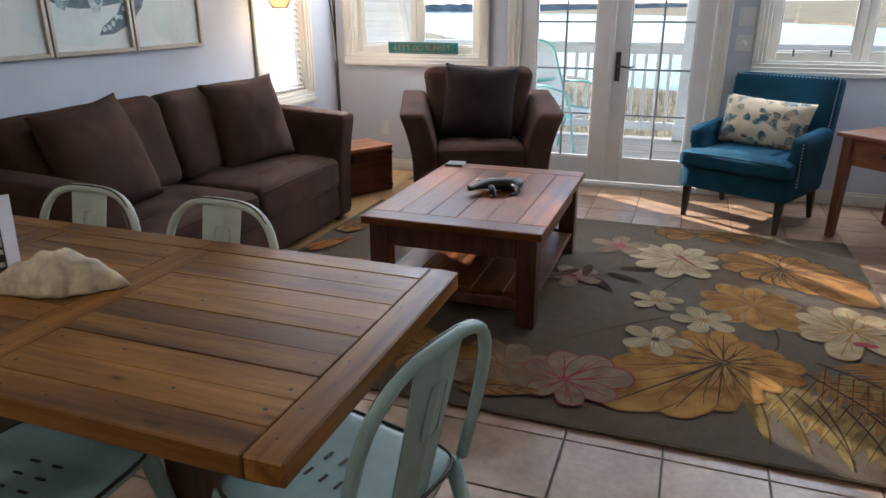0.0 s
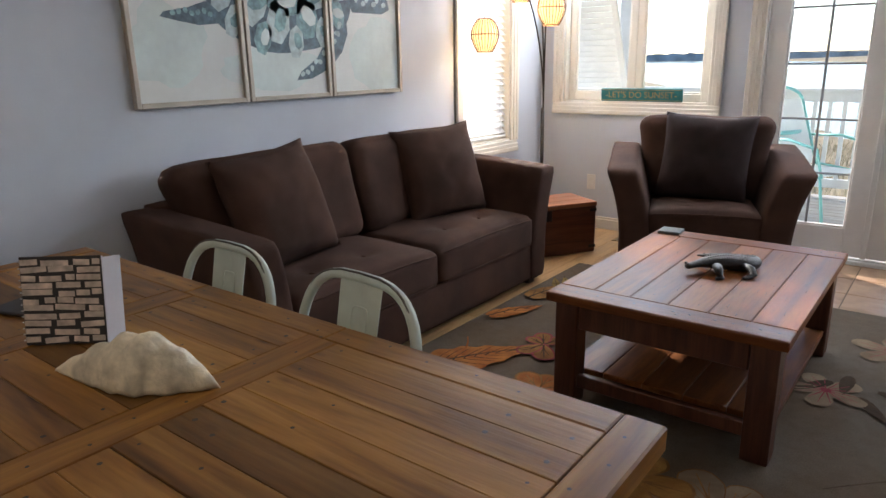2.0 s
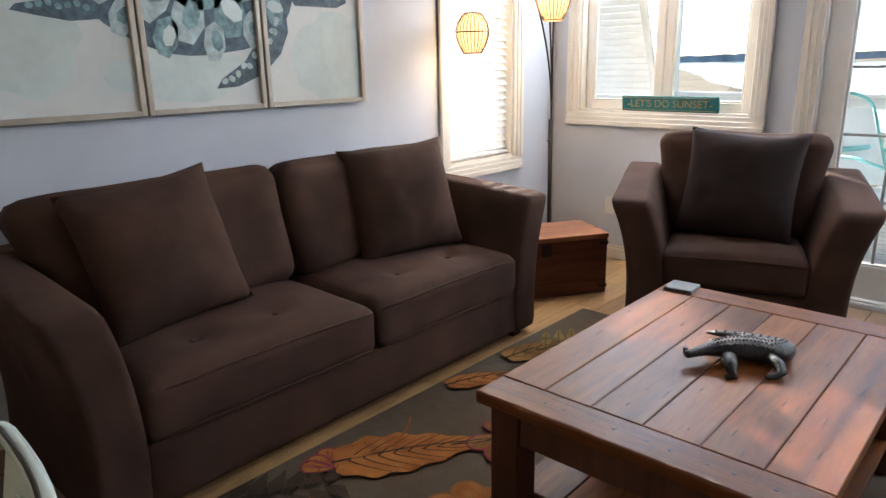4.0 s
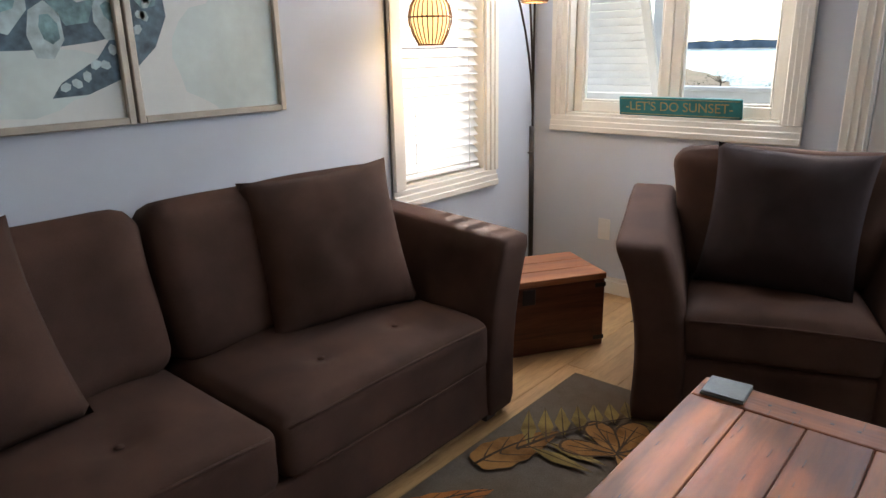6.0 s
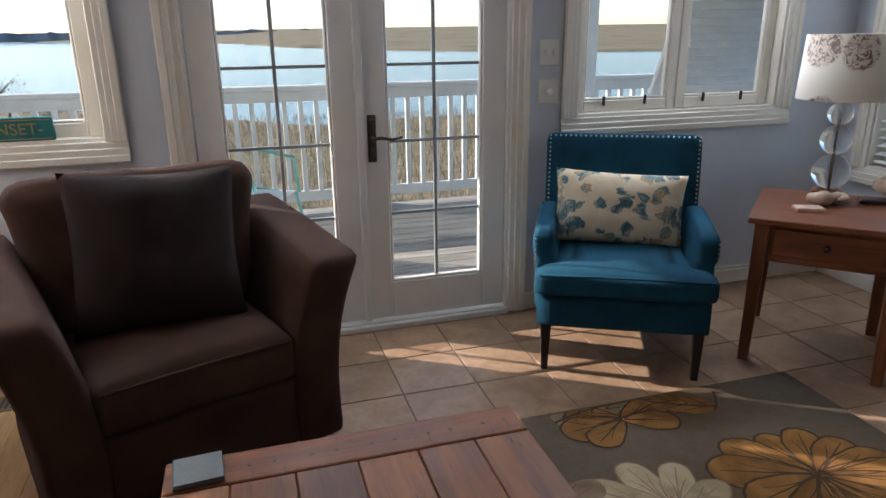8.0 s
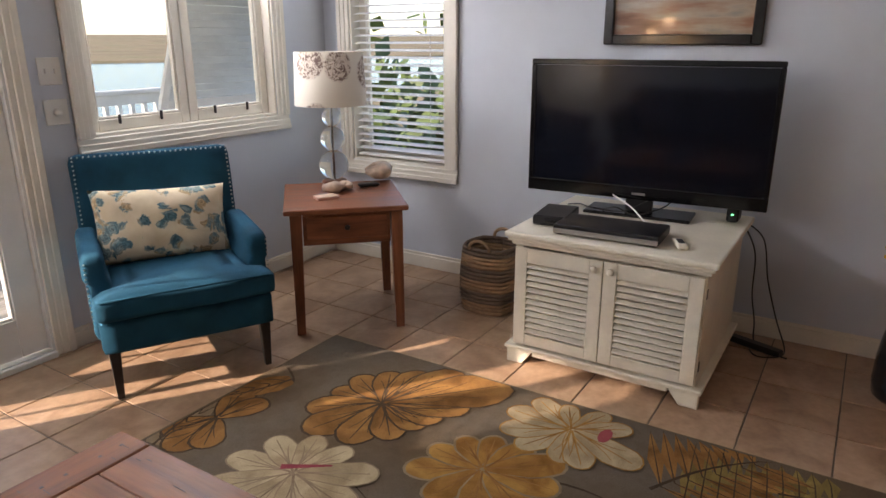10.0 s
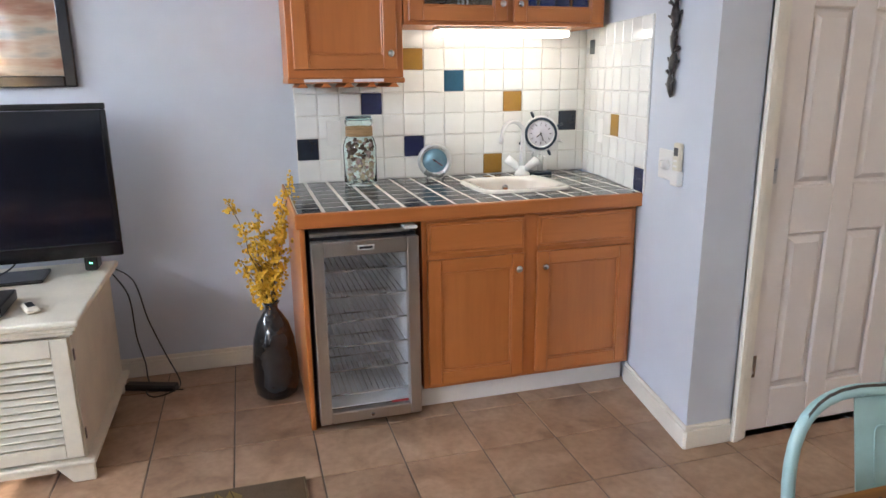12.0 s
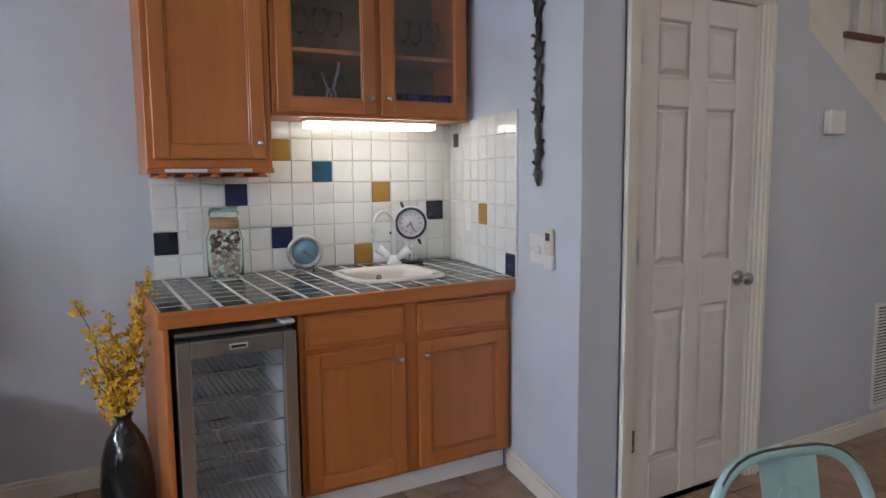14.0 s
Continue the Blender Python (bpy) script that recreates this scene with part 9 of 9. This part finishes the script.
# pendant lamp over the kitchen end, mirrored in the glass doors
pd = thing("pendant_lamp", "lit round warm pendant lamp hanging from the ceiling", "pendant lamp", pose(-0.75, -0.30, 0))
part("canopy", bm_lathe([(0, ZC - 0.001), (0.06, ZC - 0.001), (0.055, ZC - 0.025), (0, ZC - 0.03)], 24), M["nickel"], pd)
part("rod", bm_tube([(0, 0, ZC - 0.02), (0, 0, 2.30)], 0.006, 8), M["nickel"], pd)
part("globe", moved(bm_lathe([(0.10 * math.sin(math.pi * k / 14), -0.10 * math.cos(math.pi * k / 14)) for k in range(15)], 28), Matrix.Translation((0, 0, 2.20))), glowing("warm_globe", (1.0, 0.80, 0.52), 6.0), pd, "glowing glass globe")
pld = bpy.data.lights.new("pendant_bulb", "POINT")
pld.energy, pld.color, pld.shadow_soft_size = 4.5, (1.0, 0.86, 0.68), 0.11
new("pendant_bulb", pld).location = (-0.75, -0.30, 2.04)

# ---- floor tiles, 305 mm, nearest first ----
TP, TX, TY = 0.3048, 0.4 - 0.3048 * 20, 4.97 - 0.3048 * 40
tile_ob, rest, made = None, [], 0
for i in range(60):
    for j in range(60):
        x, y = TX + i * TP, TY + j * TP
        if x + TP < XS or x > XT or y + TP < YS or y > YN or (x > XD and y + TP < 0.62):
            continue
        x0, x1, y0, y1 = max(x + 0.003, XS), min(x + TP - 0.003, XT), max(y + 0.003, YS), min(y + TP - 0.003, YN - 0.005)
        if x1 - x0 < 0.01 or y1 - y0 < 0.01:
            continue
        whole = x1 - x0 > TP - 0.008 and y1 - y0 > TP - 0.008
        if whole and -0.9 < x < XT and 0.6 < y and made < 290:
            mm = pose(x + TP / 2, y + TP / 2, 0)
            made += 1
            if tile_ob is None:
                tile_ob = part("tile", bm_box(-TP / 2 + 0.003, TP / 2 - 0.003, -TP / 2 + 0.003, TP / 2 - 0.003, -0.006, 0.0, 0.0015), M["tile"], floor, m=mm)
            else:
                instance("tile", tile_ob, floor, mm)
        else:
            rest.append((x0, x1, y0, y1))
verts, faces = [], []
for x0, x1, y0, y1 in rest:
    k = len(verts)
    verts += [(x0, y0, -0.006), (x1, y0, -0.006), (x1, y1, -0.006), (x0, y1, -0.006), (x0, y0, 0), (x1, y0, 0), (x1, y1, 0), (x0, y1, 0)]
    faces += [tuple(k + q for q in f) for f in ((4, 5, 6, 7), (0, 1, 5, 4), (1, 2, 6, 5), (2, 3, 7, 6), (3, 0, 4, 7))]
me = bpy.data.meshes.new("tile_field")
me.from_pydata(verts, [], faces)
me.materials.append(M["tile"])
tf = new("tile_field", me)
tf.parent = floor
tagged(tf, "tan ceramic floor tiles", kind="stuff")
